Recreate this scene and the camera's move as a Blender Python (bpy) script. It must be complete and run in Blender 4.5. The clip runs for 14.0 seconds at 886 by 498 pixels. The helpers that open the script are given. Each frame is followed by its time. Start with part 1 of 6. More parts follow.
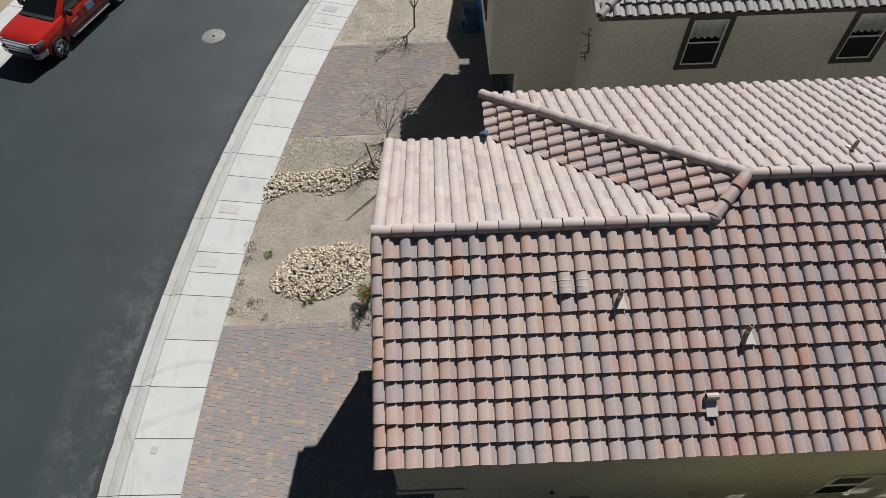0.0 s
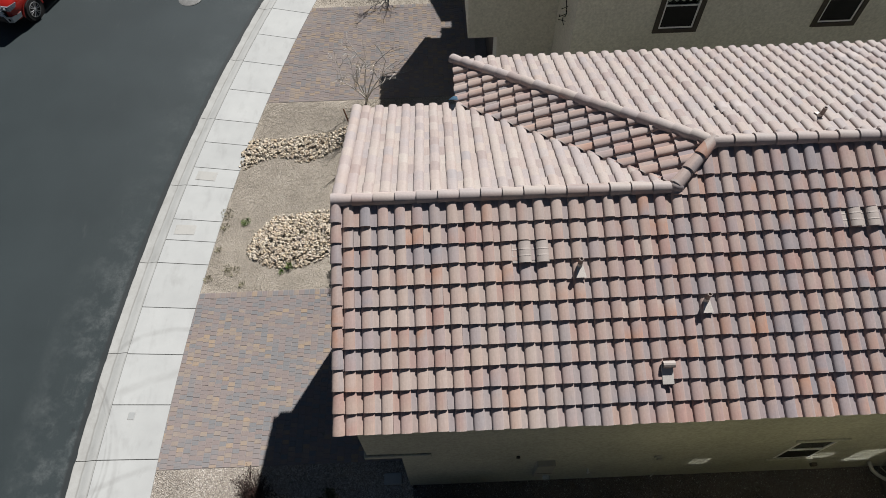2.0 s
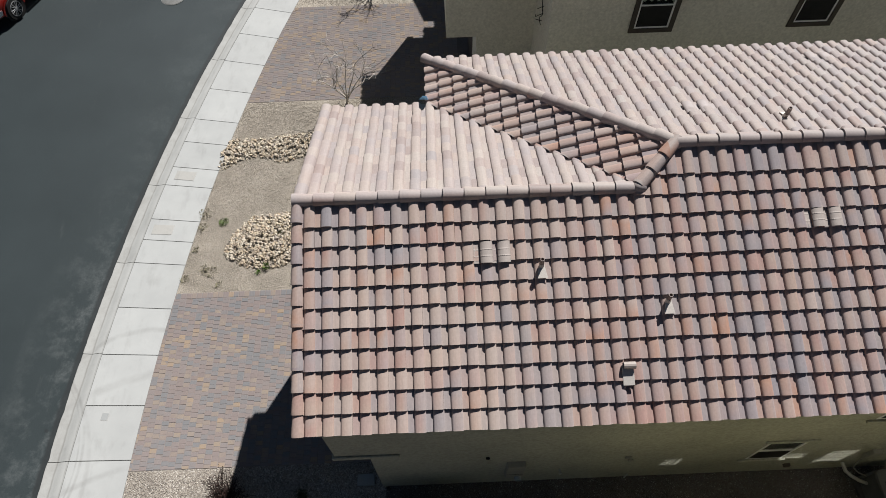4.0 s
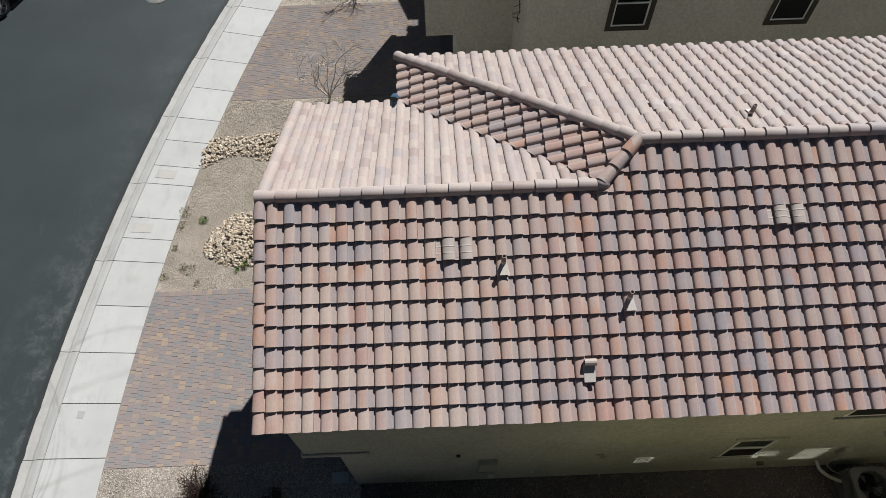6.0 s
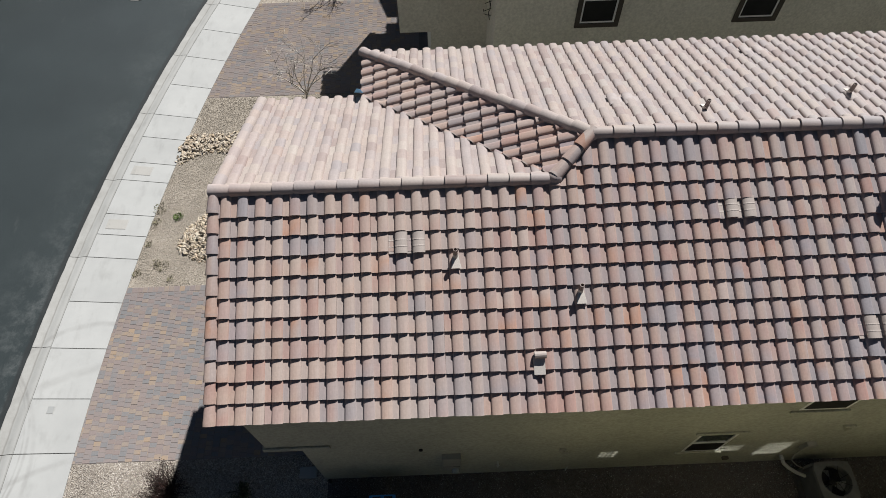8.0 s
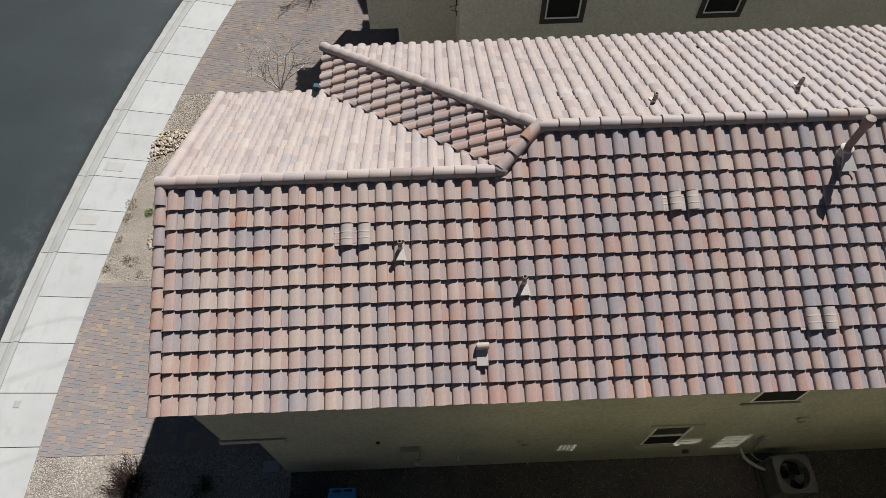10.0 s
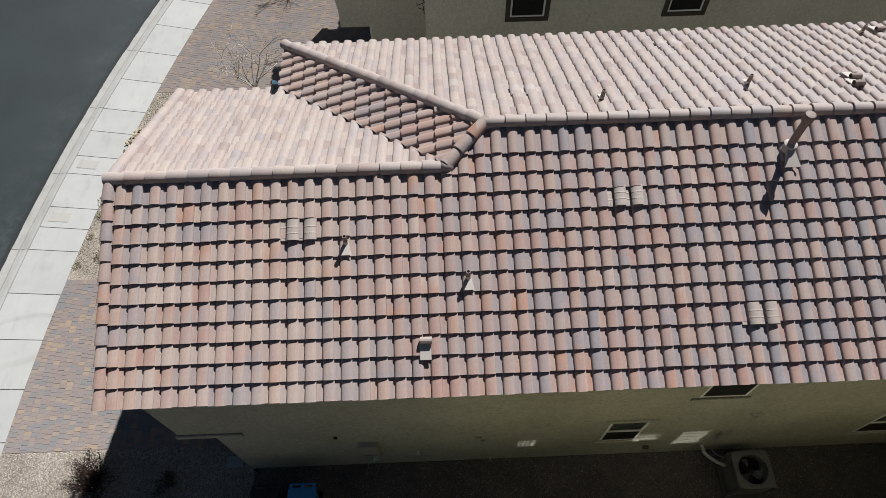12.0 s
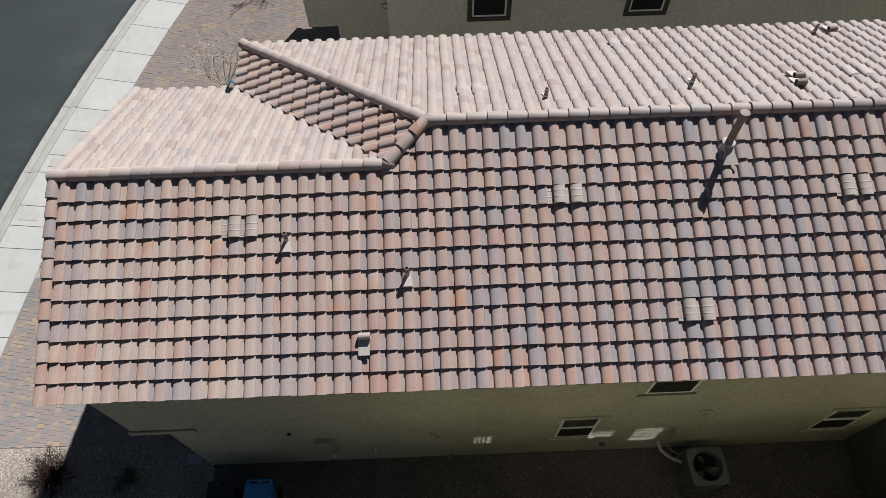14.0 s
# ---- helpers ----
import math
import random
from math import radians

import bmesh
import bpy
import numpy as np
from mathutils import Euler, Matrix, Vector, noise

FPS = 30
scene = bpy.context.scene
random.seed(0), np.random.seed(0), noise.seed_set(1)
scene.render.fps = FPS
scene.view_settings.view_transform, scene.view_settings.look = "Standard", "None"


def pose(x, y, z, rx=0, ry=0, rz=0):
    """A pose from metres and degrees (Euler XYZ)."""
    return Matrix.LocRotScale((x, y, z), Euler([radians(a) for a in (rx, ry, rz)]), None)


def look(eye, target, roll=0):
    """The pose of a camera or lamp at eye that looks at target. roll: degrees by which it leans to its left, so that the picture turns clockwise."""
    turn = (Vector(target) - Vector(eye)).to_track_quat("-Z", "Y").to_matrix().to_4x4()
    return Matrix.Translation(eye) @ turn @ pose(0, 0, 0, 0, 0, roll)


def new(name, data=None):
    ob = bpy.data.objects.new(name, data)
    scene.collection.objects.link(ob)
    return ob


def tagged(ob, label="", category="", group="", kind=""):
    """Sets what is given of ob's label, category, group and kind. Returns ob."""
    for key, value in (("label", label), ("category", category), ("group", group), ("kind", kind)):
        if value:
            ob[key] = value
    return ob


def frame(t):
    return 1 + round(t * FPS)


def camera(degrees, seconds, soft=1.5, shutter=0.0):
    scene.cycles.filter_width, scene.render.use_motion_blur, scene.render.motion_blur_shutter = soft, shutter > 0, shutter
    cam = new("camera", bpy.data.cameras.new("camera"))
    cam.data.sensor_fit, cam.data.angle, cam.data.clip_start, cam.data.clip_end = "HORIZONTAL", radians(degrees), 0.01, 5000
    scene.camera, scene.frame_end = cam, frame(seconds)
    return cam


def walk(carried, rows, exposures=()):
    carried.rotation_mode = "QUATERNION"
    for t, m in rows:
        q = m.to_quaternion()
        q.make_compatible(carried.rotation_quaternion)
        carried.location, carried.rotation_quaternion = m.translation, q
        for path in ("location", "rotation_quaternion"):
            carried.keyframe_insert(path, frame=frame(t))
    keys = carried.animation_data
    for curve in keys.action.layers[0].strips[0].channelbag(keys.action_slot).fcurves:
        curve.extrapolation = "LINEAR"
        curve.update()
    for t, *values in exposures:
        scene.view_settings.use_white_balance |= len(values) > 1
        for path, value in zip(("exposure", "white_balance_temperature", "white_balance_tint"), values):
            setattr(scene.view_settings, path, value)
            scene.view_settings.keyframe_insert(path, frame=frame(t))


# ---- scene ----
cam = camera(70.2, 14.0, soft=0.5)
METRES, EYE, TILT, LEAN, TURN = 5.45, 16.0, -110.78, 0.19, -0.36
ROWS = [
    (0.0, 0.0, 0.0, 0.0, 1.56, 55.6, 1.07),
    (0.5, 0.0211, -0.0, 0.0041, 1.56, 54.14, 1.1),
    (1.0, 0.0508, 0.0003, 0.0082, 1.56, 52.62, 1.14),
    (1.5, 0.0848, 0.0011, 0.0096, 1.54, 52.51, 1.17),
    (2.0, 0.117, 0.0018, 0.0109, 1.51, 52.5, 1.2),
    (2.5, 0.147, 0.0035, 0.0117, 1.48, 52.5, 1.23),
    (3.0, 0.1744, 0.0042, 0.0156, 1.45, 52.5, 1.27),
    (5.5, 0.3106, 0.0165, 0.013, 1.38, 52.47, 1.3),
    (6.0, 0.3397, 0.0191, 0.0095, 1.37, 52.47, 1.3),
    (6.5, 0.3722, 0.0236, 0.0039, 1.36, 52.47, 1.31),
    (7.0, 0.4042, 0.0272, -0.0026, 1.34, 52.46, 1.33),
    (7.5, 0.439, 0.0304, -0.0088, 1.31, 52.46, 1.34),
    (8.0, 0.4781, 0.0323, -0.0128, 1.28, 52.47, 1.37),
    (10.5, 0.6807, 0.0502, -0.0462, 1.2, 52.45, 1.41),
    (11.0, 0.722, 0.0505, -0.0507, 1.19, 52.43, 1.42),
    (11.5, 0.7638, 0.0525, -0.0567, 1.19, 52.45, 1.41),
    (12.0, 0.805, 0.055, -0.064, 1.19, 52.47, 1.39),
    (12.5, 0.8496, 0.0557, -0.0739, 1.18, 52.45, 1.38),
    (13.0, 0.8964, 0.0574, -0.0822, 1.16, 52.49, 1.37),
    (13.5, 0.9425, 0.058, -0.0875, 1.16, 52.5, 1.36),
    (14.0, 0.988, 0.0577, -0.0892, 1.16, 52.53, 1.35),
]
walk(cam, [(t, pose(0, 0, EYE, TILT, LEAN, TURN) @ pose(METRES * x, METRES * y, METRES * z, 90 + pitch, roll, yaw)) for t, x, y, z, yaw, pitch, roll in ROWS])

# ---- light ----
SUN = Vector((0.442, 0.785, 1.0)).normalized()
elev, azim = math.asin(SUN.z), math.atan2(SUN.x, SUN.y)
world = bpy.data.worlds.new("sky")
scene.world = world
world.use_nodes = True
sky = world.node_tree.nodes.new("ShaderNodeTexSky")
sky.sky_type, sky.sun_disc, sky.sun_elevation, sky.sun_rotation = "NISHITA", False, elev, azim
sky.air_density, sky.dust_density, sky.ozone_density = 1.2, 0.3, 3.0
back = world.node_tree.nodes["Background"]
back.inputs["Strength"].default_value = 0.0165
world.node_tree.links.new(sky.outputs[0], back.inputs["Color"])
lamp = bpy.data.lights.new("sun", "SUN")
lamp.energy, lamp.angle, lamp.color = 5.0, radians(0.53), (1.0, 0.983, 0.964)
sun = new("sun", lamp)
sun.rotation_mode = "QUATERNION"
sun.rotation_quaternion = SUN.to_track_quat("Z", "Y")
sun.location = (20, 30, 60)
scene.view_settings.exposure = 0.60
# sunlit windows across the side passage throw the sun back on the shaded wall; an added area lamp behind each pane
# stands in for its mirror image.
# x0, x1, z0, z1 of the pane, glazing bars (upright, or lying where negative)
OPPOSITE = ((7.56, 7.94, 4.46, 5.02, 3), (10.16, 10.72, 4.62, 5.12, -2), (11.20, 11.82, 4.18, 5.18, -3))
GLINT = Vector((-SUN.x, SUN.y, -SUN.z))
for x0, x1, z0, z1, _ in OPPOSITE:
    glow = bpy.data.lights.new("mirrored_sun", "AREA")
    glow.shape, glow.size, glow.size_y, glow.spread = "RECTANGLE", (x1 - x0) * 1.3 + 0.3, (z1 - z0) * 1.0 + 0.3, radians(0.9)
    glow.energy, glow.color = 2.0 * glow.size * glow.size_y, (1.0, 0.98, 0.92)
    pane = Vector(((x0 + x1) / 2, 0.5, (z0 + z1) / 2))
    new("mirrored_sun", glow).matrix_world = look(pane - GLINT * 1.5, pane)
TONE = 0.66                            # one scale for all paints and stones


# ---- materials ----
class Mat:
    """A small builder of node materials."""

    def __init__(self, name, rough=0.8, metal=0.0, spec=0.3):
        self.m = bpy.data.materials.new(name)
        self.m.use_nodes = True
        self.t = self.m.node_tree
        self.b = self.t.nodes["Principled BSDF"]
        self.b.inputs["Roughness"].default_value = rough
        self.b.inputs["Metallic"].default_value = metal
        self.b.inputs["Specular IOR Level"].default_value = spec
        self.co = self.t.nodes.new("ShaderNodeTexCoord").outputs["Object"]

    def put(self, socket, value):
        if isinstance(value, bpy.types.NodeSocket):
            self.t.links.new(value, socket)
        elif isinstance(value, tuple) and len(value) == 3 and socket.type == "RGBA":
            socket.default_value = (*(v * TONE for v in value), 1)
        else:
            socket.default_value = value

    def noise(self, scale, detail=4.0, rough=0.55, co=None, stretch=None):
        n = self.t.nodes.new("ShaderNodeTexNoise")
        co = co or self.co
        if stretch:
            g = self.t.nodes.new("ShaderNodeMapping")
            g.inputs["Scale"].default_value = stretch
            self.t.links.new(co, g.inputs["Vector"])
            co = g.outputs[0]
        self.t.links.new(co, n.inputs["Vector"])
        n.inputs["Scale"].default_value, n.inputs["Detail"].default_value, n.inputs["Roughness"].default_value = scale, detail, rough
        return n.outputs["Fac"]

    def cells(self, scale, out="Color", feature="F1"):
        n = self.t.nodes.new("ShaderNodeTexVoronoi")
        n.feature = feature
        self.t.links.new(self.co, n.inputs["Vector"])
        n.inputs["Scale"].default_value = scale
        return n.outputs[out]

    def ramp(self, fac, stops, interp="LINEAR"):
        n = self.t.nodes.new("ShaderNodeValToRGB")
        n.color_ramp.interpolation = interp
        e = n.color_ramp.elements
        while len(e) < len(stops):
            e.new(0.5)
        for s, (p, c) in zip(e, stops):
            s.position, s.color = p, (*(v * TONE for v in c), 1) if isinstance(c, tuple) else (c, c, c, 1)
        self.put(n.inputs["Fac"], fac)
        return n.outputs["Color"]

    def mix(self, fac, a, b, mode="MIX"):
        n = self.t.nodes.new("ShaderNodeMix")
        n.data_type, n.blend_type = "RGBA", mode
        self.put(n.inputs["Factor"], fac), self.put(n.inputs["A"], a), self.put(n.inputs["B"], b)
        return n.outputs["Result"]

    def math(self, op, a, b=0.0, c=0.0):
        n = self.t.nodes.new("ShaderNodeMath")
        n.operation = op
        for i, v in enumerate((a, b, c)):
            self.put(n.inputs[i], v)
        return n.outputs[0]

    def colour(self, c):
        self.put(self.b.inputs["Base Color"], c)
        return self

    def rough(self, r):
        self.put(self.b.inputs["Roughness"], r)
        return self

    def bump(self, height, strength=0.4, distance=0.01):
        n = self.t.nodes.new("ShaderNodeBump")
        n.inputs["Strength"].default_value, n.inputs["Distance"].default_value = strength, distance
        self.put(n.inputs["Height"], height)
        self.t.links.new(n.outputs[0], self.b.inputs["Normal"])
        return self


def mottled(name, c1, c2, scale=2.0, fine=60.0, rough=0.8, bump=0.3, dist=0.004, metal=0.0, spec=0.3, contrast=0.25):
    """A surface of two colours in soft patches, with fine grain and relief."""
    k = Mat(name, rough, metal, spec)
    grain = k.noise(fine, 5)
    base = k.mix(k.ramp(k.noise(scale, 5), [(0.35, 0.0), (0.65, 1.0)]), c1, c2)
    shade = k.ramp(grain, [(0.25, 1 - contrast), (0.75, 1.0)])
    k.colour(k.mix(1.0, base, shade, "MULTIPLY")).bump(grain, bump, dist)
    return k.m


def tile_material(name, joined, grey=False):
    """Concrete roof tile: blended terracotta, rose, tan, cream and blue-grey, each tile of one shade that drifts along it."""
    k = Mat(name, 0.62, 0, 0.35)
    k.b.inputs["Diffuse Roughness"].default_value = 0.5
    if joined:
        r = k.t.nodes.new("ShaderNodeNewGeometry").outputs["Random Per Island"]
    else:
        r = k.t.nodes.new("ShaderNodeObjectInfo").outputs["Random"]
    uv = k.t.nodes.new("ShaderNodeUVMap").outputs[0]
    sep = k.t.nodes.new("ShaderNodeSeparateXYZ")
    k.t.links.new(uv, sep.inputs[0])
    where = k.t.nodes.new("ShaderNodeSeparateXYZ")
    at = k.t.nodes.new("ShaderNodeNewGeometry").outputs["Position"]
    k.t.links.new(at, where.inputs[0])
    r2 = k.math("FRACT", k.math("MULTIPLY", r, 17.31))
    r3 = k.math("FRACT", k.math("MULTIPLY", r, 53.77))
    if grey:
        stops = [(0.0, (0.30, 0.285, 0.27)), (0.35, (0.40, 0.37, 0.345)), (0.7, (0.48, 0.455, 0.42)), (1.0, (0.36, 0.33, 0.305))]
        col = k.mix(k.math("MULTIPLY", r3, 0.4), k.ramp(r, stops), (0.512, 0.496, 0.487))
    else:
        # pallets of tiles: the mix leans to one shade or another over a few metres
        lean = k.math("MULTIPLY_ADD", k.noise(0.42, 3, 0.6, at), 1.1, -0.55)
        pick = k.math("ADD", r, lean)
        stops = [(0.0, (0.425, 0.398, 0.405)), (0.14, (0.499, 0.431, 0.423)), (0.26, (0.558, 0.410, 0.367)), (0.38, (0.596, 0.470, 0.400)), (0.50, (0.537, 0.366, 0.321)),
                 (0.60, (0.618, 0.497, 0.434)), (0.70, (0.569, 0.437, 0.400)), (0.80, (0.456, 0.410, 0.417)), (0.90, (0.601, 0.388, 0.299)), (1.0, (0.666, 0.557, 0.496))]
        base = k.ramp(pick, [(f, tuple((sum(c) / 3 + (v - sum(c) / 3) * 1.30) * w for v, w in zip(c, (1.0, 1.0, 1.03)))) for f, c in stops])
        flash = k.ramp(r2, [(0.0, (0.405, 0.390, 0.408)), (0.4, (0.505, 0.427, 0.413)), (0.6, (0.628, 0.418, 0.332)), (1.0, (0.660, 0.540, 0.470))])
        # a second shade blown over one end or one side of a tile
        slant = k.math("ADD", k.math("MULTIPLY", sep.outputs["Y"], k.math("MULTIPLY_ADD", r3, 1.6, -0.8)), k.math("MULTIPLY", sep.outputs["X"], k.math("MULTIPLY_ADD", r2, 1.6, -0.8)))
        slant = k.math("ADD", slant, k.math("MULTIPLY_ADD", k.noise(7, 3), 0.4, -0.2))
        col = k.mix(k.math("MULTIPLY", k.ramp(slant, [(0.05, 0.0), (0.55, 1.0)]), 0.75), base, flash)
        ruddy = k.math("MULTIPLY", k.ramp(k.math("MULTIPLY", where.outputs["X"], 0.1), [(0.18, 0.0), (0.36, 0.42), (0.72, 0.36), (0.95, 0.0)]), k.math("MULTIPLY_ADD", r2, 0.9, 0.1))
        col = k.mix(ruddy, col, (0.535, 0.355, 0.310))
        bluish = k.math("MULTIPLY", k.ramp(k.math("MULTIPLY", where.outputs["X"], 0.1), [(0.65, 0.0), (0.95, 0.32)]), k.math("GREATER_THAN", k.math("FRACT", k.math("MULTIPLY", r, 29.9)), 0.5))
        col = k.mix(bluish, col, (0.50, 0.472, 0.485))
        # slate blown over the pan and the far flank of many tiles
        side = k.math("MULTIPLY", k.ramp(sep.outputs["X"], [(0.0, 1.0), (0.36, 0.85), (0.50, 0.0), (0.74, 0.0), (1.0, 0.75)]), k.ramp(r2, [(0.30, 0.0), (0.75, 0.80)]))
        col = k.mix(side, col, (0.45, 0.415, 0.425))
        # a paler lot lies over the street end; the sunlit slopes' washed-out brightness is put into their colour
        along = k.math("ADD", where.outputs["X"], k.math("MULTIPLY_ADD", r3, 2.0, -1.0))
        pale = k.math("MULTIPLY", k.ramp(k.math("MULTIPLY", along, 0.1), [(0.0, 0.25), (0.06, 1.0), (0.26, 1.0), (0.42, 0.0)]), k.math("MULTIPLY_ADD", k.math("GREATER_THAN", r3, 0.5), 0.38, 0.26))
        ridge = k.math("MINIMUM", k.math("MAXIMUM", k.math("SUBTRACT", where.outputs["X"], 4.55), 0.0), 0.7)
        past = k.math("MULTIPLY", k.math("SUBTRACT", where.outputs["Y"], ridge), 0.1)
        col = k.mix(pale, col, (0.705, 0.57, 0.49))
        sun_wash = k.ramp(r3, [(0.0, (0.565, 0.505, 0.495)), (0.3, (0.655, 0.57, 0.54)), (0.55, (0.69, 0.61, 0.55)), (0.75, (0.635, 0.53, 0.49)), (0.82, (0.50, 0.41, 0.39)), (0.87, (0.525, 0.43, 0.405)), (0.92, (0.68, 0.575, 0.515)), (1.0, (0.72, 0.65, 0.59))])
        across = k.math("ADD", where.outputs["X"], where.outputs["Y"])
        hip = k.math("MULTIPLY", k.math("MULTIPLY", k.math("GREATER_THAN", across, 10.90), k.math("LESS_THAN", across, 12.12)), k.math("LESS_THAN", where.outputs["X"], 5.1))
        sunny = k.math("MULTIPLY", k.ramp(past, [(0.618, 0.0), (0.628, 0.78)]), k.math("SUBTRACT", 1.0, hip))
        col = k.mix(sunny, col, k.mix(k.math("MULTIPLY", bluish, 0.8), sun_wash, (0.58, 0.555, 0.585)))
    dust = k.noise(3.1, 5)
    col = k.mix(k.ramp(dust, [(0.52, 0.0), (0.75, 0.25)]), col, (0.67, 0.57, 0.50))
    streak = k.noise(26, 4)
    col = k.mix(1.0, col, k.ramp(streak, [(0.3, 0.88), (0.7, 1.0)]), "MULTIPLY")
    col = k.mix(k.math("MULTIPLY", k.math("GREATER_THAN", k.noise(58, 2), 0.74), 0.4), col, (0.64, 0.58, 0.52))
    shift = k.t.nodes.new("ShaderNodeCombineXYZ")
    k.put(shift.inputs[0], k.math("MULTIPLY", r, 37.0)), k.put(shift.inputs[1], k.math("MULTIPLY", r2, 91.0))
    moved = k.t.nodes.new("ShaderNodeVectorMath")
    k.t.links.new(uv, moved.inputs[0]), k.t.links.new(shift.outputs[0], moved.inputs[1])
    drawn = k.noise(1.0, 4, 0.6, moved.outputs[0], (14.0, 1.3, 1.0))
    col = k.mix(1.0, col, k.ramp(drawn, [(0.3, 0.92), (0.7, 1.05)]), "MULTIPLY")
    # pale specks along the lower lip: chips, with the edge's glints put into the colour
    lip = k.math("MULTIPLY", k.ramp(sep.outputs["Y"], [(0.0, 1.0), (0.05, 0.0)]), k.ramp(k.noise(31, 3), [(0.60, 0.0), (0.66, 0.9)]))
    col = k.mix(lip, col, (0.72, 0.66, 0.62))
    k.colour(col).rough(k.ramp(streak, [(0.2, 0.52), (0.8, 0.70)])).bump(k.noise(120, 4), 0.25, 0.003)
    return k.m


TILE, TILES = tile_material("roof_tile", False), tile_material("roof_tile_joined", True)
GREY_TILES = tile_material("grey_roof_tile", True, True)
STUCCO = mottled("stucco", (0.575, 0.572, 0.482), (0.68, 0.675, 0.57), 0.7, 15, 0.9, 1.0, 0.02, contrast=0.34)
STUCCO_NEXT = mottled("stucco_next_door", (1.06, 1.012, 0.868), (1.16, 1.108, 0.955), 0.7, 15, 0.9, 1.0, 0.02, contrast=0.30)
STUCCO_OPPOSITE = mottled("stucco_opposite", (0.78, 0.71, 0.41), (0.85, 0.775, 0.455), 0.7, 19, 0.9, 1.0, 0.02, contrast=0.26)
TRIM = mottled("brown_trim", (0.10, 0.085, 0.07), (0.13, 0.11, 0.09), 2, 60, 0.8, 0.3)
VINYL = mottled("white_vinyl", (1.08, 1.08, 1.05), (1.16, 1.16, 1.13), 3, 90, 0.4, 0.1, 0.001, contrast=0.06)
DARK = mottled("underlay", (0.03, 0.03, 0.032), (0.045, 0.043, 0.042), 3, 80, 0.9, 0.2)
INSIDE = mottled("inside_paint", (0.42, 0.4, 0.36), (0.46, 0.44, 0.4), 1, 40, 0.9, 0.1)
SCREEN = mottled("insect_screen", (0.012, 0.012, 0.013), (0.02, 0.02, 0.02), 4, 300, 0.7, 0.1)
BACKING = mottled("grey_green_backing", (0.17, 0.20, 0.185), (0.21, 0.24, 0.225), 4, 90, 0.7, 0.1)
CURTAIN = mottled("curtain", (1.08, 1.12, 1.01), (1.17, 1.21, 1.10), 3, 40, 0.9, 0.3)


def glass_material():
    k = Mat("window_glass", 0.03, 0, 0.5)
    k.b.inputs["Transmission Weight"].default_value = 1.0
    k.b.inputs["IOR"].default_value = 1.45
    k.colour((1.46, 1.51, 1.49)).bump(k.noise(1.5, 2), 0.05, 0.01)
    return k.m


GLASS = glass_material()


def asphalt_material():
    k = Mat("asphalt", 0.64, 0, 0.4)
    uv = k.t.nodes.new("ShaderNodeUVMap").outputs[0]
    sep = k.t.nodes.new("ShaderNodeSeparateXYZ")
    k.t.links.new(uv, sep.inputs[0])
    base = k.mix(k.ramp(k.noise(0.35, 5), [(0.3, 0.0), (0.7, 1.0)]), (0.0245, 0.0360, 0.0385), (0.035, 0.0490, 0.0520))
    grain = k.noise(140, 3)
    base = k.mix(1.0, base, k.ramp(grain, [(0.3, 0.72), (0.7, 1.15)]), "MULTIPLY")
    # pale dust along the gutter, in blotches
    near = k.ramp(k.math("MULTIPLY", sep.outputs["X"], 0.2), [(0.0, 1.0), (0.36, 0.0)])
    near = k.math("MULTIPLY", near, k.ramp(k.math("MULTIPLY", sep.outputs["Y"], 0.05), [(0.38, 1.0), (0.62, 0.2)]))
    dust = k.math("MULTIPLY", k.ramp(k.noise(0.8, 9, 0.72), [(0.46, 0.0), (0.66, 1.0)]), near)
    dust = k.math("MULTIPLY", dust, k.ramp(k.noise(9, 6, 0.7), [(0.35, 0.3), (0.65, 1.0)]))
    base = k.mix(k.math("MULTIPLY", dust, 0.7), base, (0.27, 0.285, 0.28))
    scuff = k.ramp(k.noise(1.6, 6, 0.7, stretch=(2.2, 0.35, 1)), [(0.62, 0.0), (0.76, 1.0)])
    base = k.mix(k.math("MULTIPLY", scuff, 0.14), base, (0.20, 0.20, 0.19))
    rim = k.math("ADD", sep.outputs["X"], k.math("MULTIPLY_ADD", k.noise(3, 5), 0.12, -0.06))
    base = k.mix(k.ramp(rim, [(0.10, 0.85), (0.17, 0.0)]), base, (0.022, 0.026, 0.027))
    oil = k.ramp(k.noise(1.1, 4, 0.6, stretch=(1, 0.8, 1)), [(0.30, 1.0), (0.36, 0.0)])
    base = k.mix(k.math("MULTIPLY", oil, k.math("MULTIPLY", near, 0.8)), base, (0.012, 0.012, 0.013))
    spots = k.math("MULTIPLY", k.ramp(k.cells(2.3, "Distance"), [(0.035, 1.0), (0.06, 0.0)]), k.ramp(k.noise(0.5, 3), [(0.55, 0.0), (0.62, 0.7)]))
    base = k.mix(spots, base, (0.012, 0.013, 0.014))
    k.colour(base).bump(grain, 0.5, 0.004)
    return k.m


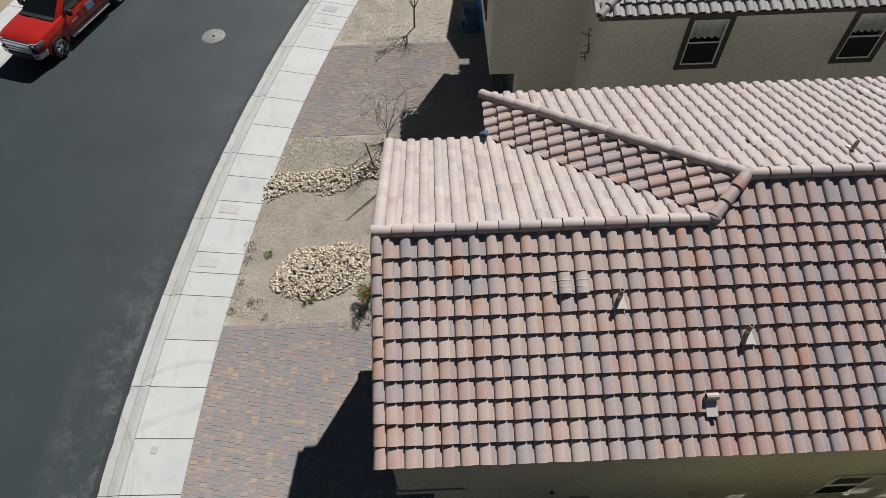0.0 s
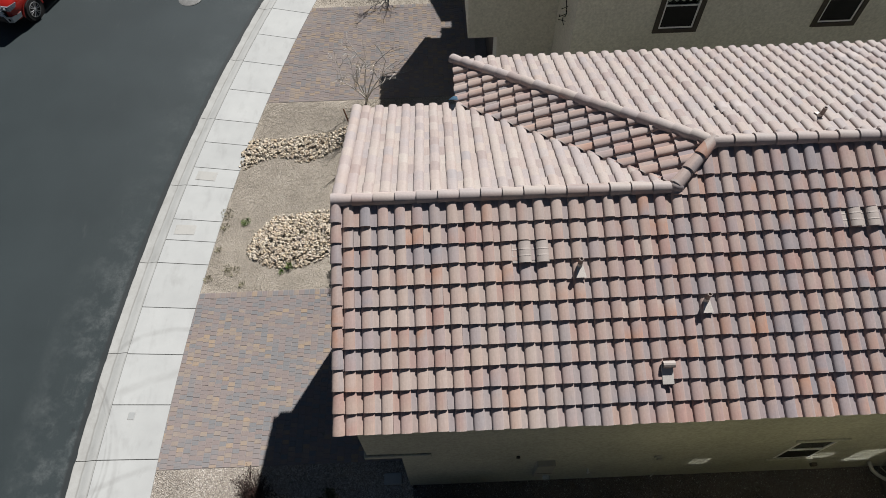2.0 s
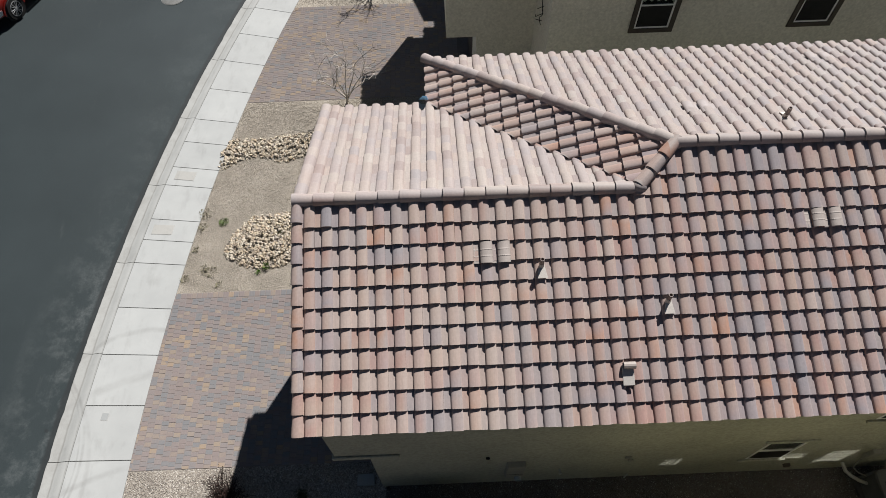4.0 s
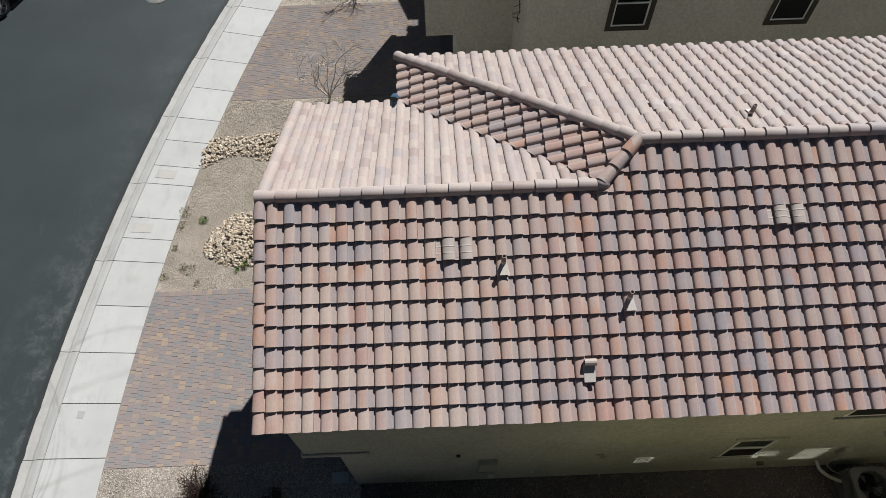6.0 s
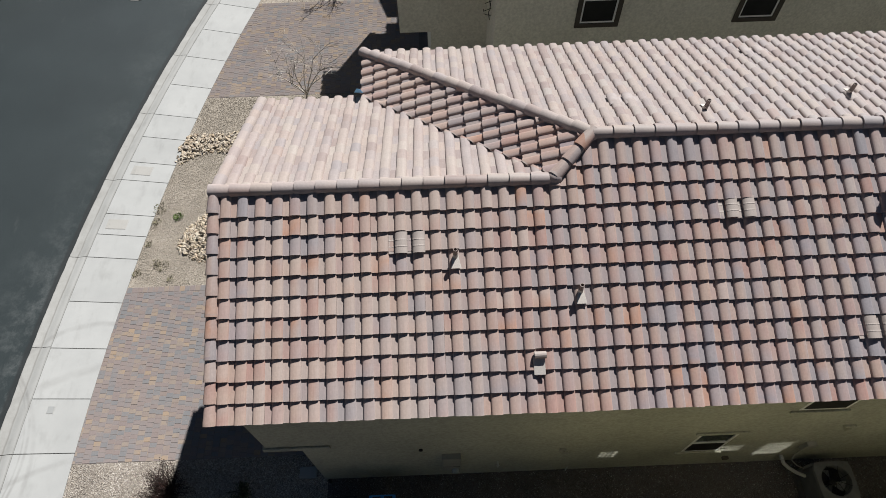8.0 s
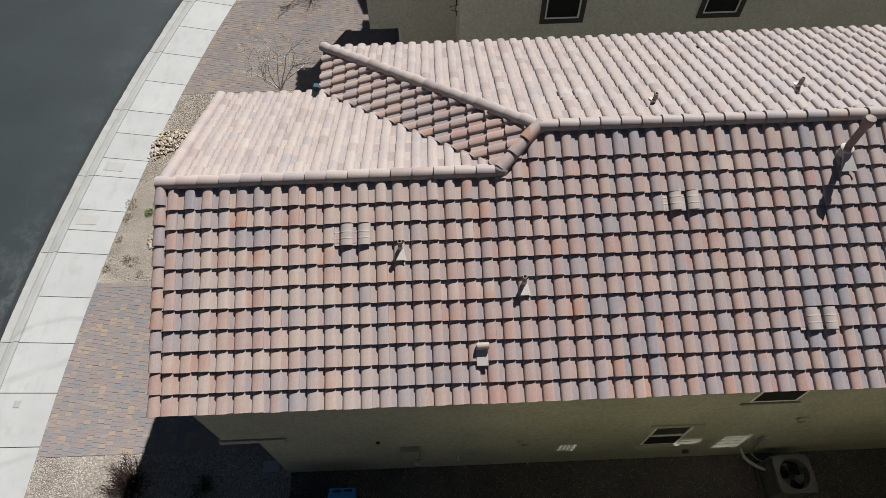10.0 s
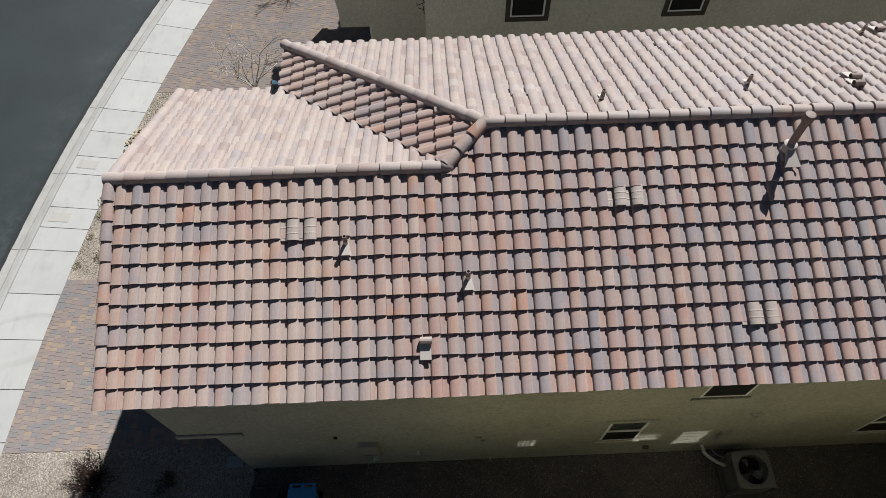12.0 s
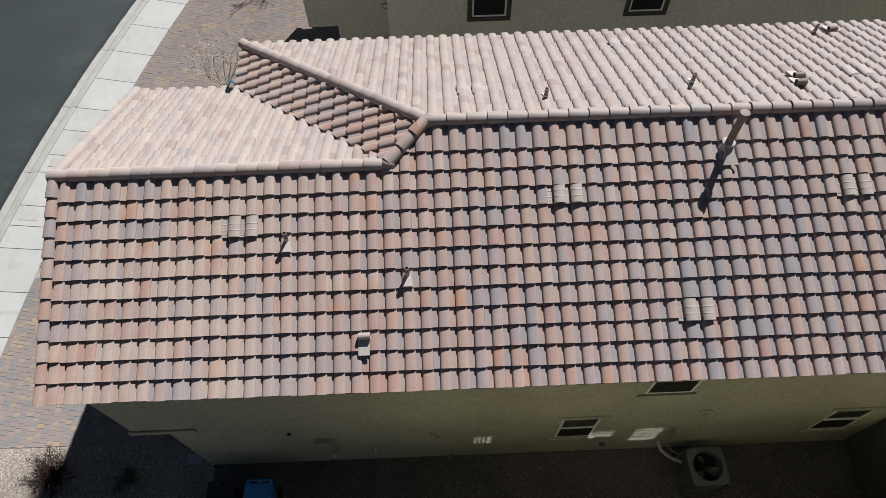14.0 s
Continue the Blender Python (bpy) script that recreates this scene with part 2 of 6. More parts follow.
def concrete_material(name, c1, c2, dirt, creases=(), scuffs=()):
    """Concrete with soft stains; creases are lines of dirt along a curb, at offsets across it; scuffs are arcs left by tyres: centre, radius, half width, depth."""
    k = Mat(name, 0.85, 0, 0.25)
    tint = k.t.nodes.new("ShaderNodeObjectInfo").outputs["Random"]
    base = k.mix(k.ramp(k.noise(1.1, 6, 0.6), [(0.3, 0.0), (0.7, 1.0)]), c1, c2)
    base = k.mix(1.0, base, k.ramp(tint, [(0.0, 0.93), (1.0, 1.0)]), "MULTIPLY")
    stain = k.ramp(k.noise(1.7, 6, 0.68, stretch=(1.6, 0.6, 1)), [(0.53, 0.0), (0.72, 1.0)])
    base = k.mix(k.math("MULTIPLY", stain, dirt), base, (0.23, 0.225, 0.205))
    grain = k.noise(75, 4)
    base = k.mix(1.0, base, k.ramp(grain, [(0.3, 0.9), (0.7, 1.0)]), "MULTIPLY")
    if scuffs:
        at = k.t.nodes.new("ShaderNodeSeparateXYZ")
        k.t.links.new(k.t.nodes.new("ShaderNodeNewGeometry").outputs["Position"], at.inputs[0])
        worn = k.ramp(k.noise(1.9, 6, 0.65), [(0.35, 0.1), (0.62, 1.0)])
    for cx, cy, radius, half, depth in scuffs:
        dx, dy = k.math("SUBTRACT", at.outputs["X"], cx), k.math("SUBTRACT", at.outputs["Y"], cy)
        off = k.math("ABSOLUTE", k.math("SUBTRACT", k.math("SQRT", k.math("ADD", k.math("MULTIPLY", dx, dx), k.math("MULTIPLY", dy, dy))), radius))
        line = k.ramp(k.math("DIVIDE", off, half), [(0.3, depth), (1.0, 0.0)])
        base = k.mix(k.math("MULTIPLY", line, worn), base, (0.34, 0.335, 0.32))
    if creases:
        sep = k.t.nodes.new("ShaderNodeSeparateXYZ")
        k.t.links.new(k.t.nodes.new("ShaderNodeUVMap").outputs[0], sep.inputs[0])
        u = k.math("ADD", sep.outputs["X"], k.math("MULTIPLY_ADD", k.noise(2.5, 5), 0.05, -0.025))
        for at, wide, dark in creases:
            line = k.math("SUBTRACT", 1.0, k.math("DIVIDE", k.math("ABSOLUTE", k.math("SUBTRACT", u, at)), wide))
            line = k.math("MULTIPLY", k.ramp(line, [(0.0, 0.0), (0.8, 1.0)]), k.ramp(k.noise(1.3, 6, 0.65), [(0.3, 0.45 * dark), (0.65, dark)]))
            base = k.mix(line, base, (0.25, 0.24, 0.22))
        pan = k.math("MULTIPLY", k.math("GREATER_THAN", u, creases[0][0]), k.ramp(k.noise(2.6, 7, 0.7), [(0.36, 0.06), (0.68, 0.42)]))
        base = k.mix(pan, base, (0.30, 0.285, 0.26))
    k.colour(base).bump(grain, 0.25, 0.003)
    return k.m


ASPHALT = asphalt_material()
SCUFFS = ((-11.34, 4.0, 3.44, 0.05, 0.55), (-11.34, 4.0, 3.33, 0.03, 0.45), (-11.3, 3.6, 3.62, 0.08, 0.35), (-6.8, 4.94, 2.69, 0.10, 0.45), (-5.05, -0.37, 6.89, 0.16, 0.35), (-5.2, -2.3, 6.4, 0.10, 0.40))
CONCRETE = concrete_material("sidewalk_concrete", (0.56, 0.565, 0.55), (0.63, 0.635, 0.615), 0.24, (), SCUFFS)
GUTTER = concrete_material("curb_concrete", (0.49, 0.485, 0.46), (0.58, 0.575, 0.55), 0.45)
CURB = concrete_material("rolled_curb_concrete", (0.53, 0.53, 0.505), (0.61, 0.61, 0.585), 0.28, ((1.865, 0.035, 0.7), (1.56, 0.03, 0.5), (2.12, 0.03, 0.45)), SCUFFS)


def paver_material(name, joined):
    """Tumbled concrete pavers of mauve, grey and tan, the shades lying in loose drifts."""
    k = Mat(name, 0.9, 0, 0.2)
    k.b.inputs["Diffuse Roughness"].default_value = 0.8
    r = k.t.nodes.new("ShaderNodeNewGeometry").outputs["Random Per Island"] if joined else k.t.nodes.new("ShaderNodeObjectInfo").outputs["Random"]
    drift = k.noise(0.9, 4, 0.6, k.t.nodes.new("ShaderNodeNewGeometry").outputs["Position"])
    at = k.t.nodes.new("ShaderNodeSeparateXYZ")
    k.t.links.new(k.t.nodes.new("ShaderNodeNewGeometry").outputs["Position"], at.inputs[0])
    pick = k.math("ADD", k.math("MULTIPLY", r, 0.98), k.math("MULTIPLY_ADD", drift, 1.2, -0.68))
    pick = k.math("ADD", pick, k.math("MULTIPLY", k.math("GREATER_THAN", at.outputs["Y"], 14.0), 0.13))
    shades = [(0.0, (0.307, 0.310, 0.324)), (0.16, (0.339, 0.323, 0.329)), (0.30, (0.390, 0.333, 0.322)), (0.44, (0.409, 0.328, 0.311)),
              (0.58, (0.390, 0.307, 0.288)), (0.70, (0.443, 0.346, 0.298)), (0.82, (0.486, 0.390, 0.316)), (0.93, (0.565, 0.407, 0.277)), (1.0, (0.588, 0.424, 0.282))]
    col = k.ramp(pick, [(f, (r_ * 0.972, g_, b_)) for f, (r_, g_, b_) in shades])
    patch = k.noise(13.0, 5, 0.65)
    col = k.mix(k.ramp(patch, [(0.38, 0.0), (0.68, 0.35)]), col, (0.43, 0.365, 0.34))
    salts = k.math("MULTIPLY", k.ramp(k.noise(0.55, 6, 0.65, k.t.nodes.new("ShaderNodeNewGeometry").outputs["Position"]), [(0.34, 0.2), (0.66, 1.0)]), k.ramp(k.math("MULTIPLY", at.outputs["Y"], 0.05), [(0.4, 0.18), (0.8, 0.45)]))
    col = k.mix(salts, col, (0.60, 0.535, 0.50))
    grain = k.noise(85, 4)
    col = k.mix(1.0, col, k.ramp(grain, [(0.3, 0.84), (0.7, 1.04)]), "MULTIPLY")
    k.colour(col).bump(grain, 0.5, 0.004)
    return k.m


PAVER, PAVERS = paver_material("paver", False), paver_material("paver_joined", True)
JOINT_DIRT = mottled("sidewalk_joint_dirt", (0.46, 0.45, 0.42), (0.56, 0.55, 0.52), 3, 80, 0.95, 0.4)
SAND = mottled("joint_sand", (0.30, 0.262, 0.24), (0.38, 0.33, 0.305), 3, 120, 0.95, 0.4)


def gravel_material(name, stops, scale):
    k = Mat(name, 0.95, 0, 0.15)
    fine = k.cells(scale)
    s = k.t.nodes.new("ShaderNodeSeparateColor")
    k.t.links.new(fine, s.inputs[0])
    col = k.ramp(s.outputs[0], stops)
    gap = k.cells(scale, "Distance")
    col = k.mix(1.0, col, k.ramp(gap, [(0.25, 1.0), (0.8, 0.66)]), "MULTIPLY")
    col = k.mix(1.0, col, k.ramp(k.noise(1.2, 6, 0.65), [(0.3, 0.72), (0.65, 1.06)]), "MULTIPLY")
    k.colour(col).bump(k.math("SUBTRACT", 1.0, gap), 0.5, 0.012)
    return k.m


TAN = [(0.0, (0.455, 0.395, 0.315)), (0.25, (0.62, 0.55, 0.45)), (0.5, (0.52, 0.455, 0.375)), (0.75, (0.71, 0.64, 0.545)), (1.0, (0.37, 0.32, 0.27))]
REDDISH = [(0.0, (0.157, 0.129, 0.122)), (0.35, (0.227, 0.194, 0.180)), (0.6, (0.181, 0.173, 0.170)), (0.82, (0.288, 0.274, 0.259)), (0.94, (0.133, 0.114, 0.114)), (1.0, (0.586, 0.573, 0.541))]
GRAVEL = gravel_material("tan_gravel", TAN, 46)
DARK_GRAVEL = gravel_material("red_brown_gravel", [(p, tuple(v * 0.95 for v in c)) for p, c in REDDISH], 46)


def stone_material(name, stops):
    k = Mat(name, 0.92, 0, 0.2)
    col = k.ramp(k.t.nodes.new("ShaderNodeNewGeometry").outputs["Random Per Island"], stops)
    grain = k.noise(60, 4)
    k.colour(k.mix(1.0, col, k.ramp(grain, [(0.3, 0.75), (0.7, 1.08)]), "MULTIPLY")).bump(grain, 0.4, 0.004)
    return k.m


SPECKLED = [(0.0, (0.27, 0.23, 0.20)), (0.25, (0.62, 0.55, 0.46)), (0.45, (0.36, 0.31, 0.27)), (0.65, (0.55, 0.485, 0.405)), (0.85, (0.88, 0.81, 0.72)), (1.0, (0.24, 0.21, 0.18))]
SIDE_PEBBLE, SIDE_GRAVEL = stone_material("speckled_pebble", SPECKLED), gravel_material("speckled_gravel", SPECKLED, 40)
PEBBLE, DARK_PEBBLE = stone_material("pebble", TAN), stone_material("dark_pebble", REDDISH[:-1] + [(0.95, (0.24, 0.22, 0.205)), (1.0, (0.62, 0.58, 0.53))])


def rock_material():
    k = Mat("landscape_rock", 0.9, 0, 0.2)
    col = k.ramp(k.t.nodes.new("ShaderNodeObjectInfo").outputs["Random"], [(0.0, (0.60, 0.49, 0.34)), (0.2, (0.76, 0.655, 0.51)), (0.4, (0.54, 0.44, 0.33)), (0.6, (0.86, 0.77, 0.63)), (0.75, (0.66, 0.51, 0.36)), (0.87, (0.46, 0.40, 0.35)), (1.0, (0.80, 0.70, 0.56))])
    patch = k.noise(14, 5)
    col = k.mix(1.0, col, k.ramp(patch, [(0.3, 0.78), (0.7, 1.05)]), "MULTIPLY")
    k.colour(col).bump(k.noise(45, 5), 0.6, 0.01)
    return k.m


ROCK = rock_material()



# ---- building blocks ----
PLACE = {}


class Geo:
    """Gathers vertices and faces for one mesh."""

    def __init__(self):
        self.v, self.f, self.uv = [], [], []

    def face(self, pts, uv=None):
        n = len(self.v)
        self.v += [tuple(p) for p in pts]
        self.f.append(tuple(range(n, n + len(pts))))
        self.uv += uv or [(0.0, 0.0)] * len(pts)
        return self

    def solid(self, pts, faces):
        for f in faces:
            self.face([pts[i] for i in f])
        return self

    def box(self, x0, x1, y0, y1, z0, z1, m=None):
        p = [Vector(q) for q in ((x0, y0, z0), (x1, y0, z0), (x1, y1, z0), (x0, y1, z0), (x0, y0, z1), (x1, y0, z1), (x1, y1, z1), (x0, y1, z1))]
        if m:
            p = [m @ q for q in p]
        return self.solid(p, [(3, 2, 1, 0), (4, 5, 6, 7), (0, 1, 5, 4), (1, 2, 6, 5), (2, 3, 7, 6), (3, 0, 4, 7)])

    def slab(self, x0, x1, y0, y1, z0, z1, c=0.01, m=None):
        """A box whose top edges and upright edges are chamfered."""
        m = m or Matrix.Identity(4)

        def ring(a, z, k):
            return [m @ Vector(q) for q in ((x0 + a + k, y0 + a, z), (x1 - a - k, y0 + a, z), (x1 - a, y0 + a + k, z), (x1 - a, y1 - a - k, z),
                                            (x1 - a - k, y1 - a, z), (x0 + a + k, y1 - a, z), (x0 + a, y1 - a - k, z), (x0 + a, y0 + a + k, z))]

        lo, mid, top = ring(0, z0, c), ring(0, z1 - c, c), ring(c, z1, c * 0.6)
        for a, b in ((lo, mid), (mid, top)):
            for i in range(8):
                j = (i + 1) % 8
                self.face((a[i], a[j], b[j], b[i]))
        self.face(top)
        return self.face(lo[::-1])

    def tube(self, a, b, ra, rb=None, n=8, caps=True):
        a, b, rb = Vector(a), Vector(b), ra if rb is None else rb
        q = (b - a).to_track_quat("Z", "Y")
        w = [(math.cos(2 * math.pi * i / n), math.sin(2 * math.pi * i / n)) for i in range(n)]
        lo, hi = ([p + q @ Vector((r * c, r * s, 0)) for c, s in w] for p, r in ((a, ra), (b, rb)))
        for i in range(n):
            j = (i + 1) % n
            self.face((lo[i], lo[j], hi[j], hi[i]))
        if caps:
            self.face(lo[::-1]), self.face(hi)
        return self

    def disc_stack(self, rings, n=16, at=(0, 0, 0), m=None):
        """A turned shape about z: rings of (radius, height)."""
        m = m or Matrix.Translation(at)
        r = [[m @ Vector((q * math.cos(2 * math.pi * i / n), q * math.sin(2 * math.pi * i / n), z)) for i in range(n)] for q, z in rings]
        for a, b in zip(r, r[1:]):
            for i in range(n):
                j = (i + 1) % n
                self.face((a[i], a[j], b[j], b[i]))
        self.face(r[0][::-1]), self.face(r[-1])
        return self

    def prism(self, plan, z0, z1):
        lo, hi = [(*p, z0) for p in plan], [(*p, z1) for p in plan]
        for i in range(len(plan)):
            j = (i + 1) % len(plan)
            self.face((lo[i], lo[j], hi[j], hi[i]))
        return self.face(lo[::-1]).face(hi)

    def mesh(self, name, material, smooth=False, weld=True):
        me = bpy.data.meshes.new(name)
        me.from_pydata(self.v, [], self.f)
        layer = me.uv_layers.new(name="UVMap")
        layer.data.foreach_set("uv", [c for p in self.uv for c in p])
        for s in material if isinstance(material, (list, tuple)) else [material]:
            me.materials.append(s)
        if weld:
            bm = bmesh.new()
            bm.from_mesh(me)
            bmesh.ops.remove_doubles(bm, verts=bm.verts, dist=0.0004)
            bmesh.ops.recalc_face_normals(bm, faces=bm.faces)
            bm.to_mesh(me)
            bm.free()
        if smooth:
            me.polygons.foreach_set("use_smooth", [True] * len(me.polygons))
            me.set_sharp_from_angle(angle=radians(40))
        return me


def part(name, shape, material, parent, label="", smooth=False, m=None, weld=True):
    """Links a Geo, or a ready mesh, as one mesh object under a thing or a part; m: its pose in the world of its thing."""
    me = shape.mesh(name, material, smooth, weld) if isinstance(shape, Geo) else shape
    ob = new(name, me)
    ob.parent = parent
    ob.matrix_parent_inverse = PLACE[parent].inverted()
    PLACE[ob] = m or Matrix.Identity(4)
    ob.matrix_basis = PLACE[ob]
    return tagged(ob, label)


def thing(name, label, category, at=(0, 0, 0), group="", kind=""):
    """An Empty at the base of a thing; its parts are given in the world's coordinates."""
    ob = new(name)
    ob.location, ob.empty_display_size = at, 0.2
    PLACE[ob] = Matrix.Translation(at)
    return tagged(ob, label, category, group, kind)


def single(name, shape, material, label, category, group="", kind="", smooth=False, weld=True):
    """A thing that is one mesh."""
    ob = new(name, shape.mesh(name, material, smooth, weld))
    PLACE[ob] = Matrix.Identity(4)
    return tagged(ob, label, category, group, kind)


def clipped(pts, uvs, cuts):
    """A polygon cut by upright planes (a, b, c) in plan, keeping a x + b y <= c."""
    for a, b, c in cuts:
        out, ouv = [], []
        for i in range(len(pts)):
            p, q = pts[i], pts[(i + 1) % len(pts)]
            dp, dq = a * p[0] + b * p[1] - c, a * q[0] + b * q[1] - c
            if dp <= 0:
                out.append(p), ouv.append(uvs[i])
            if dp * dq < 0:
                t = dp / (dp - dq)
                out.append(p + (q - p) * t)
                u, w = uvs[i], uvs[(i + 1) % len(pts)]
                ouv.append((u[0] + (w[0] - u[0]) * t, u[1] + (w[1] - u[1]) * t))
        pts, uvs = out, ouv
        if len(pts) < 3:
            return [], []
    return pts, uvs


# ---- ground, road, curb and sidewalk ----
CX, CY, RS = 62.0, 2.6, 68.67          # the street bends round this centre; radius of the sidewalk's house side
WALK_W, ROLL_W, PAN_W, ROAD_W = 1.54, 0.33, 0.26, 10.5


def arc(r, y):
    """The point on the arc of radius r whose bearing is that of height y on the sidewalk's house side."""
    s = math.asin((y - CY) / RS)
    return CX - r * math.cos(s), CY + r * math.sin(s)


def strip(profile, y0, y1, steps, closed_ends=True):
    """A band along the arc: profile of (radius offset from RS, z), lofted from y0 to y1."""
    g = Geo()
    rows = []
    for i in range(steps + 1):
        y = y0 + (y1 - y0) * i / steps
        rows.append([(*arc(RS + o, y), z) for o, z in profile])
    for i, (a, b) in enumerate(zip(rows, rows[1:])):
        for j in range(len(profile) - 1):
            u0, u1 = profile[j][0], profile[j + 1][0]
            g.face((a[j], a[j + 1], b[j + 1], b[j]), [(u0, i), (u1, i), (u1, i + 1), (u0, i + 1)])
    if closed_ends:
        g.face(rows[0]), g.face(rows[-1][::-1])
    return g


ground = Geo()
for i in range(12):
    for j in range(12):
        xs, ys = [-600 + 100 * i, -500 + 100 * i], [-600 + 100 * j, -500 + 100 * j]
        ground.face([(xs[0], ys[0], -0.3), (xs[1], ys[0], -0.3), (xs[1], ys[1], -0.3), (xs[0], ys[1], -0.3)])
single("ground", ground, mottled("desert_soil", (0.34, 0.28, 0.21), (0.40, 0.34, 0.26), 0.3, 30, 0.95, 0.4), "bare tan desert soil under the whole street", "ground", kind="structure")

E0 = WALK_W + ROLL_W + PAN_W
road = Geo()
for i in range(40):
    ya, yb = -22 + 2.1 * i, -22 + 2.1 * (i + 1)
    for j in range(6):
        oa, ob_ = E0 + ROAD_W * j / 6, E0 + ROAD_W * (j + 1) / 6
        za, zb = (-0.072 + 0.10 * math.sin(math.pi * q / 6) for q in (j, j + 1))
        p = [(*arc(RS + oa, ya), za), (*arc(RS + ob_, ya), zb), (*arc(RS + ob_, yb), zb), (*arc(RS + oa, yb), za)]
        d = [(oa - E0, ya), (ob_ - E0, ya), (ob_ - E0, yb), (oa - E0, yb)]
        road.face(p, d)
lap = [(-22 + 0.1 * i, 0.012 + 0.030 * max(0.0, noise.noise(Vector((0.1 * i * 1.7, 3.3, 0))) + 0.7 * noise.noise(Vector((0.1 * i * 7.5, 7.7, 0))))) for i in range(841)]
for (ya, wa), (yb, wb) in zip(lap, lap[1:]):
    zs = [-0.062 - 0.079 * w_ for w_ in (wa, wb)]
    road.face([(*arc(RS + E0 - wa, ya), zs[0]), (*arc(RS + E0 + 0.03, ya), -0.0645), (*arc(RS + E0 + 0.03, yb), -0.0645), (*arc(RS + E0 - wb, yb), zs[1])], [(0.0, ya), (0.03, ya), (0.03, yb), (0.0, yb)])
    road.face([(*arc(RS + E0 + 0.03, ya), -0.0645), (*arc(RS + E0 + 0.30, ya), -0.0615), (*arc(RS + E0 + 0.30, yb), -0.0615), (*arc(RS + E0 + 0.03, yb), -0.0645)], [(0.03, ya), (0.3, ya), (0.3, yb), (0.03, yb)])
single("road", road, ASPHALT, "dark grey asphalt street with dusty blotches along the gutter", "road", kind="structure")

curb = thing("curb", "pale concrete rolled curb and gutter, grey with dirt, along the street", "curb", (-8, 9, 0), kind="structure")
JOINT = 1.405
for side in (0, 1):
    base = E0 + ROAD_W if side else 0.0
    prof = [(WALK_W + 0.005, -0.25), (WALK_W + 0.005, 0.0), (WALK_W + 0.06, -0.004), (WALK_W + 0.14, -0.022), (WALK_W + 0.22, -0.052), (WALK_W + 0.29, -0.078),
            (WALK_W + ROLL_W, -0.085), (WALK_W + ROLL_W + 0.06, -0.081), (E0 - 0.008, -0.066), (E0 - 0.004, -0.25)]
    if side:
        prof = [(2 * E0 + ROAD_W - o, z) for o, z in prof][::-1]
    for i in range(-4, 14):
        y0 = 4.1 + 2.80 * i
        part("curb_segment", strip(prof, y0 + 0.008, y0 + 2.80 - 0.008, 4), CURB, curb, smooth=True)

sidewalk = thing("sidewalk", "pale grey broom-finished concrete sidewalk in jointed panels", "sidewalk", (-7, 9, 0), kind="structure")
joints = [4.1 + JOINT * i for i in range(-9, 1)] + [5.48, 6.87, 8.26, 9.69, 10.48, 11.22, 12.50, 13.22, 14.27, 15.26, 16.66, 18.05, 19.49, 20.94, 22.25, 23.05, 23.84] + [25.2 + JOINT * i for i in range(11)]
for side in (0, 1):
    prof = [(0.0, -0.2), (0.0, -0.008), (0.008, 0.0), (WALK_W - 0.008, 0.0), (WALK_W, -0.008), (WALK_W, -0.2)]
    if side:
        prof = [(2 * E0 + ROAD_W - o, z) for o, z in prof][::-1]
    for a, b in zip(joints, joints[1:]):
        part("concrete_panel", strip(prof, a + 0.011, b - 0.011, 2), CONCRETE, sidewalk)
single("joint_bed", strip([(-0.01, -0.2), (0.0, -0.03), (WALK_W + 0.02, -0.03), (WALK_W + ROLL_W, -0.14), (E0 - 0.01, -0.14)], -9, 40, 30, False),
       JOINT_DIRT, "grey dirt in the joints under the sidewalk", "sand bed", kind="structure")

# ---- yards ----
DRIVE_Y = (3.83, 8.74)
NEXT_Y = (16.2, 21.25)


def edge_x(y, gap=0.0):
    s = math.asin(max(-1, min(1, (y - CY) / RS)))
    return CX - (RS - gap) * math.cos(s)


def yard(name, y0, y1, x1, material, label, base=-0.012, lumps=0.03):
    """A gravel bed from the sidewalk to x1, gently uneven."""
    g = Geo()
    ny, nx = max(2, int((y1 - y0) / 0.3)), max(2, int((x1 - edge_x(y0)) / 0.3))

    def p(i, j):
        y = y0 + (y1 - y0) * i / ny
        x0 = edge_x(y, 0.01)
        x = x0 + (x1 - x0) * j / nx
        border = min(i, ny - i, j, nx - j) > 0
        return x, y, base + (lumps * noise.noise(Vector((x * 0.7, y * 0.7, 3))) if border else 0)

    for i in range(ny):
        for j in range(nx):
            g.face((p(i, j), p(i, j + 1), p(i + 1, j + 1), p(i + 1, j)))
    return single(name, g, material, label, "gravel bed", kind="structure", smooth=True)


yard("gravel_yard_front", DRIVE_Y[1], NEXT_Y[0], 3.0, GRAVEL, "tan gravel bed between the two paved driveways")
yard("gravel_yard_upper", NEXT_Y[1], 40.0, 3.0, GRAVEL, "tan gravel bed past the next driveway")
yard("gravel_yard_side", -12.0, DRIVE_Y[0], -0.3, SIDE_GRAVEL, "pale gravel bed beside the driveway and bush")
side = Geo()
for i in range(60):
    x0, x1 = -0.3 + i * 0.4, -0.3 + (i + 1) * 0.4
    for j in range(12):
        y0, y1 = 0.3 + j * 0.25, 0.3 + (j + 1) * 0.25
        side.face([(x, y, -0.03 + 0.02 * noise.noise(Vector((x, y, 7)))) for x, y in ((x0, y0), (x1, y0), (x1, y1), (x0, y1))])
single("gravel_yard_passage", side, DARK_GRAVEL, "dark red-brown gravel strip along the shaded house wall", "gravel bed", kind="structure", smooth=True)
back_strip = Geo().box(3.0, 24, 10.3, 13.5, -0.2, -0.02)
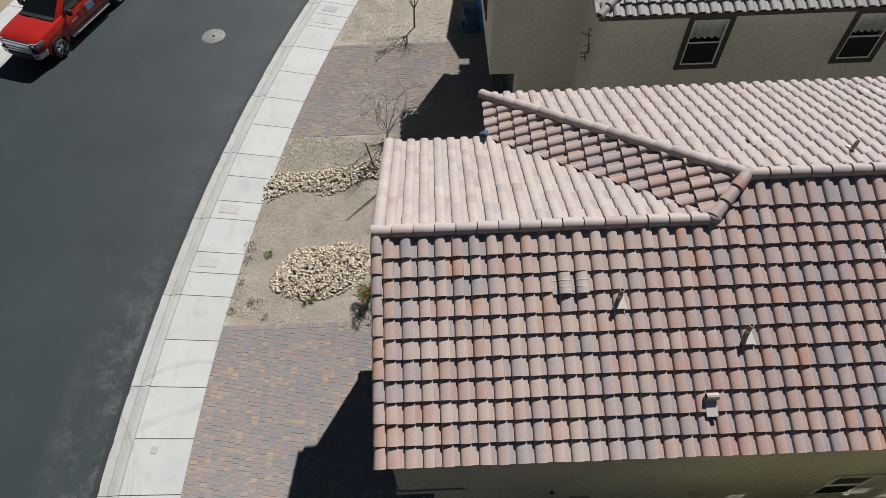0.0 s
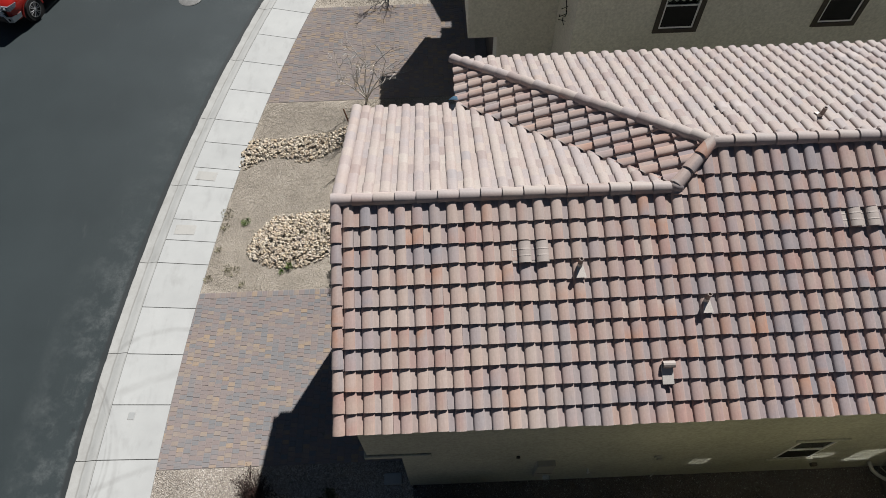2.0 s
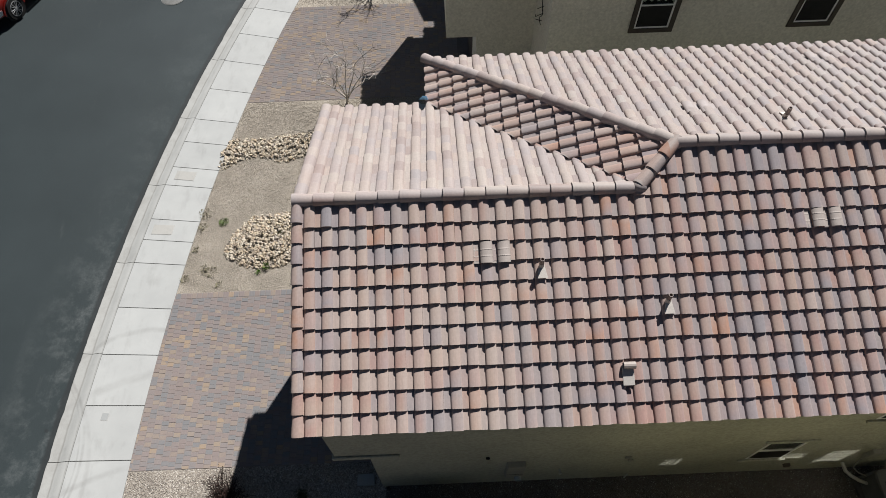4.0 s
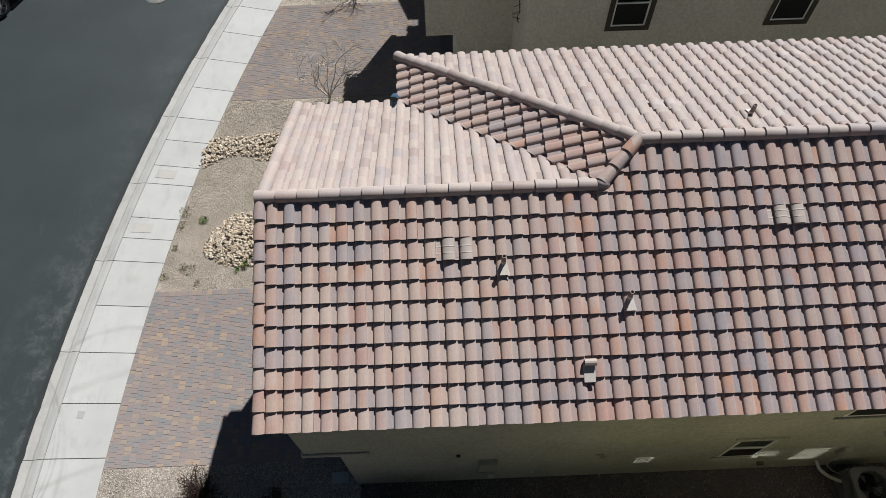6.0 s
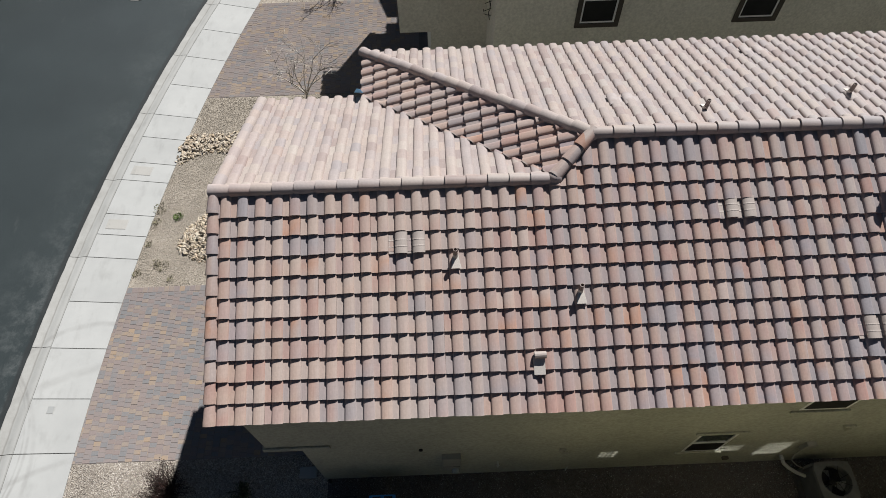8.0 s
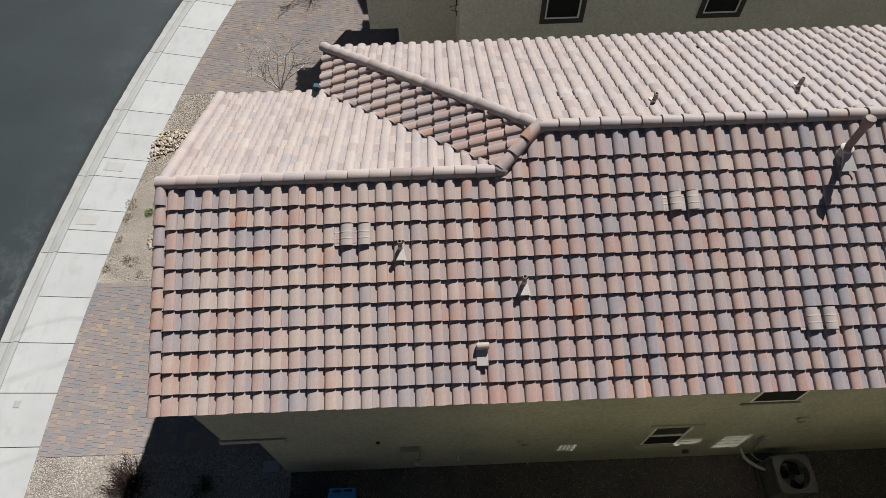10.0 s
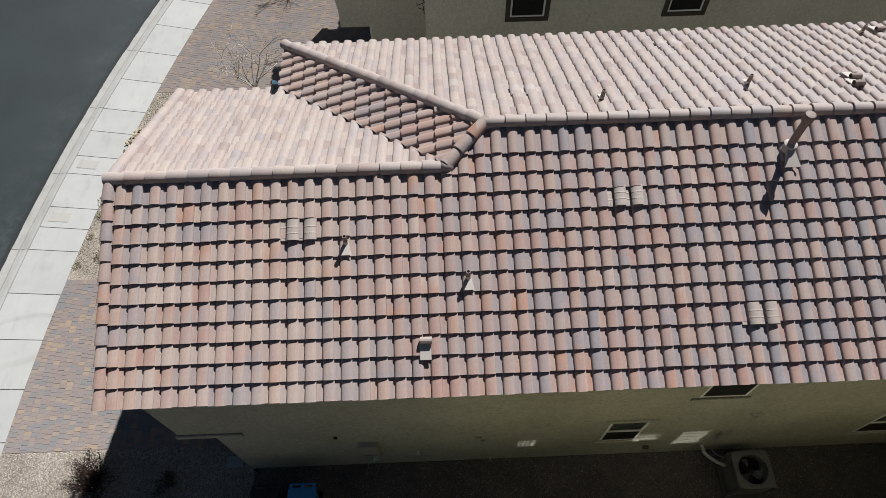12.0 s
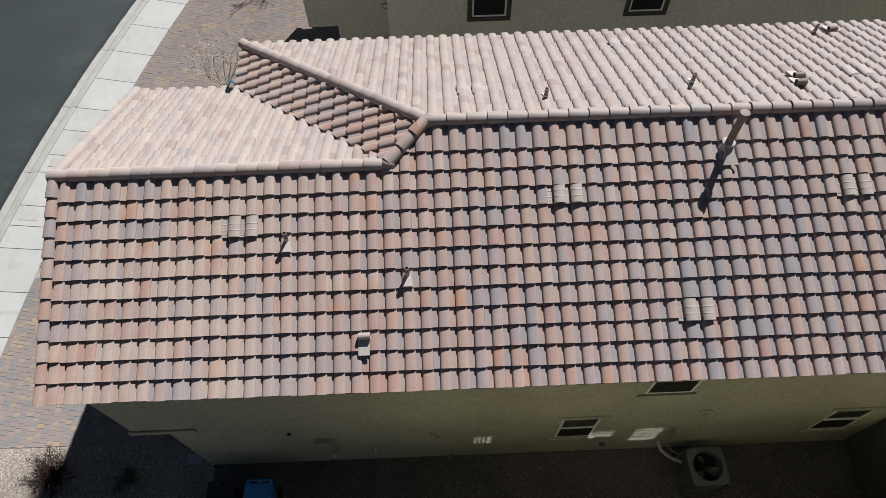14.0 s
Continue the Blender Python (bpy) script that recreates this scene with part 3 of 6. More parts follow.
single("gravel_yard_between", back_strip, GRAVEL, "gravel passage between the two houses", "gravel bed", kind="structure")


def scatter(name, spots, size, material, label, category="gravel"):
    """Loose stones as one joined mesh: flattened, crooked octahedra."""
    g = Geo()
    for x, y, z in spots:
        r = size * random.uniform(0.6, 1.5)
        t = random.uniform(0, math.pi)
        c, s = math.cos(t), math.sin(t)
        pts = []
        for q in ((1, 0, 0), (0, 1, 0), (-1, 0, 0), (0, -1, 0), (0, 0, 1), (0, 0, -1)):
            k = r * random.uniform(0.7, 1.25)
            px, py, pz = q[0] * k, q[1] * k * 0.75, q[2] * k * 0.6
            pts.append((x + px * c - py * s, y + px * s + py * c, z + pz))
        n = len(g.v)
        g.v += pts
        g.f += [(n + a, n + b, n + d) for a, b, d in ((0, 1, 4), (1, 2, 4), (2, 3, 4), (3, 0, 4), (1, 0, 5), (2, 1, 5), (3, 2, 5), (0, 3, 5))]
        g.uv += [(0.0, 0.0)] * 24
    return single(name, g, material, label, category, kind="stuff", weld=False)


def spots_in(n, y0, y1, x1, sunk=0.008):
    out = []
    for _ in range(n):
        y = random.uniform(y0, y1)
        x = random.uniform(edge_x(y, 0.02), x1)
        out.append((x, y, -0.012 + 0.03 * noise.noise(Vector((x * 0.7, y * 0.7, 3))) + sunk))
    return out


scatter("gravel_stones", spots_in(66000, DRIVE_Y[1] + 0.02, NEXT_Y[0] - 0.02, -0.6), 0.0120, PEBBLE, "loose tan gravel stones covering the front yard")
scatter("gravel_stones", spots_in(18000, NEXT_Y[1] + 0.02, 26, 2.6), 0.013, PEBBLE, "loose tan gravel stones past the next driveway")
scatter("gravel_stones", spots_in(22000, 0.6, DRIVE_Y[0] - 0.02, -0.5), 0.0135, SIDE_PEBBLE, "loose pale gravel stones beside the driveway")
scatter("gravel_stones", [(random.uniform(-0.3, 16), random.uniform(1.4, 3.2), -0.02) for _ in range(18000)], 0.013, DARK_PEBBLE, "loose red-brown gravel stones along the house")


# ---- the house ----
SLOPE, EAVE_Z = 0.415, 6.0
XG, XR = -1.2, 21.0                    # gable end over the street, far end
NEAR_Y, GAR_Y, FAR_Y = 2.83, 9.80, 11.20
RIDGE_LO, RIDGE_HI = (NEAR_Y + GAR_Y) / 2, (NEAR_Y + FAR_Y) / 2
HIP_X = 1.07                           # eave of the street-facing hip
APEX_X = HIP_X + FAR_Y - RIDGE_HI
KNEE_X = APEX_X - (RIDGE_HI - RIDGE_LO)
PITCH_W, COURSE = 0.2879, 0.332        # tile width laid, and exposed length up the slope
COS = 1 / math.sqrt(1 + SLOPE * SLOPE)
SIN = SLOPE * COS

house = thing("house", "two-storey beige stucco house with a blended terracotta tile roof", "house", (9, 7, 0))


class Plane:
    """A roof slope: o at the eave, u along it, v up the slope; cuts in plan bound it."""

    def __init__(self, o, u, v, width, rise, cuts):
        self.o, self.u, self.v = Vector(o), Vector(u), Vector(v)
        self.n = self.u.cross(self.v)
        self.width, self.rise, self.cuts = width, rise, cuts

    def m(self, a, b, lift=0.0):
        t = self.o + self.u * a + self.v * b + self.n * lift
        return Matrix(((self.u.x, self.v.x, self.n.x, t.x), (self.u.y, self.v.y, self.n.y, t.y), (self.u.z, self.v.z, self.n.z, t.z), (0, 0, 0, 1)))


PAN, BARREL, CROWN = -0.42, 0.60, 0.060   # a tile's pan and barrel across its laid width, and the barrel's height


def tile_profile():
    """Across one S-shaped tile: a shallow pan, then a barrel whose far edge laps over the next tile's pan."""
    out = [(PAN, 0.006), (-0.32, 0.004), (-0.20, 0.002), (-0.11, 0.002), (-0.055, 0.0), (-0.03, -0.002)]
    for a in (170, 152, 130, 108, 90, 72, 54, 36, 20, 12):
        t = radians(a)
        out.append((0.29 + 0.315 * math.cos(t), CROWN * math.sin(t) ** (0.74 if a > 90 else 0.5)))
    return out


def tile_shape(g, m, w=PITCH_W, length=0.40, cuts=()):
    """One roof tile, thick at its lower edge; m sets it on a slope."""
    prof = [(u * w, z) for u, z in tile_profile()]
    steps = len(prof) - 1
    th, head = 0.025, -0.050
    lo = [m @ Vector((x, 0.0, z + th)) for x, z in prof]
    hi = [m @ Vector((x, length, z * 0.96 + th + head)) for x, z in prof]
    un = [m @ Vector((x, 0.0, z - 0.010)) for x, z in prof]
    for i in range(steps):
        ua, ub = prof[i][0] / w - PAN, prof[i + 1][0] / w - PAN
        q = [lo[i], lo[i + 1], hi[i + 1], hi[i]], [(ua, 0), (ub, 0), (ub, 1), (ua, 1)]
        for pts, uvs in (q, ([un[i], un[i + 1], lo[i + 1], lo[i]], q[1])):
            if cuts:
                pts, uvs = clipped(pts, uvs, cuts)
            if pts:
                g.face(pts, list(uvs))
    for k in (0, steps):
        x, z = prof[k]
        bot = m @ Vector((x, length, z + head - 0.012))
        pts, uvs = [un[k], lo[k], hi[k], bot], [(k / steps, 0), (k / steps, 0), (k / steps, 1), (k / steps, 1)]
        if cuts:
            pts, uvs = clipped(pts, uvs, cuts)
        if pts:
            g.face(pts, list(uvs))
    return g


GAP = 0.035
ROOFS = {
    "near": Plane((XG + 0.21, NEAR_Y, EAVE_Z), (1, 0, 0), (0, COS, SIN), XR - XG, (RIDGE_HI - NEAR_Y) / COS,
                  [(-1, 0, -XG - 0.0), (0, 1, RIDGE_HI - GAP)]),
    "garage": Plane((APEX_X, GAR_Y, EAVE_Z), (-1, 0, 0), (0, -COS, SIN), APEX_X - XG - 0.2, (GAR_Y - RIDGE_LO) / COS,
                    [(1, 1, HIP_X + GAR_Y + 0.10), (0, -1, -RIDGE_LO - GAP)]),
    "far": Plane((XR, FAR_Y, EAVE_Z), (-1, 0, 0), (0, -COS, SIN), XR - HIP_X, (FAR_Y - RIDGE_HI) / COS,
                 [(-1, -1, -HIP_X - FAR_Y - 0.05), (0, -1, -RIDGE_HI - GAP)]),
    "hip": Plane((HIP_X, FAR_Y, EAVE_Z), (0, -1, 0), (COS, 0, SIN), FAR_Y - RIDGE_LO, (APEX_X - HIP_X) / COS,
                 [(1, 1, HIP_X + FAR_Y - 0.05), (-1, -1, -(HIP_X + GAR_Y) + 0.0), (1, -1, APEX_X - RIDGE_HI - 0.05)]),
}

# roof deck with fascia, the carrier of all tiles
deck = Geo()


def roof_z(x, y):
    """Height of the roof's plane at a place in plan."""
    zs = [EAVE_Z + SLOPE * (y - NEAR_Y)]
    main = min(zs[0], EAVE_Z + SLOPE * (FAR_Y - y), EAVE_Z + SLOPE * (x - HIP_X))
    gar = min(zs[0], EAVE_Z + SLOPE * (GAR_Y - y))
    return max(main, gar)


def deck_poly(plan):
    top = [Vector((x, y, roof_z(x, y) - 0.02)) for x, y in plan]
    low = [p - Vector((0, 0, 0.17)) for p in top]
    for i in range(len(plan)):
        j = (i + 1) % len(plan)
        deck.face((low[i], low[j], top[j], top[i]))
    deck.face(top), deck.face(low[::-1])


e = 0.05
xg, ny_, gy, fy = XG + 0.07, NEAR_Y + e, GAR_Y - e, FAR_Y - e
deck_poly([(xg, ny_), (XR, ny_), (XR, RIDGE_HI), (APEX_X, RIDGE_HI), (KNEE_X, RIDGE_LO), (xg, RIDGE_LO)])
deck_poly([(xg, RIDGE_LO), (KNEE_X, RIDGE_LO), (HIP_X + e, gy), (xg, gy)])
deck_poly([(HIP_X + e, gy), (KNEE_X, RIDGE_LO), (APEX_X, RIDGE_HI), (HIP_X + e, fy)])
deck_poly([(HIP_X + e, fy), (APEX_X, RIDGE_HI), (XR, RIDGE_HI), (XR, fy)])
roof = part("roof", deck, DARK, house, "dark underlay and fascia under terracotta tiles", weld=False)

tile_mesh = tile_shape(Geo(), Matrix.Identity(4)).mesh("roof_tile", TILE, True)
later = []                             # whole tiles laid as parts at the end of the file
for key, p in ROOFS.items():
    g = Geo()
    rows, cols = int(p.rise / COURSE) + 1, int(p.width / PITCH_W) + 1
    for r in range(rows):
        for c in range(cols):
            jit = random.uniform(-0.006, 0.006), random.uniform(-0.006, 0.006), random.uniform(-0.003, 0.004)
            m = p.m(c * PITCH_W + jit[0], r * COURSE + jit[1], 0.03 + jit[2])
            corners = [m @ Vector((u * PITCH_W, v, 0)) for u, v in ((PAN, 0), (BARREL, 0), (BARREL, 0.40), (PAN, 0.40))]
            inside = [all(a * q.x + b * q.y <= k for a, b, k in p.cuts) for q in corners]
            mid = m @ Vector((PITCH_W * 0.3, 0.15, 0))
            if key == "near" and mid.x < APEX_X and mid.y > RIDGE_LO + max(0, mid.x - KNEE_X) + 0.12:
                continue
            if key == "near" and (r > 12 or (r > 10 and mid.x < KNEE_X - 0.02)):
                continue
            cuts = p.cuts
            if key == "near" and mid.x < APEX_X:
                cuts = p.cuts + ([(0, 1, RIDGE_LO - GAP)] if mid.x < KNEE_X or r == 10 and mid.x < KNEE_X + 0.3 else [(-1, 1, RIDGE_HI - APEX_X + 0.01)])
                inside = [all(a * q.x + b * q.y <= k for a, b, k in cuts) for q in corners]
            if not any(inside) and not all(a * mid.x + b * mid.y <= k for a, b, k in cuts):
                continue
            if all(inside) and key == "near" and r < 10 and -1.3 < mid.x < 6.1 and len(later) < 290:
                later.append(m)
            else:
                tile_shape(g, m, length=0.48 if key == "near" and r >= 10 and (r == 12 or mid.x < KNEE_X + 0.3) else 0.40, cuts=() if all(inside) else cuts)
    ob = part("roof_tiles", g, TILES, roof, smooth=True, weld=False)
    tagged(ob, kind="stuff")
    me = ob.data
    bm = bmesh.new()
    bm.from_mesh(me)
    bmesh.ops.remove_doubles(bm, verts=bm.verts, dist=0.0003)
    bm.to_mesh(me)
    bm.free()
    me.polygons.foreach_set("use_smooth", [True] * len(me.polygons))
    me.set_sharp_from_angle(angle=radians(50))


def cap_shape(length=0.43, r0=0.118, r1=0.097, seg=9, flat=0.85):
    """A barrel ridge tile along +y, wider at its lower end."""
    g = Geo()
    rows = []
    for t, r, z in ((0.0, r0, 0.018), (0.05, r0 * 1.0, 0.018), (length, r1, -0.004)):
        rows.append([Vector((r * math.cos(math.pi * i / seg), t, r * flat * math.sin(math.pi * i / seg) + z)) for i in range(seg + 1)])
    for a, b in zip(rows, rows[1:]):
        for i in range(seg):
            g.face((a[i], a[i + 1], b[i + 1], b[i]), [(i / seg, 0), ((i + 1) / seg, 0), ((i + 1) / seg, 1), (i / seg, 1)])
    inner = [p * 0.84 + Vector((0, 0, -0.004)) for p in rows[0]]
    for i in range(seg):
        g.face((inner[i], inner[i + 1], rows[0][i + 1], rows[0][i]))
    for k in (0, seg):
        g.face([q[k] for q in rows] + [rows[2][k] - Vector((0, 0, 0.03)), rows[0][k] - Vector((0, 0, 0.03))])
    return g


cap_mesh = cap_shape().mesh("ridge_tile", TILE, True)
garage_rake_mesh = cap_shape(0.39, 0.115, 0.107).mesh("rake_tile", TILE, True)
rake_mesh = cap_shape(0.39, 0.098, 0.082).mesh("rake_tile", TILE, True)


def cap_line(a, b, lift=0.045, step=0.352, mesh=cap_mesh, name="ridge_tile", tilt=0.0):
    """Overlapping barrel tiles from a to b."""
    a, b = Vector(a), Vector(b)
    d = (b - a).normalized()
    sx = d.cross(Vector((0, 0, 1))).normalized()
    up = sx.cross(d)
    n = max(1, round((b - a).length / step))
    for i in range(n):
        q = a + (b - a) * i / n + up * (lift + random.uniform(-0.004, 0.004))
        m = Matrix(((sx.x, d.x, up.x, q.x), (sx.y, d.y, up.y, q.y), (sx.z, d.z, up.z, q.z), (0, 0, 0, 1))) @ pose(0, 0, 0, 0, tilt, random.uniform(-0.8, 0.8))
        part(name, mesh, None, roof, m=m)


ZLO, ZHI = roof_z(0.0, RIDGE_LO), roof_z(12.0, RIDGE_HI)
cap_line((XG + 0.02, RIDGE_LO, ZLO), (KNEE_X - 0.03, RIDGE_LO, ZLO))
cap_line((APEX_X, RIDGE_HI, ZHI), (XR, RIDGE_HI, ZHI))
cap_line((HIP_X - 0.02, FAR_Y + 0.02, EAVE_Z), (APEX_X, RIDGE_HI, ZHI), 0.055)
cap_line((KNEE_X + 0.02, RIDGE_LO + 0.02, ZLO + 0.02), (APEX_X, RIDGE_HI, ZHI + 0.02), 0.055)
cap_line((XG + 0.09, NEAR_Y, EAVE_Z + 0.0), (XG + 0.09, RIDGE_LO - 0.03, ZLO), 0.04, 0.332, rake_mesh, "rake_tile")
cap_line((XG + 0.125, GAR_Y, EAVE_Z + 0.0), (XG + 0.125, RIDGE_LO + 0.03, ZLO), 0.04, 0.332, garage_rake_mesh, "rake_tile")

MORTAR = mottled("ridge_mortar", (0.52, 0.46, 0.43), (0.60, 0.54, 0.50), 9, 50, 0.9, 0.6, 0.006)
part("mortar", Geo().disc_stack([(0.13, 0.0), (0.128, 0.06), (0.11, 0.11), (0.07, 0.145), (0.02, 0.155)], 14, (APEX_X, RIDGE_HI, ZHI)), MORTAR, roof, "pale mortar where the ridge lines meet", smooth=True)
part("ridge_tile", Geo().disc_stack([(0.122, -0.06), (0.124, 0.05), (0.121, 0.085), (0.108, 0.125), (0.084, 0.152), (0.048, 0.168), (0.01, 0.172)], 18, (KNEE_X + 0.02, RIDGE_LO + 0.0, ZLO)), TILE, roof, "mitred ridge tile at the bend", smooth=True)

# walls
WY0, WY1, WYG = 3.24, 10.80, 9.40      # near wall, far wall of the main part, far wall of the street part
WX_UP, WX_LOW = -1.05, -0.37            # overhanging upper front and garage front
OVER_Z = 2.82


def wall_with_holes(g, axis, a0, a1, z0, z1, at, thick, holes):
    """An upright wall along x ('y' = at) or y ('x' = at), with rectangular openings (a, b, low, high) through it."""
    def put(p0, p1, q0, q1):
        if p1 - p0 < 1e-4 or q1 - q0 < 1e-4:
            return
        if axis == "x":
            g.box(p0, p1, min(at, at + thick), max(at, at + thick), q0, q1)
        else:
            g.box(min(at, at + thick), max(at, at + thick), p0, p1, q0, q1)

    x = a0
    for a, b, lo, hi in sorted(holes):
        put(x, a, z0, z1), put(a, b, z0, lo), put(a, b, hi, z1)
        x = b
    put(x, a1, z0, z1)
    return g


NEAR_WINDOWS = [(7.86, 8.68, 1.30, 2.68), (9.2, 10.1, 4.15, 5.5), (13.72, 14.6, 1.15, 2.55)]
W_TOP = EAVE_Z + SLOPE * (WY0 - NEAR_Y) - 0.2
g = Geo()
low = [w for w in NEAR_WINDOWS if w[2] < OVER_Z]
high = [w for w in NEAR_WINDOWS if w[2] > OVER_Z]
wall_with_holes(g, "x", WX_LOW, XR - 0.4, -0.25, OVER_Z, WY0, 0.2, low)
wall_with_holes(g, "x", WX_UP, XR - 0.4, OVER_Z, W_TOP, WY0, 0.2, high)
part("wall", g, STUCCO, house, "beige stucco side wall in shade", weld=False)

g = Geo()                              # gable wall over the garage
gab = [(WY0 + 0.2, OVER_Z), (WYG, OVER_Z), (WYG, roof_z(0, WYG) - 0.2), (RIDGE_LO, ZLO - 0.2), (WY0 + 0.2, roof_z(0, WY0 + 0.2) - 0.2)]
for x, flip in ((WX_UP, 1), (WX_UP + 0.2, -1)):
    g.face([(x, y, z) for y, z in gab][::flip])
for i in range(5):
    (ya, za), (yb, zb) = gab[i], gab[(i + 1) % 5]
    g.face([(WX_UP, ya, za), (WX_UP, yb, zb), (WX_UP + 0.2, yb, zb), (WX_UP + 0.2, ya, za)])
part("wall", g, STUCCO, house, "beige stucco gable wall overhanging the garage", weld=False)
g = Geo()
wall_with_holes(g, "y", WY0 + 0.2, WYG - 0.2, -0.25, OVER_Z, WX_LOW, 0.2, [(4.0, 8.6, 0.0, 2.3)])
part("wall", g, STUCCO, house, weld=False)
part("wall", Geo().box(WX_LOW, 1.3, WYG - 0.2, WYG, -0.25, OVER_Z).box(WX_UP, 1.3, WYG - 0.2, WYG, OVER_Z, roof_z(0, WYG) - 0.2), STUCCO, house, weld=False)
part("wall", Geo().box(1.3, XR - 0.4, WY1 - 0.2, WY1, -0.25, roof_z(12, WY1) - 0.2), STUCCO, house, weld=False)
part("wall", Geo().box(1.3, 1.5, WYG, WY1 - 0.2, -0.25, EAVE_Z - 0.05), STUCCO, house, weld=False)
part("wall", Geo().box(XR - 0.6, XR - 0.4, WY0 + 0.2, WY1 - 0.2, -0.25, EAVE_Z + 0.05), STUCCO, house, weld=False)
part("floor_slab", Geo().box(WX_UP, XR - 0.6, WY0 + 0.2, WYG - 0.2, OVER_Z - 0.004, OVER_Z + 0.2), INSIDE, house, weld=False)
part("ground_slab", Geo().box(WX_LOW + 0.2, XR - 0.6, WY0 + 0.2, WYG - 0.2, -0.2, 0.03), INSIDE, house, weld=False)
part("soffit", Geo().box(XG + 0.08, XR - 0.1, NEAR_Y + 0.07, WY0 - 0.004, EAVE_Z - 0.2, EAVE_Z - 0.17), STUCCO, house, weld=False)
part("ledge", Geo().slab(WX_UP - 0.06, 0.25, WY0 - 0.05, WY0 - 0.002, OVER_Z + 0.06, OVER_Z + 0.2, 0.012), STUCCO, house, "stucco ledge at the foot of the overhang")
part("ledge", Geo().slab(WX_UP - 0.06, WX_UP - 0.002, WY0, WYG + 0.05, OVER_Z + 0.06, OVER_Z + 0.2, 0.012), STUCCO, house)
door = Geo()
for i in range(4):
    for j in range(4):
        door.slab(0, 1.13, 0, 0.55, 0, 0.05, 0.02, Matrix.Translation((WX_LOW + 0.1, 4.02 + j * 1.15, 0.02 + i * 0.57)) @ pose(0, 0, 0, 90, 0, 90))
part("garage_door", door, mottled("garage_door_paint", (0.36, 0.31, 0.25), (0.4, 0.35, 0.28), 2, 60, 0.6, 0.2), house, "tan panelled garage door in deep shade", weld=False)


def window(parent, x0, x1, z0, z1, y, material_trim, trim, curtain=False, depth=0.036, ledges=True):
    """A vinyl single-hung window in a wall that faces -y."""
    w = 0.05
    g = Geo()
    g.box(x0, x0 + w, y, y + depth, z0, z1).box(x1 - w, x1, y, y + depth, z0, z1)
    g.box(x0 + w, x1 - w, y, y + depth, z1 - w, z1).box(x0 + w, x1 - w, y, y + depth, z0, z0 + w)
    zm = (z0 + z1) / 2
    g.box(x0 + w, x1 - w, y - 0.006, y + 0.026, zm - 0.018, zm + 0.018)
    win = part("window", g, VINYL, parent, "white vinyl single-hung window with dark panes", weld=False)
    part("pane", Geo().box(x0 + w, x1 - w, y + 0.014, y + 0.020, zm + 0.018, z1 - w), GLASS, win, weld=False).visible_shadow = False
    part("pane", Geo().box(x0 + w, x1 - w, y + 0.012, y + 0.018, z0 + w, zm - 0.018), GLASS, win, weld=False)
    part("insect_screen", Geo().box(x0 + w, x1 - w, y + 0.002, y + 0.006, z0 + w, zm - 0.018), SCREEN, win, "black insect screen", weld=False)
    if curtain:
        c = Geo()
        n = 24
        for i in range(n):
            xa, xb = (x0 + (x1 - x0) * q / n for q in (i, i + 1))
            ya, yb = (y + 0.085 + 0.022 * math.sin(q * 1.35 + x0) for q in (i, i + 1))
            ha, hb = (zm + 0.085 + 0.02 * math.sin(q * 1.35 + x0) for q in (i, i + 1))
            c.face(((xa, ya, ha), (xb, yb, hb), (xb, yb, z1), (xa, ya, z1)))
        part("curtain", c, CURTAIN, win, "pale green-white curtain behind the upper glass", smooth=True)
        # a dark sheet stands in for the unlit room
        part("blind", Geo().box(x0, x1, y + 0.20, y + 0.21, z0 - 0.1, z1 + 0.1), SCREEN, win, "dark sheet standing in for the room behind the glass", weld=False)
    else:
        # the glass's grey-green reflection is put into this sheet's colour
        part("blind", Geo().box(x0, x1, y + 0.028, y + 0.034, z0 + w, z1 - w), BACKING, win, "grey-green sheet behind the glass, toned for its reflection", weld=False)
    if trim:
        t = Geo()
        t.box(x0 - trim, x0, y - 0.035, y + 0.006, z0 - trim, z1 + trim).box(x1, x1 + trim, y - 0.035, y + 0.006, z0 - trim, z1 + trim)
        t.box(x0, x1, y - 0.035, y + 0.006, z1, z1 + trim).box(x0, x1, y - 0.035, y + 0.006, z0 - trim, z0)
        part("window_trim", t, material_trim, win, "dark brown stucco trim", weld=False)
    elif ledges:
        part("window_head", Geo().slab(x0 - 0.13, x1 + 0.15, y - 0.035, y + 0.008, z1 + 0.05, z1 + 0.13, 0.008), STUCCO, win)
        part("window_sill", Geo().slab(x0 - 0.13, x1 + 0.10, y - 0.035, y + 0.008, z0 - 0.12, z0 - 0.05, 0.008), STUCCO, win)
    return win


for x0, x1, z0, z1 in NEAR_WINDOWS:
    window(house, x0, x1, z0, z1, WY0 - 0.01, None, 0)


# ---- what stands on the roof and the side wall ----
METAL = mottled("painted_flashing", (0.66, 0.61, 0.56), (0.72, 0.67, 0.62), 6, 60, 0.45, 0.2, 0.003, spec=0.4, contrast=0.15)
PIPE = mottled("painted_pipe", (0.27, 0.21, 0.19), (0.33, 0.26, 0.23), 8, 70, 0.6, 0.2, 0.002, contrast=0.2)
VENT = mottled("vent_tile_paint", (0.49, 0.425, 0.385), (0.55, 0.475, 0.43), 5, 60, 0.6, 0.2, 0.003, contrast=0.15)
# a little lighter and greyer than VENT, matched to the far slope's tiles
FAR_VENT = mottled("far_vent_paint", (0.52, 0.455, 0.435), (0.57, 0.50, 0.48), 5, 60, 0.6, 0.2, 0.003, contrast=0.15)
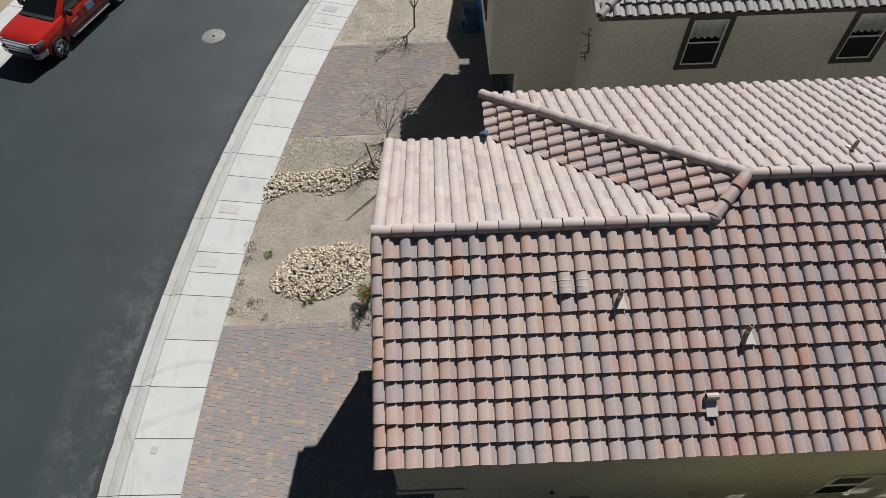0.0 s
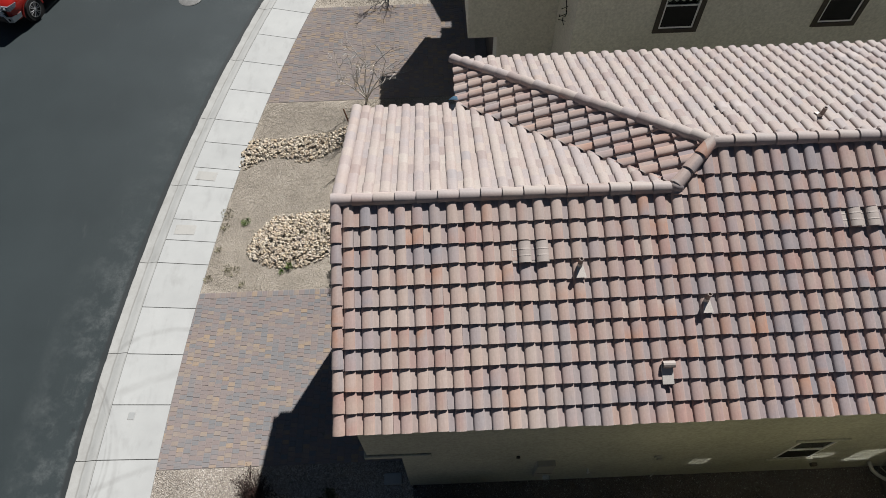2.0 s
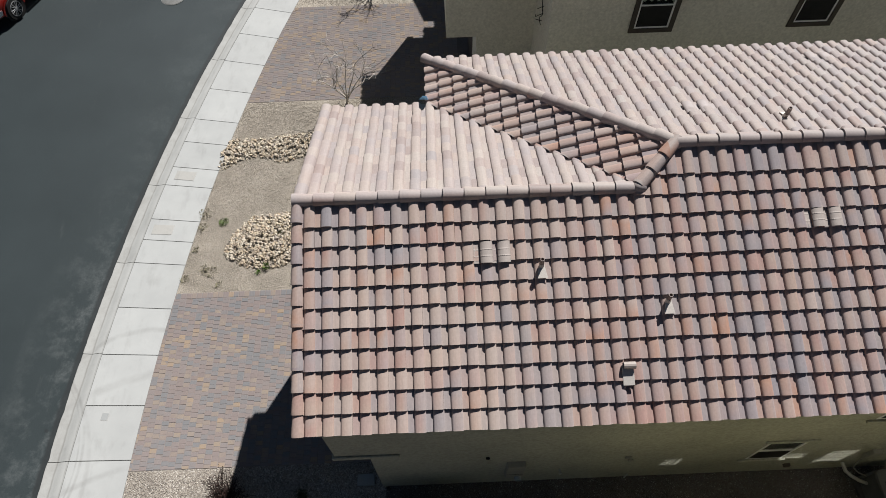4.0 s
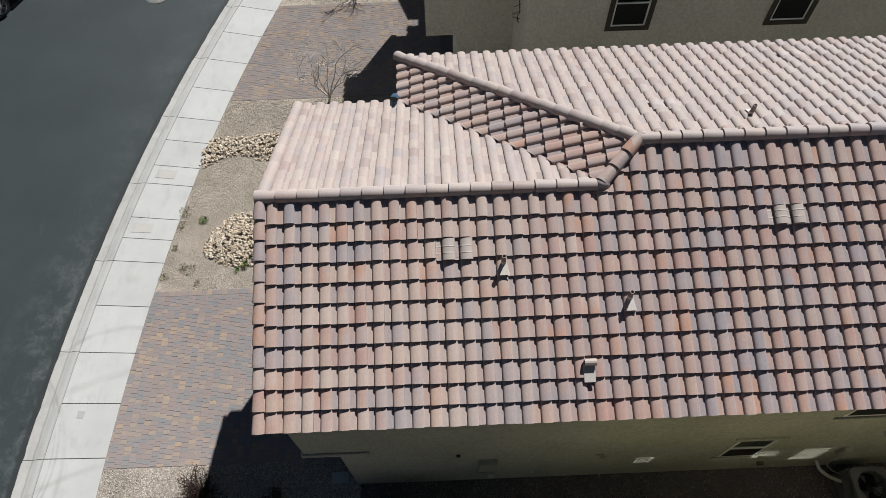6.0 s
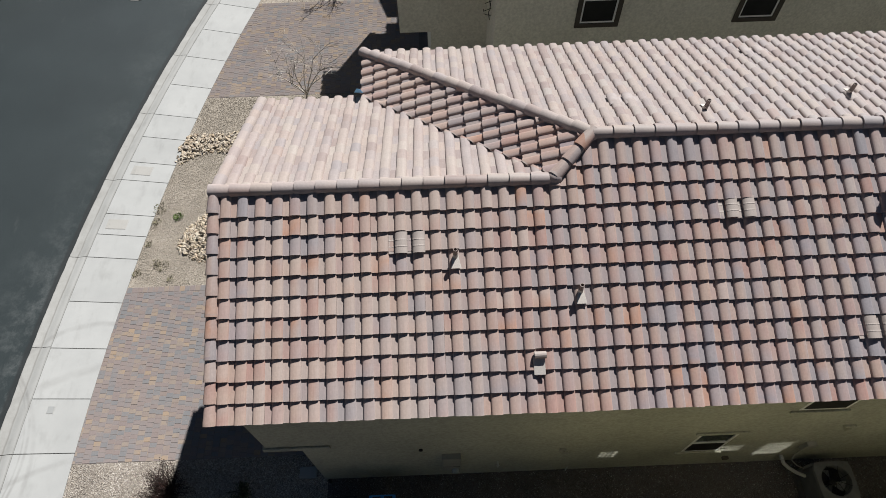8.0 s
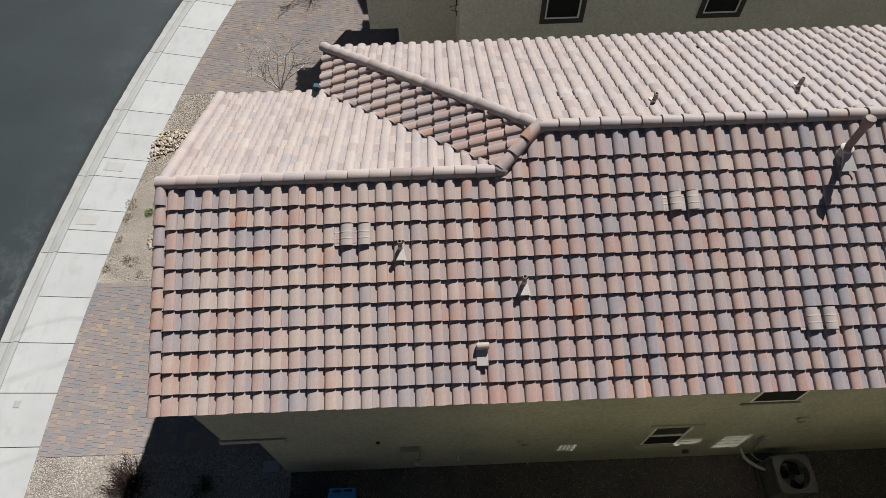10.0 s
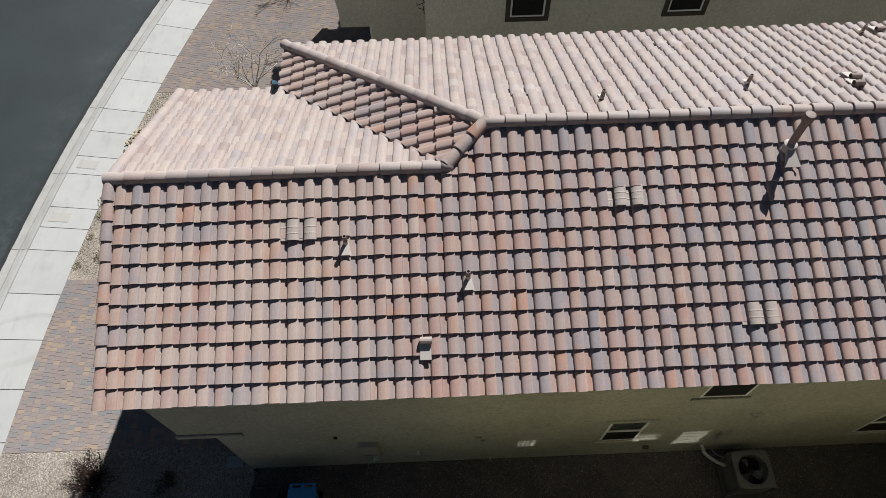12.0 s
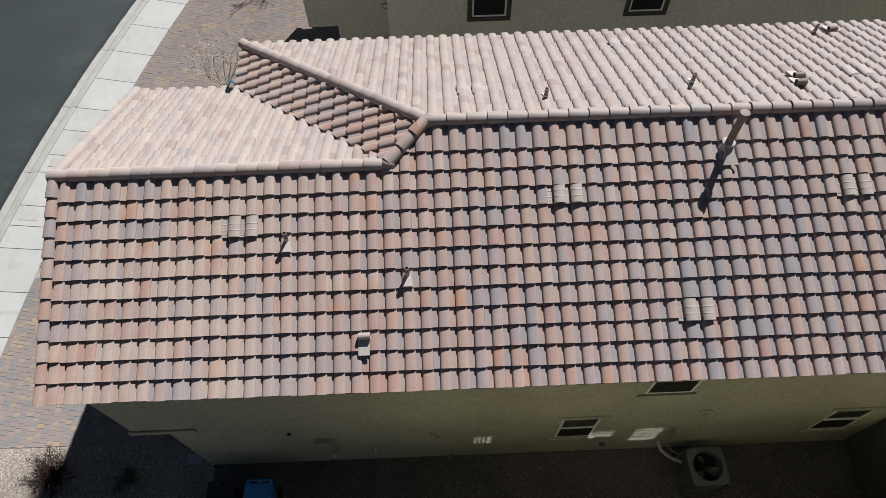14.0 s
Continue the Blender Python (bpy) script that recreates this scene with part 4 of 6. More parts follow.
BLACK = mottled("dark_plastic", (0.02, 0.02, 0.022), (0.03, 0.03, 0.032), 5, 80, 0.5, 0.1, 0.001)
near, far = ROOFS["near"], ROOFS["far"]


FLASHING = mottled("painted_flashing", (0.82, 0.75, 0.68), (0.92, 0.84, 0.76), 8, 60, 0.6, 0.2, 0.002)


def slope_pose(p, x, y):
    """The pose on a roof slope over a place in plan, its y axis up the slope."""
    z = roof_z(x, y)
    q = Vector((x, y, z))
    return Matrix(((p.u.x, p.v.x, p.n.x, q.x), (p.u.y, p.v.y, p.n.y, q.y), (p.u.z, p.v.z, p.n.z, q.z), (0, 0, 0, 1)))


def vent_pipe(p, x, y, height, r):
    """A plumbing vent: upright pipe, with a sheet-metal flashing dressed over the tiles."""
    z = roof_z(x, y)
    g = Geo().tube((x, y, z - 0.1), (x, y, z + height), r, n=12, caps=False)
    g.tube((x, y, z + height), (x, y, z - 0.1), r * 0.72, n=12, caps=False)
    for i in range(12):
        a, b = (2 * math.pi * q / 12 for q in (i, i + 1))
        g.face([(x + q * math.cos(t), y + q * math.sin(t), z + height) for q, t in ((r, a), (r, b), (r * 0.72, b), (r * 0.72, a))])
    pipe = part("vent_pipe", g, PIPE, house, "brown-painted vent pipe through the roof tiles", smooth=True, weld=False)
    m = slope_pose(p, x, y)
    f = Geo()
    k = 0.78 if p is near else 0.45
    f.tube(m @ Vector((0, 0, 0.06)), Vector((x, y, z + height * 0.55)), r * 1.35, r * 1.1, 12, False)
    pts = [m @ Vector((q[0] * k, q[1] * k, q[2])) for q in ((-0.05, 0.06, 0.118), (0.06, 0.06, 0.118), (0.12, -0.22, 0.126), (-0.10, -0.22, 0.122), (-0.05, 0.06, 0.108), (0.06, 0.06, 0.108), (0.12, -0.22, 0.116), (-0.10, -0.22, 0.112))]
    f.solid(pts, [(0, 3, 2, 1), (4, 5, 6, 7), (0, 1, 5, 4), (1, 2, 6, 5), (2, 3, 7, 6), (3, 0, 4, 7)])
    part("flashing", f, FLASHING, pipe, "tan-painted metal flashing")
    return pipe


def hood_vent(p, x, y, paint):
    """An exhaust vent: a short neck with a half-barrel hood across it, on flashing."""
    z = roof_z(x, y)
    g = Geo().tube((x, y, z), (x, y, z + 0.14), 0.045, n=12)
    neck = part("exhaust_vent", g, PIPE, house, "exhaust vent with a barrel hood", smooth=True, weld=False)
    h = Geo()
    seg = 12
    for a, b in ((-0.085, 0.105),):
        ring = [(0.058 * math.cos(2 * math.pi * i / seg), 0.058 * math.sin(2 * math.pi * i / seg)) for i in range(seg)]
        inn = [(0.050 * math.cos(2 * math.pi * i / seg), 0.050 * math.sin(2 * math.pi * i / seg)) for i in range(seg)]
        for i in range(seg):
            j = (i + 1) % seg
            h.face([(x + a, y + ring[i][0], z + 0.165 + ring[i][1]), (x + b, y + ring[i][0], z + 0.165 + ring[i][1]), (x + b, y + ring[j][0], z + 0.165 + ring[j][1]), (x + a, y + ring[j][0], z + 0.165 + ring[j][1])])
            h.face([(x + a, y + inn[j][0], z + 0.165 + inn[j][1]), (x + b, y + inn[j][0], z + 0.165 + inn[j][1]), (x + b, y + inn[i][0], z + 0.165 + inn[i][1]), (x + a, y + inn[i][0], z + 0.165 + inn[i][1])])
            for e_ in (a, b):
                h.face([(x + e_, y + ring[i][0], z + 0.165 + ring[i][1]), (x + e_, y + ring[j][0], z + 0.165 + ring[j][1]), (x + e_, y + inn[j][0], z + 0.165 + inn[j][1]), (x + e_, y + inn[i][0], z + 0.165 + inn[i][1])])
    part("hood", h, paint, neck, "open barrel hood", smooth=True, weld=False)
    m = slope_pose(p, x, y)
    f = Geo().slab(-0.10, 0.085, -0.25, 0.07, 0.105, 0.122, 0.006, m)
    part("flashing", f, METAL, neck, "pale metal flashing")


def crest_x(p, x):
    """The nearest tile crest of a slope to x."""
    first = p.o.x + p.u.x * 0.30 * PITCH_W
    return first + p.u.x * PITCH_W * round((x - first) * p.u.x / PITCH_W)


def vent_tiles(p, x, y, ribs=True):
    """A pair of attic vents, each in place of one tile: a flush pan, and beside it a raised crowned plate over a black
    box for the opening's shade.
    """
    k = 1.0 if ribs else 0.9
    hood = [(-0.03, 0.050), (0.02, 0.066), (0.10, 0.080), (0.22, 0.089), (0.34, 0.091), (0.46, 0.086), (0.56, 0.076), (0.64, 0.060), (0.68, 0.042)]
    hood = [((u - 0.29) * PITCH_W, (0.057 + z) * k + 0.03 * (1 - k)) for u, z in hood]
    pan = [((u - 0.29) * PITCH_W, z) for u, z in ((-0.40, 0.066), (-0.28, 0.060), (-0.14, 0.060), (-0.05, 0.064))]
    low, high, drop = -0.21, 0.15, 0.040
    for c in (0, 1):
        m = slope_pose(p, crest_x(p, x + c * PITCH_W), y)
        g = Geo()
        for line in (hood, pan):
            for (xa, za), (xb, zb) in zip(line, line[1:]):
                g.face([m @ Vector(w) for w in ((xa, low, za), (xb, low, zb), (xb, high, zb - drop), (xa, high, za - drop))])
                g.face([m @ Vector(w) for w in ((xa, low, za - 0.012), (xb, low, zb - 0.012), (xb, low, zb), (xa, low, za))])
                g.face([m @ Vector(w) for w in ((xb, low, zb - 0.012), (xa, low, za - 0.012), (xa, high, za - drop - 0.012), (xb, high, zb - drop - 0.012))])
            for xe, ze in (line[0], line[-1]):
                g.face([m @ Vector(w) for w in ((xe, low, ze - 0.012), (xe, low, ze), (xe, high, ze - drop), (xe, high, ze - drop - 0.012))])
        vent = part("roof_vent", g, VENT if ribs else FAR_VENT, house, "pale ribbed attic vent among the tiles" if ribs else "pale flat attic vent among the tiles", smooth=True)
        # a solid black box stands in for the shade inside the opening
        part("slot", Geo().box(hood[1][0], hood[-2][0], low + 0.04, high - 0.01, 0.0, 0.045 * k, m), BLACK, vent, "black box standing in for shade in the vent opening")
        if not ribs:
            continue
        for v in (low + 0.115, low + 0.225):
            rib = Geo()
            fall = drop * (v - low) / (high - low)
            for line in (hood, pan):
                for (xa, za), (xb, zb) in zip(line, line[1:]):
                    za, zb = za + 0.005 - fall, zb + 0.005 - fall
                    rib.face([m @ Vector(w) for w in ((xa, v - 0.006, za), (xb, v - 0.006, zb), (xb, v + 0.02, zb - 0.008), (xa, v + 0.02, za - 0.008))])
                    rib.face([m @ Vector(w) for w in ((xa, v - 0.006, za - 0.012), (xb, v - 0.006, zb - 0.012), (xb, v - 0.006, zb), (xa, v - 0.006, za))])
            part("rib", rib, VENT, vent)


vent_pipe(near, 2.86, 5.14, 0.30, 0.036)
vent_pipe(near, 4.85, 4.54, 0.30, 0.036)
hood_vent(near, 4.12, 3.6, VENT)
for x, y in ((2.02, 5.44), (7.5, 5.79), (9.52, 3.9), (12.46, 5.74)):
    vent_tiles(near, x, y)
vent_pipe(far, 7.42, 7.68, 0.32, 0.036)
vent_pipe(far, 10.24, 8.1, 0.32, 0.036)
vent_pipe(far, 13.92, 10.6, 0.30, 0.036)
hood_vent(far, 12.13, 7.85, PIPE), hood_vent(far, 12.25, 8.15, PIPE), hood_vent(far, 14.3, 10.62, PIPE)
for x, y in ((6.02, 8.15), (9.3, 10.3), (13.35, 8.35)):
    vent_tiles(far, x, y, False)

# tall flue
FX, FYY = 10.36, 6.38
zf = roof_z(FX, FYY)
flue = part("flue", Geo().tube((FX, FYY, zf - 0.1), (FX, FYY, 8.29), 0.062, n=16), PIPE, house, "tall brown-painted flue pipe near the ridge", smooth=True, weld=False)
part("cap", Geo().disc_stack([(0.066, 8.22), (0.088, 8.23), (0.092, 8.35), (0.08, 8.375), (0.03, 8.385)], 18, (FX, FYY, 0)), PIPE, flue, smooth=True)
part("collar", Geo().disc_stack([(0.105, zf + 0.19), (0.11, zf + 0.2), (0.066, zf + 0.235)], 18, (FX, FYY, 0)), METAL, flue, "white storm collar", smooth=True)
m = slope_pose(near, FX, FYY)
f = Geo().tube(m @ Vector((0, 0, 0.02)), (FX, FYY, zf + 0.19), 0.13, 0.075, 16, False)
pts = [m @ Vector(q) for q in ((-0.06, 0.0, 0.17), (0.06, 0.0, 0.17), (0.15, -0.31, 0.13), (-0.12, -0.31, 0.13), (-0.06, 0.0, 0.12), (0.06, 0.0, 0.12), (0.15, -0.31, 0.10), (-0.12, -0.31, 0.10))]
f.solid(pts, [(0, 3, 2, 1), (4, 5, 6, 7), (0, 1, 5, 4), (1, 2, 6, 5), (2, 3, 7, 6), (3, 0, 4, 7)])
part("flashing", f, METAL, flue, "pale bent metal flashing")

# scrap of blue membrane at the foot of the valley
BLUE = mottled("pale_blue_sheet", (0.35, 0.85, 1.40), (0.42, 0.95, 1.45), 6, 60, 0.5, 0.2, 0.002)
g = Geo()
pts = [(0.90, 9.92, 6.10), (1.10, 9.88, 6.12), (1.08, 9.70, 6.40), (1.0, 9.74, 6.38)]
g.face(pts), g.face([(a, b, c - 0.006) for a, b, c in pts][::-1])
part("membrane", g, BLUE, house, "pale blue roofing membrane showing at the valley")

# fixtures on the shaded wall
GREY_BOX = mottled("grey_box_paint", (0.40, 0.39, 0.35), (0.44, 0.43, 0.385), 4, 60, 0.5, 0.1, 0.002, contrast=0.1)
WHITE_P = mottled("white_plastic", (0.62, 0.62, 0.60), (0.68, 0.68, 0.65), 4, 60, 0.4, 0.1, 0.002, contrast=0.1)
meter = part("meter_box", Geo().slab(-0.2, 0.2, -0.5, 0.5, 0, 0.13, 0.012, pose(2.69, WY0 - 0.002, 1.45, 90, 0, 0)), GREY_BOX, house, "beige electric meter box on the wall")
part("meter_dial", Geo().disc_stack([(0.085, 0), (0.085, 0.08), (0.07, 0.1)], 16, m=pose(2.78, WY0 - 0.12, 1.05, 90, 0, 0)), mottled("meter_glass", (0.45, 0.5, 0.5), (0.5, 0.55, 0.55), 4, 60, 0.15, 0.05), meter, "round glass meter", smooth=True)
part("door_seam", Geo().box(2.5, 2.88, WY0 - 0.136, WY0 - 0.132, 1.30, 1.31), DARK, meter)
part("hose_bib", Geo().tube((3.74, WY0, 1.05), (3.74, WY0 - 0.1, 1.05), 0.022).tube((3.74, WY0 - 0.1, 1.06), (3.74, WY0 - 0.1, 0.97), 0.02).tube((3.70, WY0 - 0.1, 1.08), (3.78, WY0 - 0.1, 1.08), 0.012), WHITE_P, house, "small pale hose tap", weld=False)
for x, z, w in ((5.1, 1.95, 0.07), (5.2, 1.7, 0.05)):
    part("wall_outlet", Geo().slab(-w, w, -0.06, 0.06, 0, 0.03, 0.006, pose(x, WY0 - 0.001, z, 90, 0, 0)), GREY_BOX, house, "small wall fitting painted like the wall", weld=False)
part("weep_vent", Geo().disc_stack([(0.04, 0), (0.045, 0.04), (0.02, 0.05)], 12, m=pose(2.05, WY0 - 0.001, 2.42, 90, 0, 0)), BLACK, house, "small dark round vent", smooth=True)
part("pipe_stub", Geo().tube((5.44, WY0 - 0.03, 0.0), (5.44, WY0 - 0.03, 0.36), 0.015), WHITE_P, house, "short white pipe up the wall")
single("pipe_stub", Geo().tube((-0.24, WY0 - 0.08, -0.1), (-0.24, WY0 - 0.08, 0.16), 0.028), BLACK, "short dark capped pipe at the house corner", "pipe")
part("wall_vent", Geo().slab(-0.065, 0.065, -0.06, 0.06, 0, 0.07, 0.01, pose(9.1, WY0 - 0.001, 0.61, 90, 0, 0)), TRIM, house, "small dark brown vent hood low on the wall")
part("lamp_box", Geo().slab(-0.12, 0.12, -0.05, 0.05, 0, 0.05, 0.01, pose(10.8, WY0 - 0.001, 2.93, 90, 0, 0)).slab(-0.03, 0.03, -0.15, 0.05, 0, 0.06, 0.01, pose(10.84, WY0 - 0.001, 2.82, 90, 0, 0)), STUCCO, house, "small painted junction fitting", weld=False)
part("disconnect_box", Geo().slab(-0.11, 0.11, -0.2, 0.2, 0, 0.1, 0.012, pose(10.62, WY0 - 0.001, 1.5, 90, 0, 0)), GREY_BOX, house, "grey disconnect box above the condenser")

# ---- air conditioner ----
BLOCK = mottled("block", (0.125, 0.118, 0.118), (0.165, 0.155, 0.155), 3, 50, 0.92, 0.5, 0.006)
ac = thing("air_conditioner", "pale grey condenser unit with a round fan grille on gravel", "air conditioner", (11.37, 2.56, 0))
CASE = mottled("condenser_paint", (0.185, 0.185, 0.19), (0.23, 0.23, 0.235), 4, 60, 0.5, 0.15, 0.002, contrast=0.12)
ax0, ax1, ay0, ay1, az = 10.95, 11.8, 2.14, 2.98, 0.85
cxm, cym = (ax0 + ax1) / 2, (ay0 + ay1) / 2
part("pad", Geo().slab(ax0 - 0.08, ax1 + 0.08, ay0 - 0.08, ay1 + 0.06, -0.1, 0.06, 0.015), BLOCK, ac, "small dark concrete pad")
body = Geo()
for i in range(26):
    z = 0.08 + i * 0.027
    body.box(ax0 + 0.03, ax1 - 0.03, ay0 + 0.02, ay0 + 0.032, z, z + 0.012).box(ax0 + 0.02, ax0 + 0.032, ay0 + 0.03, ay1 - 0.03, z, z + 0.012).box(ax1 - 0.032, ax1 - 0.02, ay0 + 0.03, ay1 - 0.03, z, z + 0.012)
part("louvre", body, CASE, ac, weld=False)
part("coil", Geo().box(ax0 + 0.06, ax1 - 0.06, ay0 + 0.06, ay1 - 0.06, 0.07, 0.38), BLACK, ac, "dark coil")
for px in (ax0, ax1 - 0.06):
    for py in (ay0, ay1 - 0.06):
        part("corner_post", Geo().slab(px, px + 0.06, py, py + 0.06, 0.06, 0.8), CASE, ac)
part("back_panel", Geo().box(ax0 + 0.06, ax1 - 0.06, ay1 - 0.03, ay1 - 0.01, 0.06, 0.8), CASE, ac)
top, n = Geo(), 48
for i in range(n):
    def edge(t, half=0.425):
        """A point on the rounded square rim."""
        c, s = math.cos(t), math.sin(t)
        k = (abs(c) ** 7 + abs(s) ** 7) ** (-1 / 7)
        return cxm + half * k * c, cym + half * k * s
    a, b = (2 * math.pi * q / n for q in (i, i + 1))
    (xa, ya), (xb, yb) = edge(a), edge(b)
    ia, ib = ((cxm + 0.33 * math.cos(t), cym + 0.33 * math.sin(t)) for t in (a, b))
    top.face([(*ia, az), (xa, ya, az - 0.008), (xb, yb, az - 0.008), (*ib, az)])
    top.face([(xa, ya, az - 0.008), (xa, ya, az - 0.09), (xb, yb, az - 0.09), (xb, yb, az - 0.008)])
    top.face([(*ia, az), (*ib, az), (*ib, az - 0.2), (*ia, az - 0.2)])
part("top_panel", top, CASE, ac, smooth=True)
part("shroud", Geo().disc_stack([(0.36, 0.40), (0.36, 0.405)], 32, (cxm, cym, 0)), BLACK, ac, "dark inside of the fan well")
for k in range(3):
    t = math.radians(100 + 120 * k)
    blade, nb = Geo(), 6
    for i in range(nb):
        q = []
        for r in (0.06 + 0.23 * i / nb, 0.06 + 0.23 * (i + 1) / nb):
            w = 0.30 + 0.10 * math.sin(r * 9)
            q.append([(cxm + r * math.cos(t + e_), cym + r * math.sin(t + e_), 0.62 + 0.07 * e_ / 0.4) for e_ in (-w, 0, w)])
        for j in (0, 1):
            blade.face((q[0][j], q[0][j + 1], q[1][j + 1], q[1][j]))
    part("fan_blade", blade, mottled("fan_metal", (0.42, 0.44, 0.46), (0.5, 0.52, 0.54), 5, 60, 0.35, 0.1, 0.002, 0.6), ac, "grey metal fan blade", smooth=True)
part("fan_hub", Geo().disc_stack([(0.075, 0.52), (0.08, 0.66), (0.05, 0.68)], 16, (cxm, cym, 0)), BLACK, ac, smooth=True)
grille = Geo()
for k in range(8):
    t = math.pi / 8 + k * math.pi / 4
    grille.tube((cxm + 0.05 * math.cos(t), cym + 0.05 * math.sin(t), az - 0.02), (cxm + 0.345 * math.cos(t), cym + 0.345 * math.sin(t), az + 0.006), 0.005, n=5)
for r in (0.1, 0.16, 0.22, 0.28):
    for i in range(32):
        a, b = (2 * math.pi * q / 32 for q in (i, i + 1))
        grille.tube((cxm + r * math.cos(a), cym + r * math.sin(a), az - 0.006), (cxm + r * math.cos(b), cym + r * math.sin(b), az - 0.006), 0.0022, n=4, caps=False)
part("fan_guard", grille, BLACK, ac, "black wire fan guard", weld=False)
hose = Geo()
pts = [(10.44, 3.23, 0.55), (10.46, 3.14, 0.53), (10.50, 3.06, 0.46), (10.62, 2.96, 0.40), (10.80, 2.85, 0.36), (10.97, 2.78, 0.34)]
for a, b in zip(pts, pts[1:]):
    hose.tube(a, b, 0.042, n=10)
part("line_set", hose, WHITE_P, ac, "white insulated refrigerant line", smooth=True, weld=False)
hose = Geo()
pts = [(10.62, 3.2, 1.3), (10.62, 3.17, 0.8), (10.66, 3.1, 0.55), (10.8, 3.0, 0.45), (10.97, 2.93, 0.42)]
for a, b in zip(pts, pts[1:]):
    hose.tube(a, b, 0.014, n=8)
part("whip", hose, GREY_BOX, ac, "thin grey electric whip", smooth=True, weld=False)

# ---- block wall at the end of the passage ----
bw = thing("block_wall", "dark grey concrete block wall closing the side passage", "wall", (15.3, 2, 0), kind="structure")
part("wall_body", Geo().slab(15.2, 15.4, 0.5, WY0 - 0.004, -0.2, 1.8, 0.01), BLOCK, bw)
part("cap", Geo().slab(15.18, 15.42, 0.5, WY0 - 0.006, 1.8, 1.86, 0.01), BLOCK, bw)

# ---- the house on the other side of the passage, under the camera ----
OX = 4.0
opp = thing("house", "two-storey beige stucco house across the side passage", "house", (11, -3, 0))
g = wall_with_holes(Geo(), "x", OX, 21, -0.25, 6.0, 0.3, 0.2, [(x0, x1 + 0.113, z0, z1 + 0.255) for x0, x1, z0, z1, _ in OPPOSITE]).box(OX, OX + 0.2, -6.7, 0.3, -0.25, 6.0).box(OX + 0.2, 21, -6.9, -6.7, -0.25, 6.0).box(20.8, 21, -6.7, 0.3, -0.25, 6.0)
part("wall", g, STUCCO_OPPOSITE, opp, weld=False)
g = Geo()
for ya, yb in ((0.85, -3.1), (-7.05, -3.1)):
    za, zb = 5.95, 5.95 + 3.95 * SLOPE
    for dz in (0, -0.15):
        g.face([(OX - 0.3, ya, za + dz), (21.3, ya, za + dz), (21.3, yb, zb + dz), (OX - 0.3, yb, zb + dz)])
    g.face([(OX - 0.3, ya, za), (21.3, ya, za), (21.3, ya, za - 0.15), (OX - 0.3, ya, za - 0.15)])
for x in (OX, 20.8):
    g.face([(x, 0.5, 5.95), (x, -6.9, 5.95), (x, -3.1, 7.5)])
oroof = part("roof", g, DARK, opp, "dark underlay under terracotta tiles", weld=False)
for x0, x1, z0, z1, bars in OPPOSITE:
    y, xe, ze = 0.5, x1 + 0.113, z1 + 0.255
    g = Geo().box(x0 - 0.06, x0, y + 0.002, y + 0.03, z0 - 0.06, ze + 0.06).box(xe, xe + 0.06, y + 0.002, y + 0.03, z0 - 0.06, ze + 0.06)
    g.box(x0, xe, y + 0.002, y + 0.03, z0 - 0.06, z0).box(x0, xe, y + 0.002, y + 0.03, ze, ze + 0.06)
    win = part("window", g, VINYL, opp, "white vinyl window in the sun", weld=False)
    part("pane", Geo().box(x0, xe, y - 0.07, y - 0.064, z0, ze), GLASS, win, weld=False).visible_shadow = False
    for i in range(abs(bars)):
        f_ = (i + 1) / (abs(bars) + 1)
        xb, zb = x0 + (x1 - x0) * f_, z0 + 0.13 + (z1 - z0) * f_
        bar = Geo().box(xb - 0.02, xb + 0.02, y - 0.03, y - 0.01, z0, ze) if bars > 0 else Geo().box(x0, xe, y - 0.03, y - 0.01, zb - 0.022, zb + 0.022)
        part("glazing_bar", bar, VINYL, win, weld=False)
for o_, u_, v_ in (((OX - 0.3, -7.05, 5.95), (1, 0, 0), (0, COS, SIN)), ((21.3, 0.85, 5.95), (-1, 0, 0), (0, -COS, SIN))):
    pl, g = Plane(o_, u_, v_, 21.6 - OX, 0, []), Geo()
    for r in range(13):
        for c in range(int((21.6 - OX) / PITCH_W)):
            tile_shape(g, pl.m(c * PITCH_W, r * COURSE, 0.03))
    tagged(part("roof_tiles", g, TILES, oroof, weld=False, smooth=True), kind="stuff")
for i in range(int((21.6 - OX) / 0.355)):
    part("ridge_tile", cap_mesh, None, oroof, m=pose(OX - 0.3 + 0.355 * i, -3.1, 5.95 + 3.95 * SLOPE + 0.05, 0, 0, -90))

# ---- the house next door ----
nextdoor = thing("house", "two-storey beige stucco house next door with a grey tile roof", "house", (9, 17, 0))
NY, NL, NX = 13.42, 15.5, 1.67
UNDER = 3.05
NEXT_EAVE = 6.72
g = Geo()
NW = [(6.49, 7.40, 4.85, 6.25), (10.65, 11.56, 4.85, 6.25)]
wall_with_holes(g, "x", 4.28, 22, -0.25, NEXT_EAVE - 0.02, NY, 0.2, NW)
part("wall", g, STUCCO_NEXT, nextdoor, "beige stucco side wall in shade", weld=False)
part("wall", Geo().box(4.28, 4.48, NY + 0.2, NL + 0.2, -0.25, NEXT_EAVE - 0.02), STUCCO_NEXT, nextdoor, weld=False)
part("wall", Geo().box(NX, 4.28, NL, NL + 0.2, UNDER, 6.1).box(2.6, 4.28, NL, NL + 0.2, -0.25, UNDER), STUCCO_NEXT, nextdoor, "beige stucco wall set back beside the entry", weld=False)
g = Geo()
wall_with_holes(g, "y", NL + 0.2, 21.7, UNDER, 6.1, NX, 0.2, [(17.2, 18.6, 4.0, 5.4)])
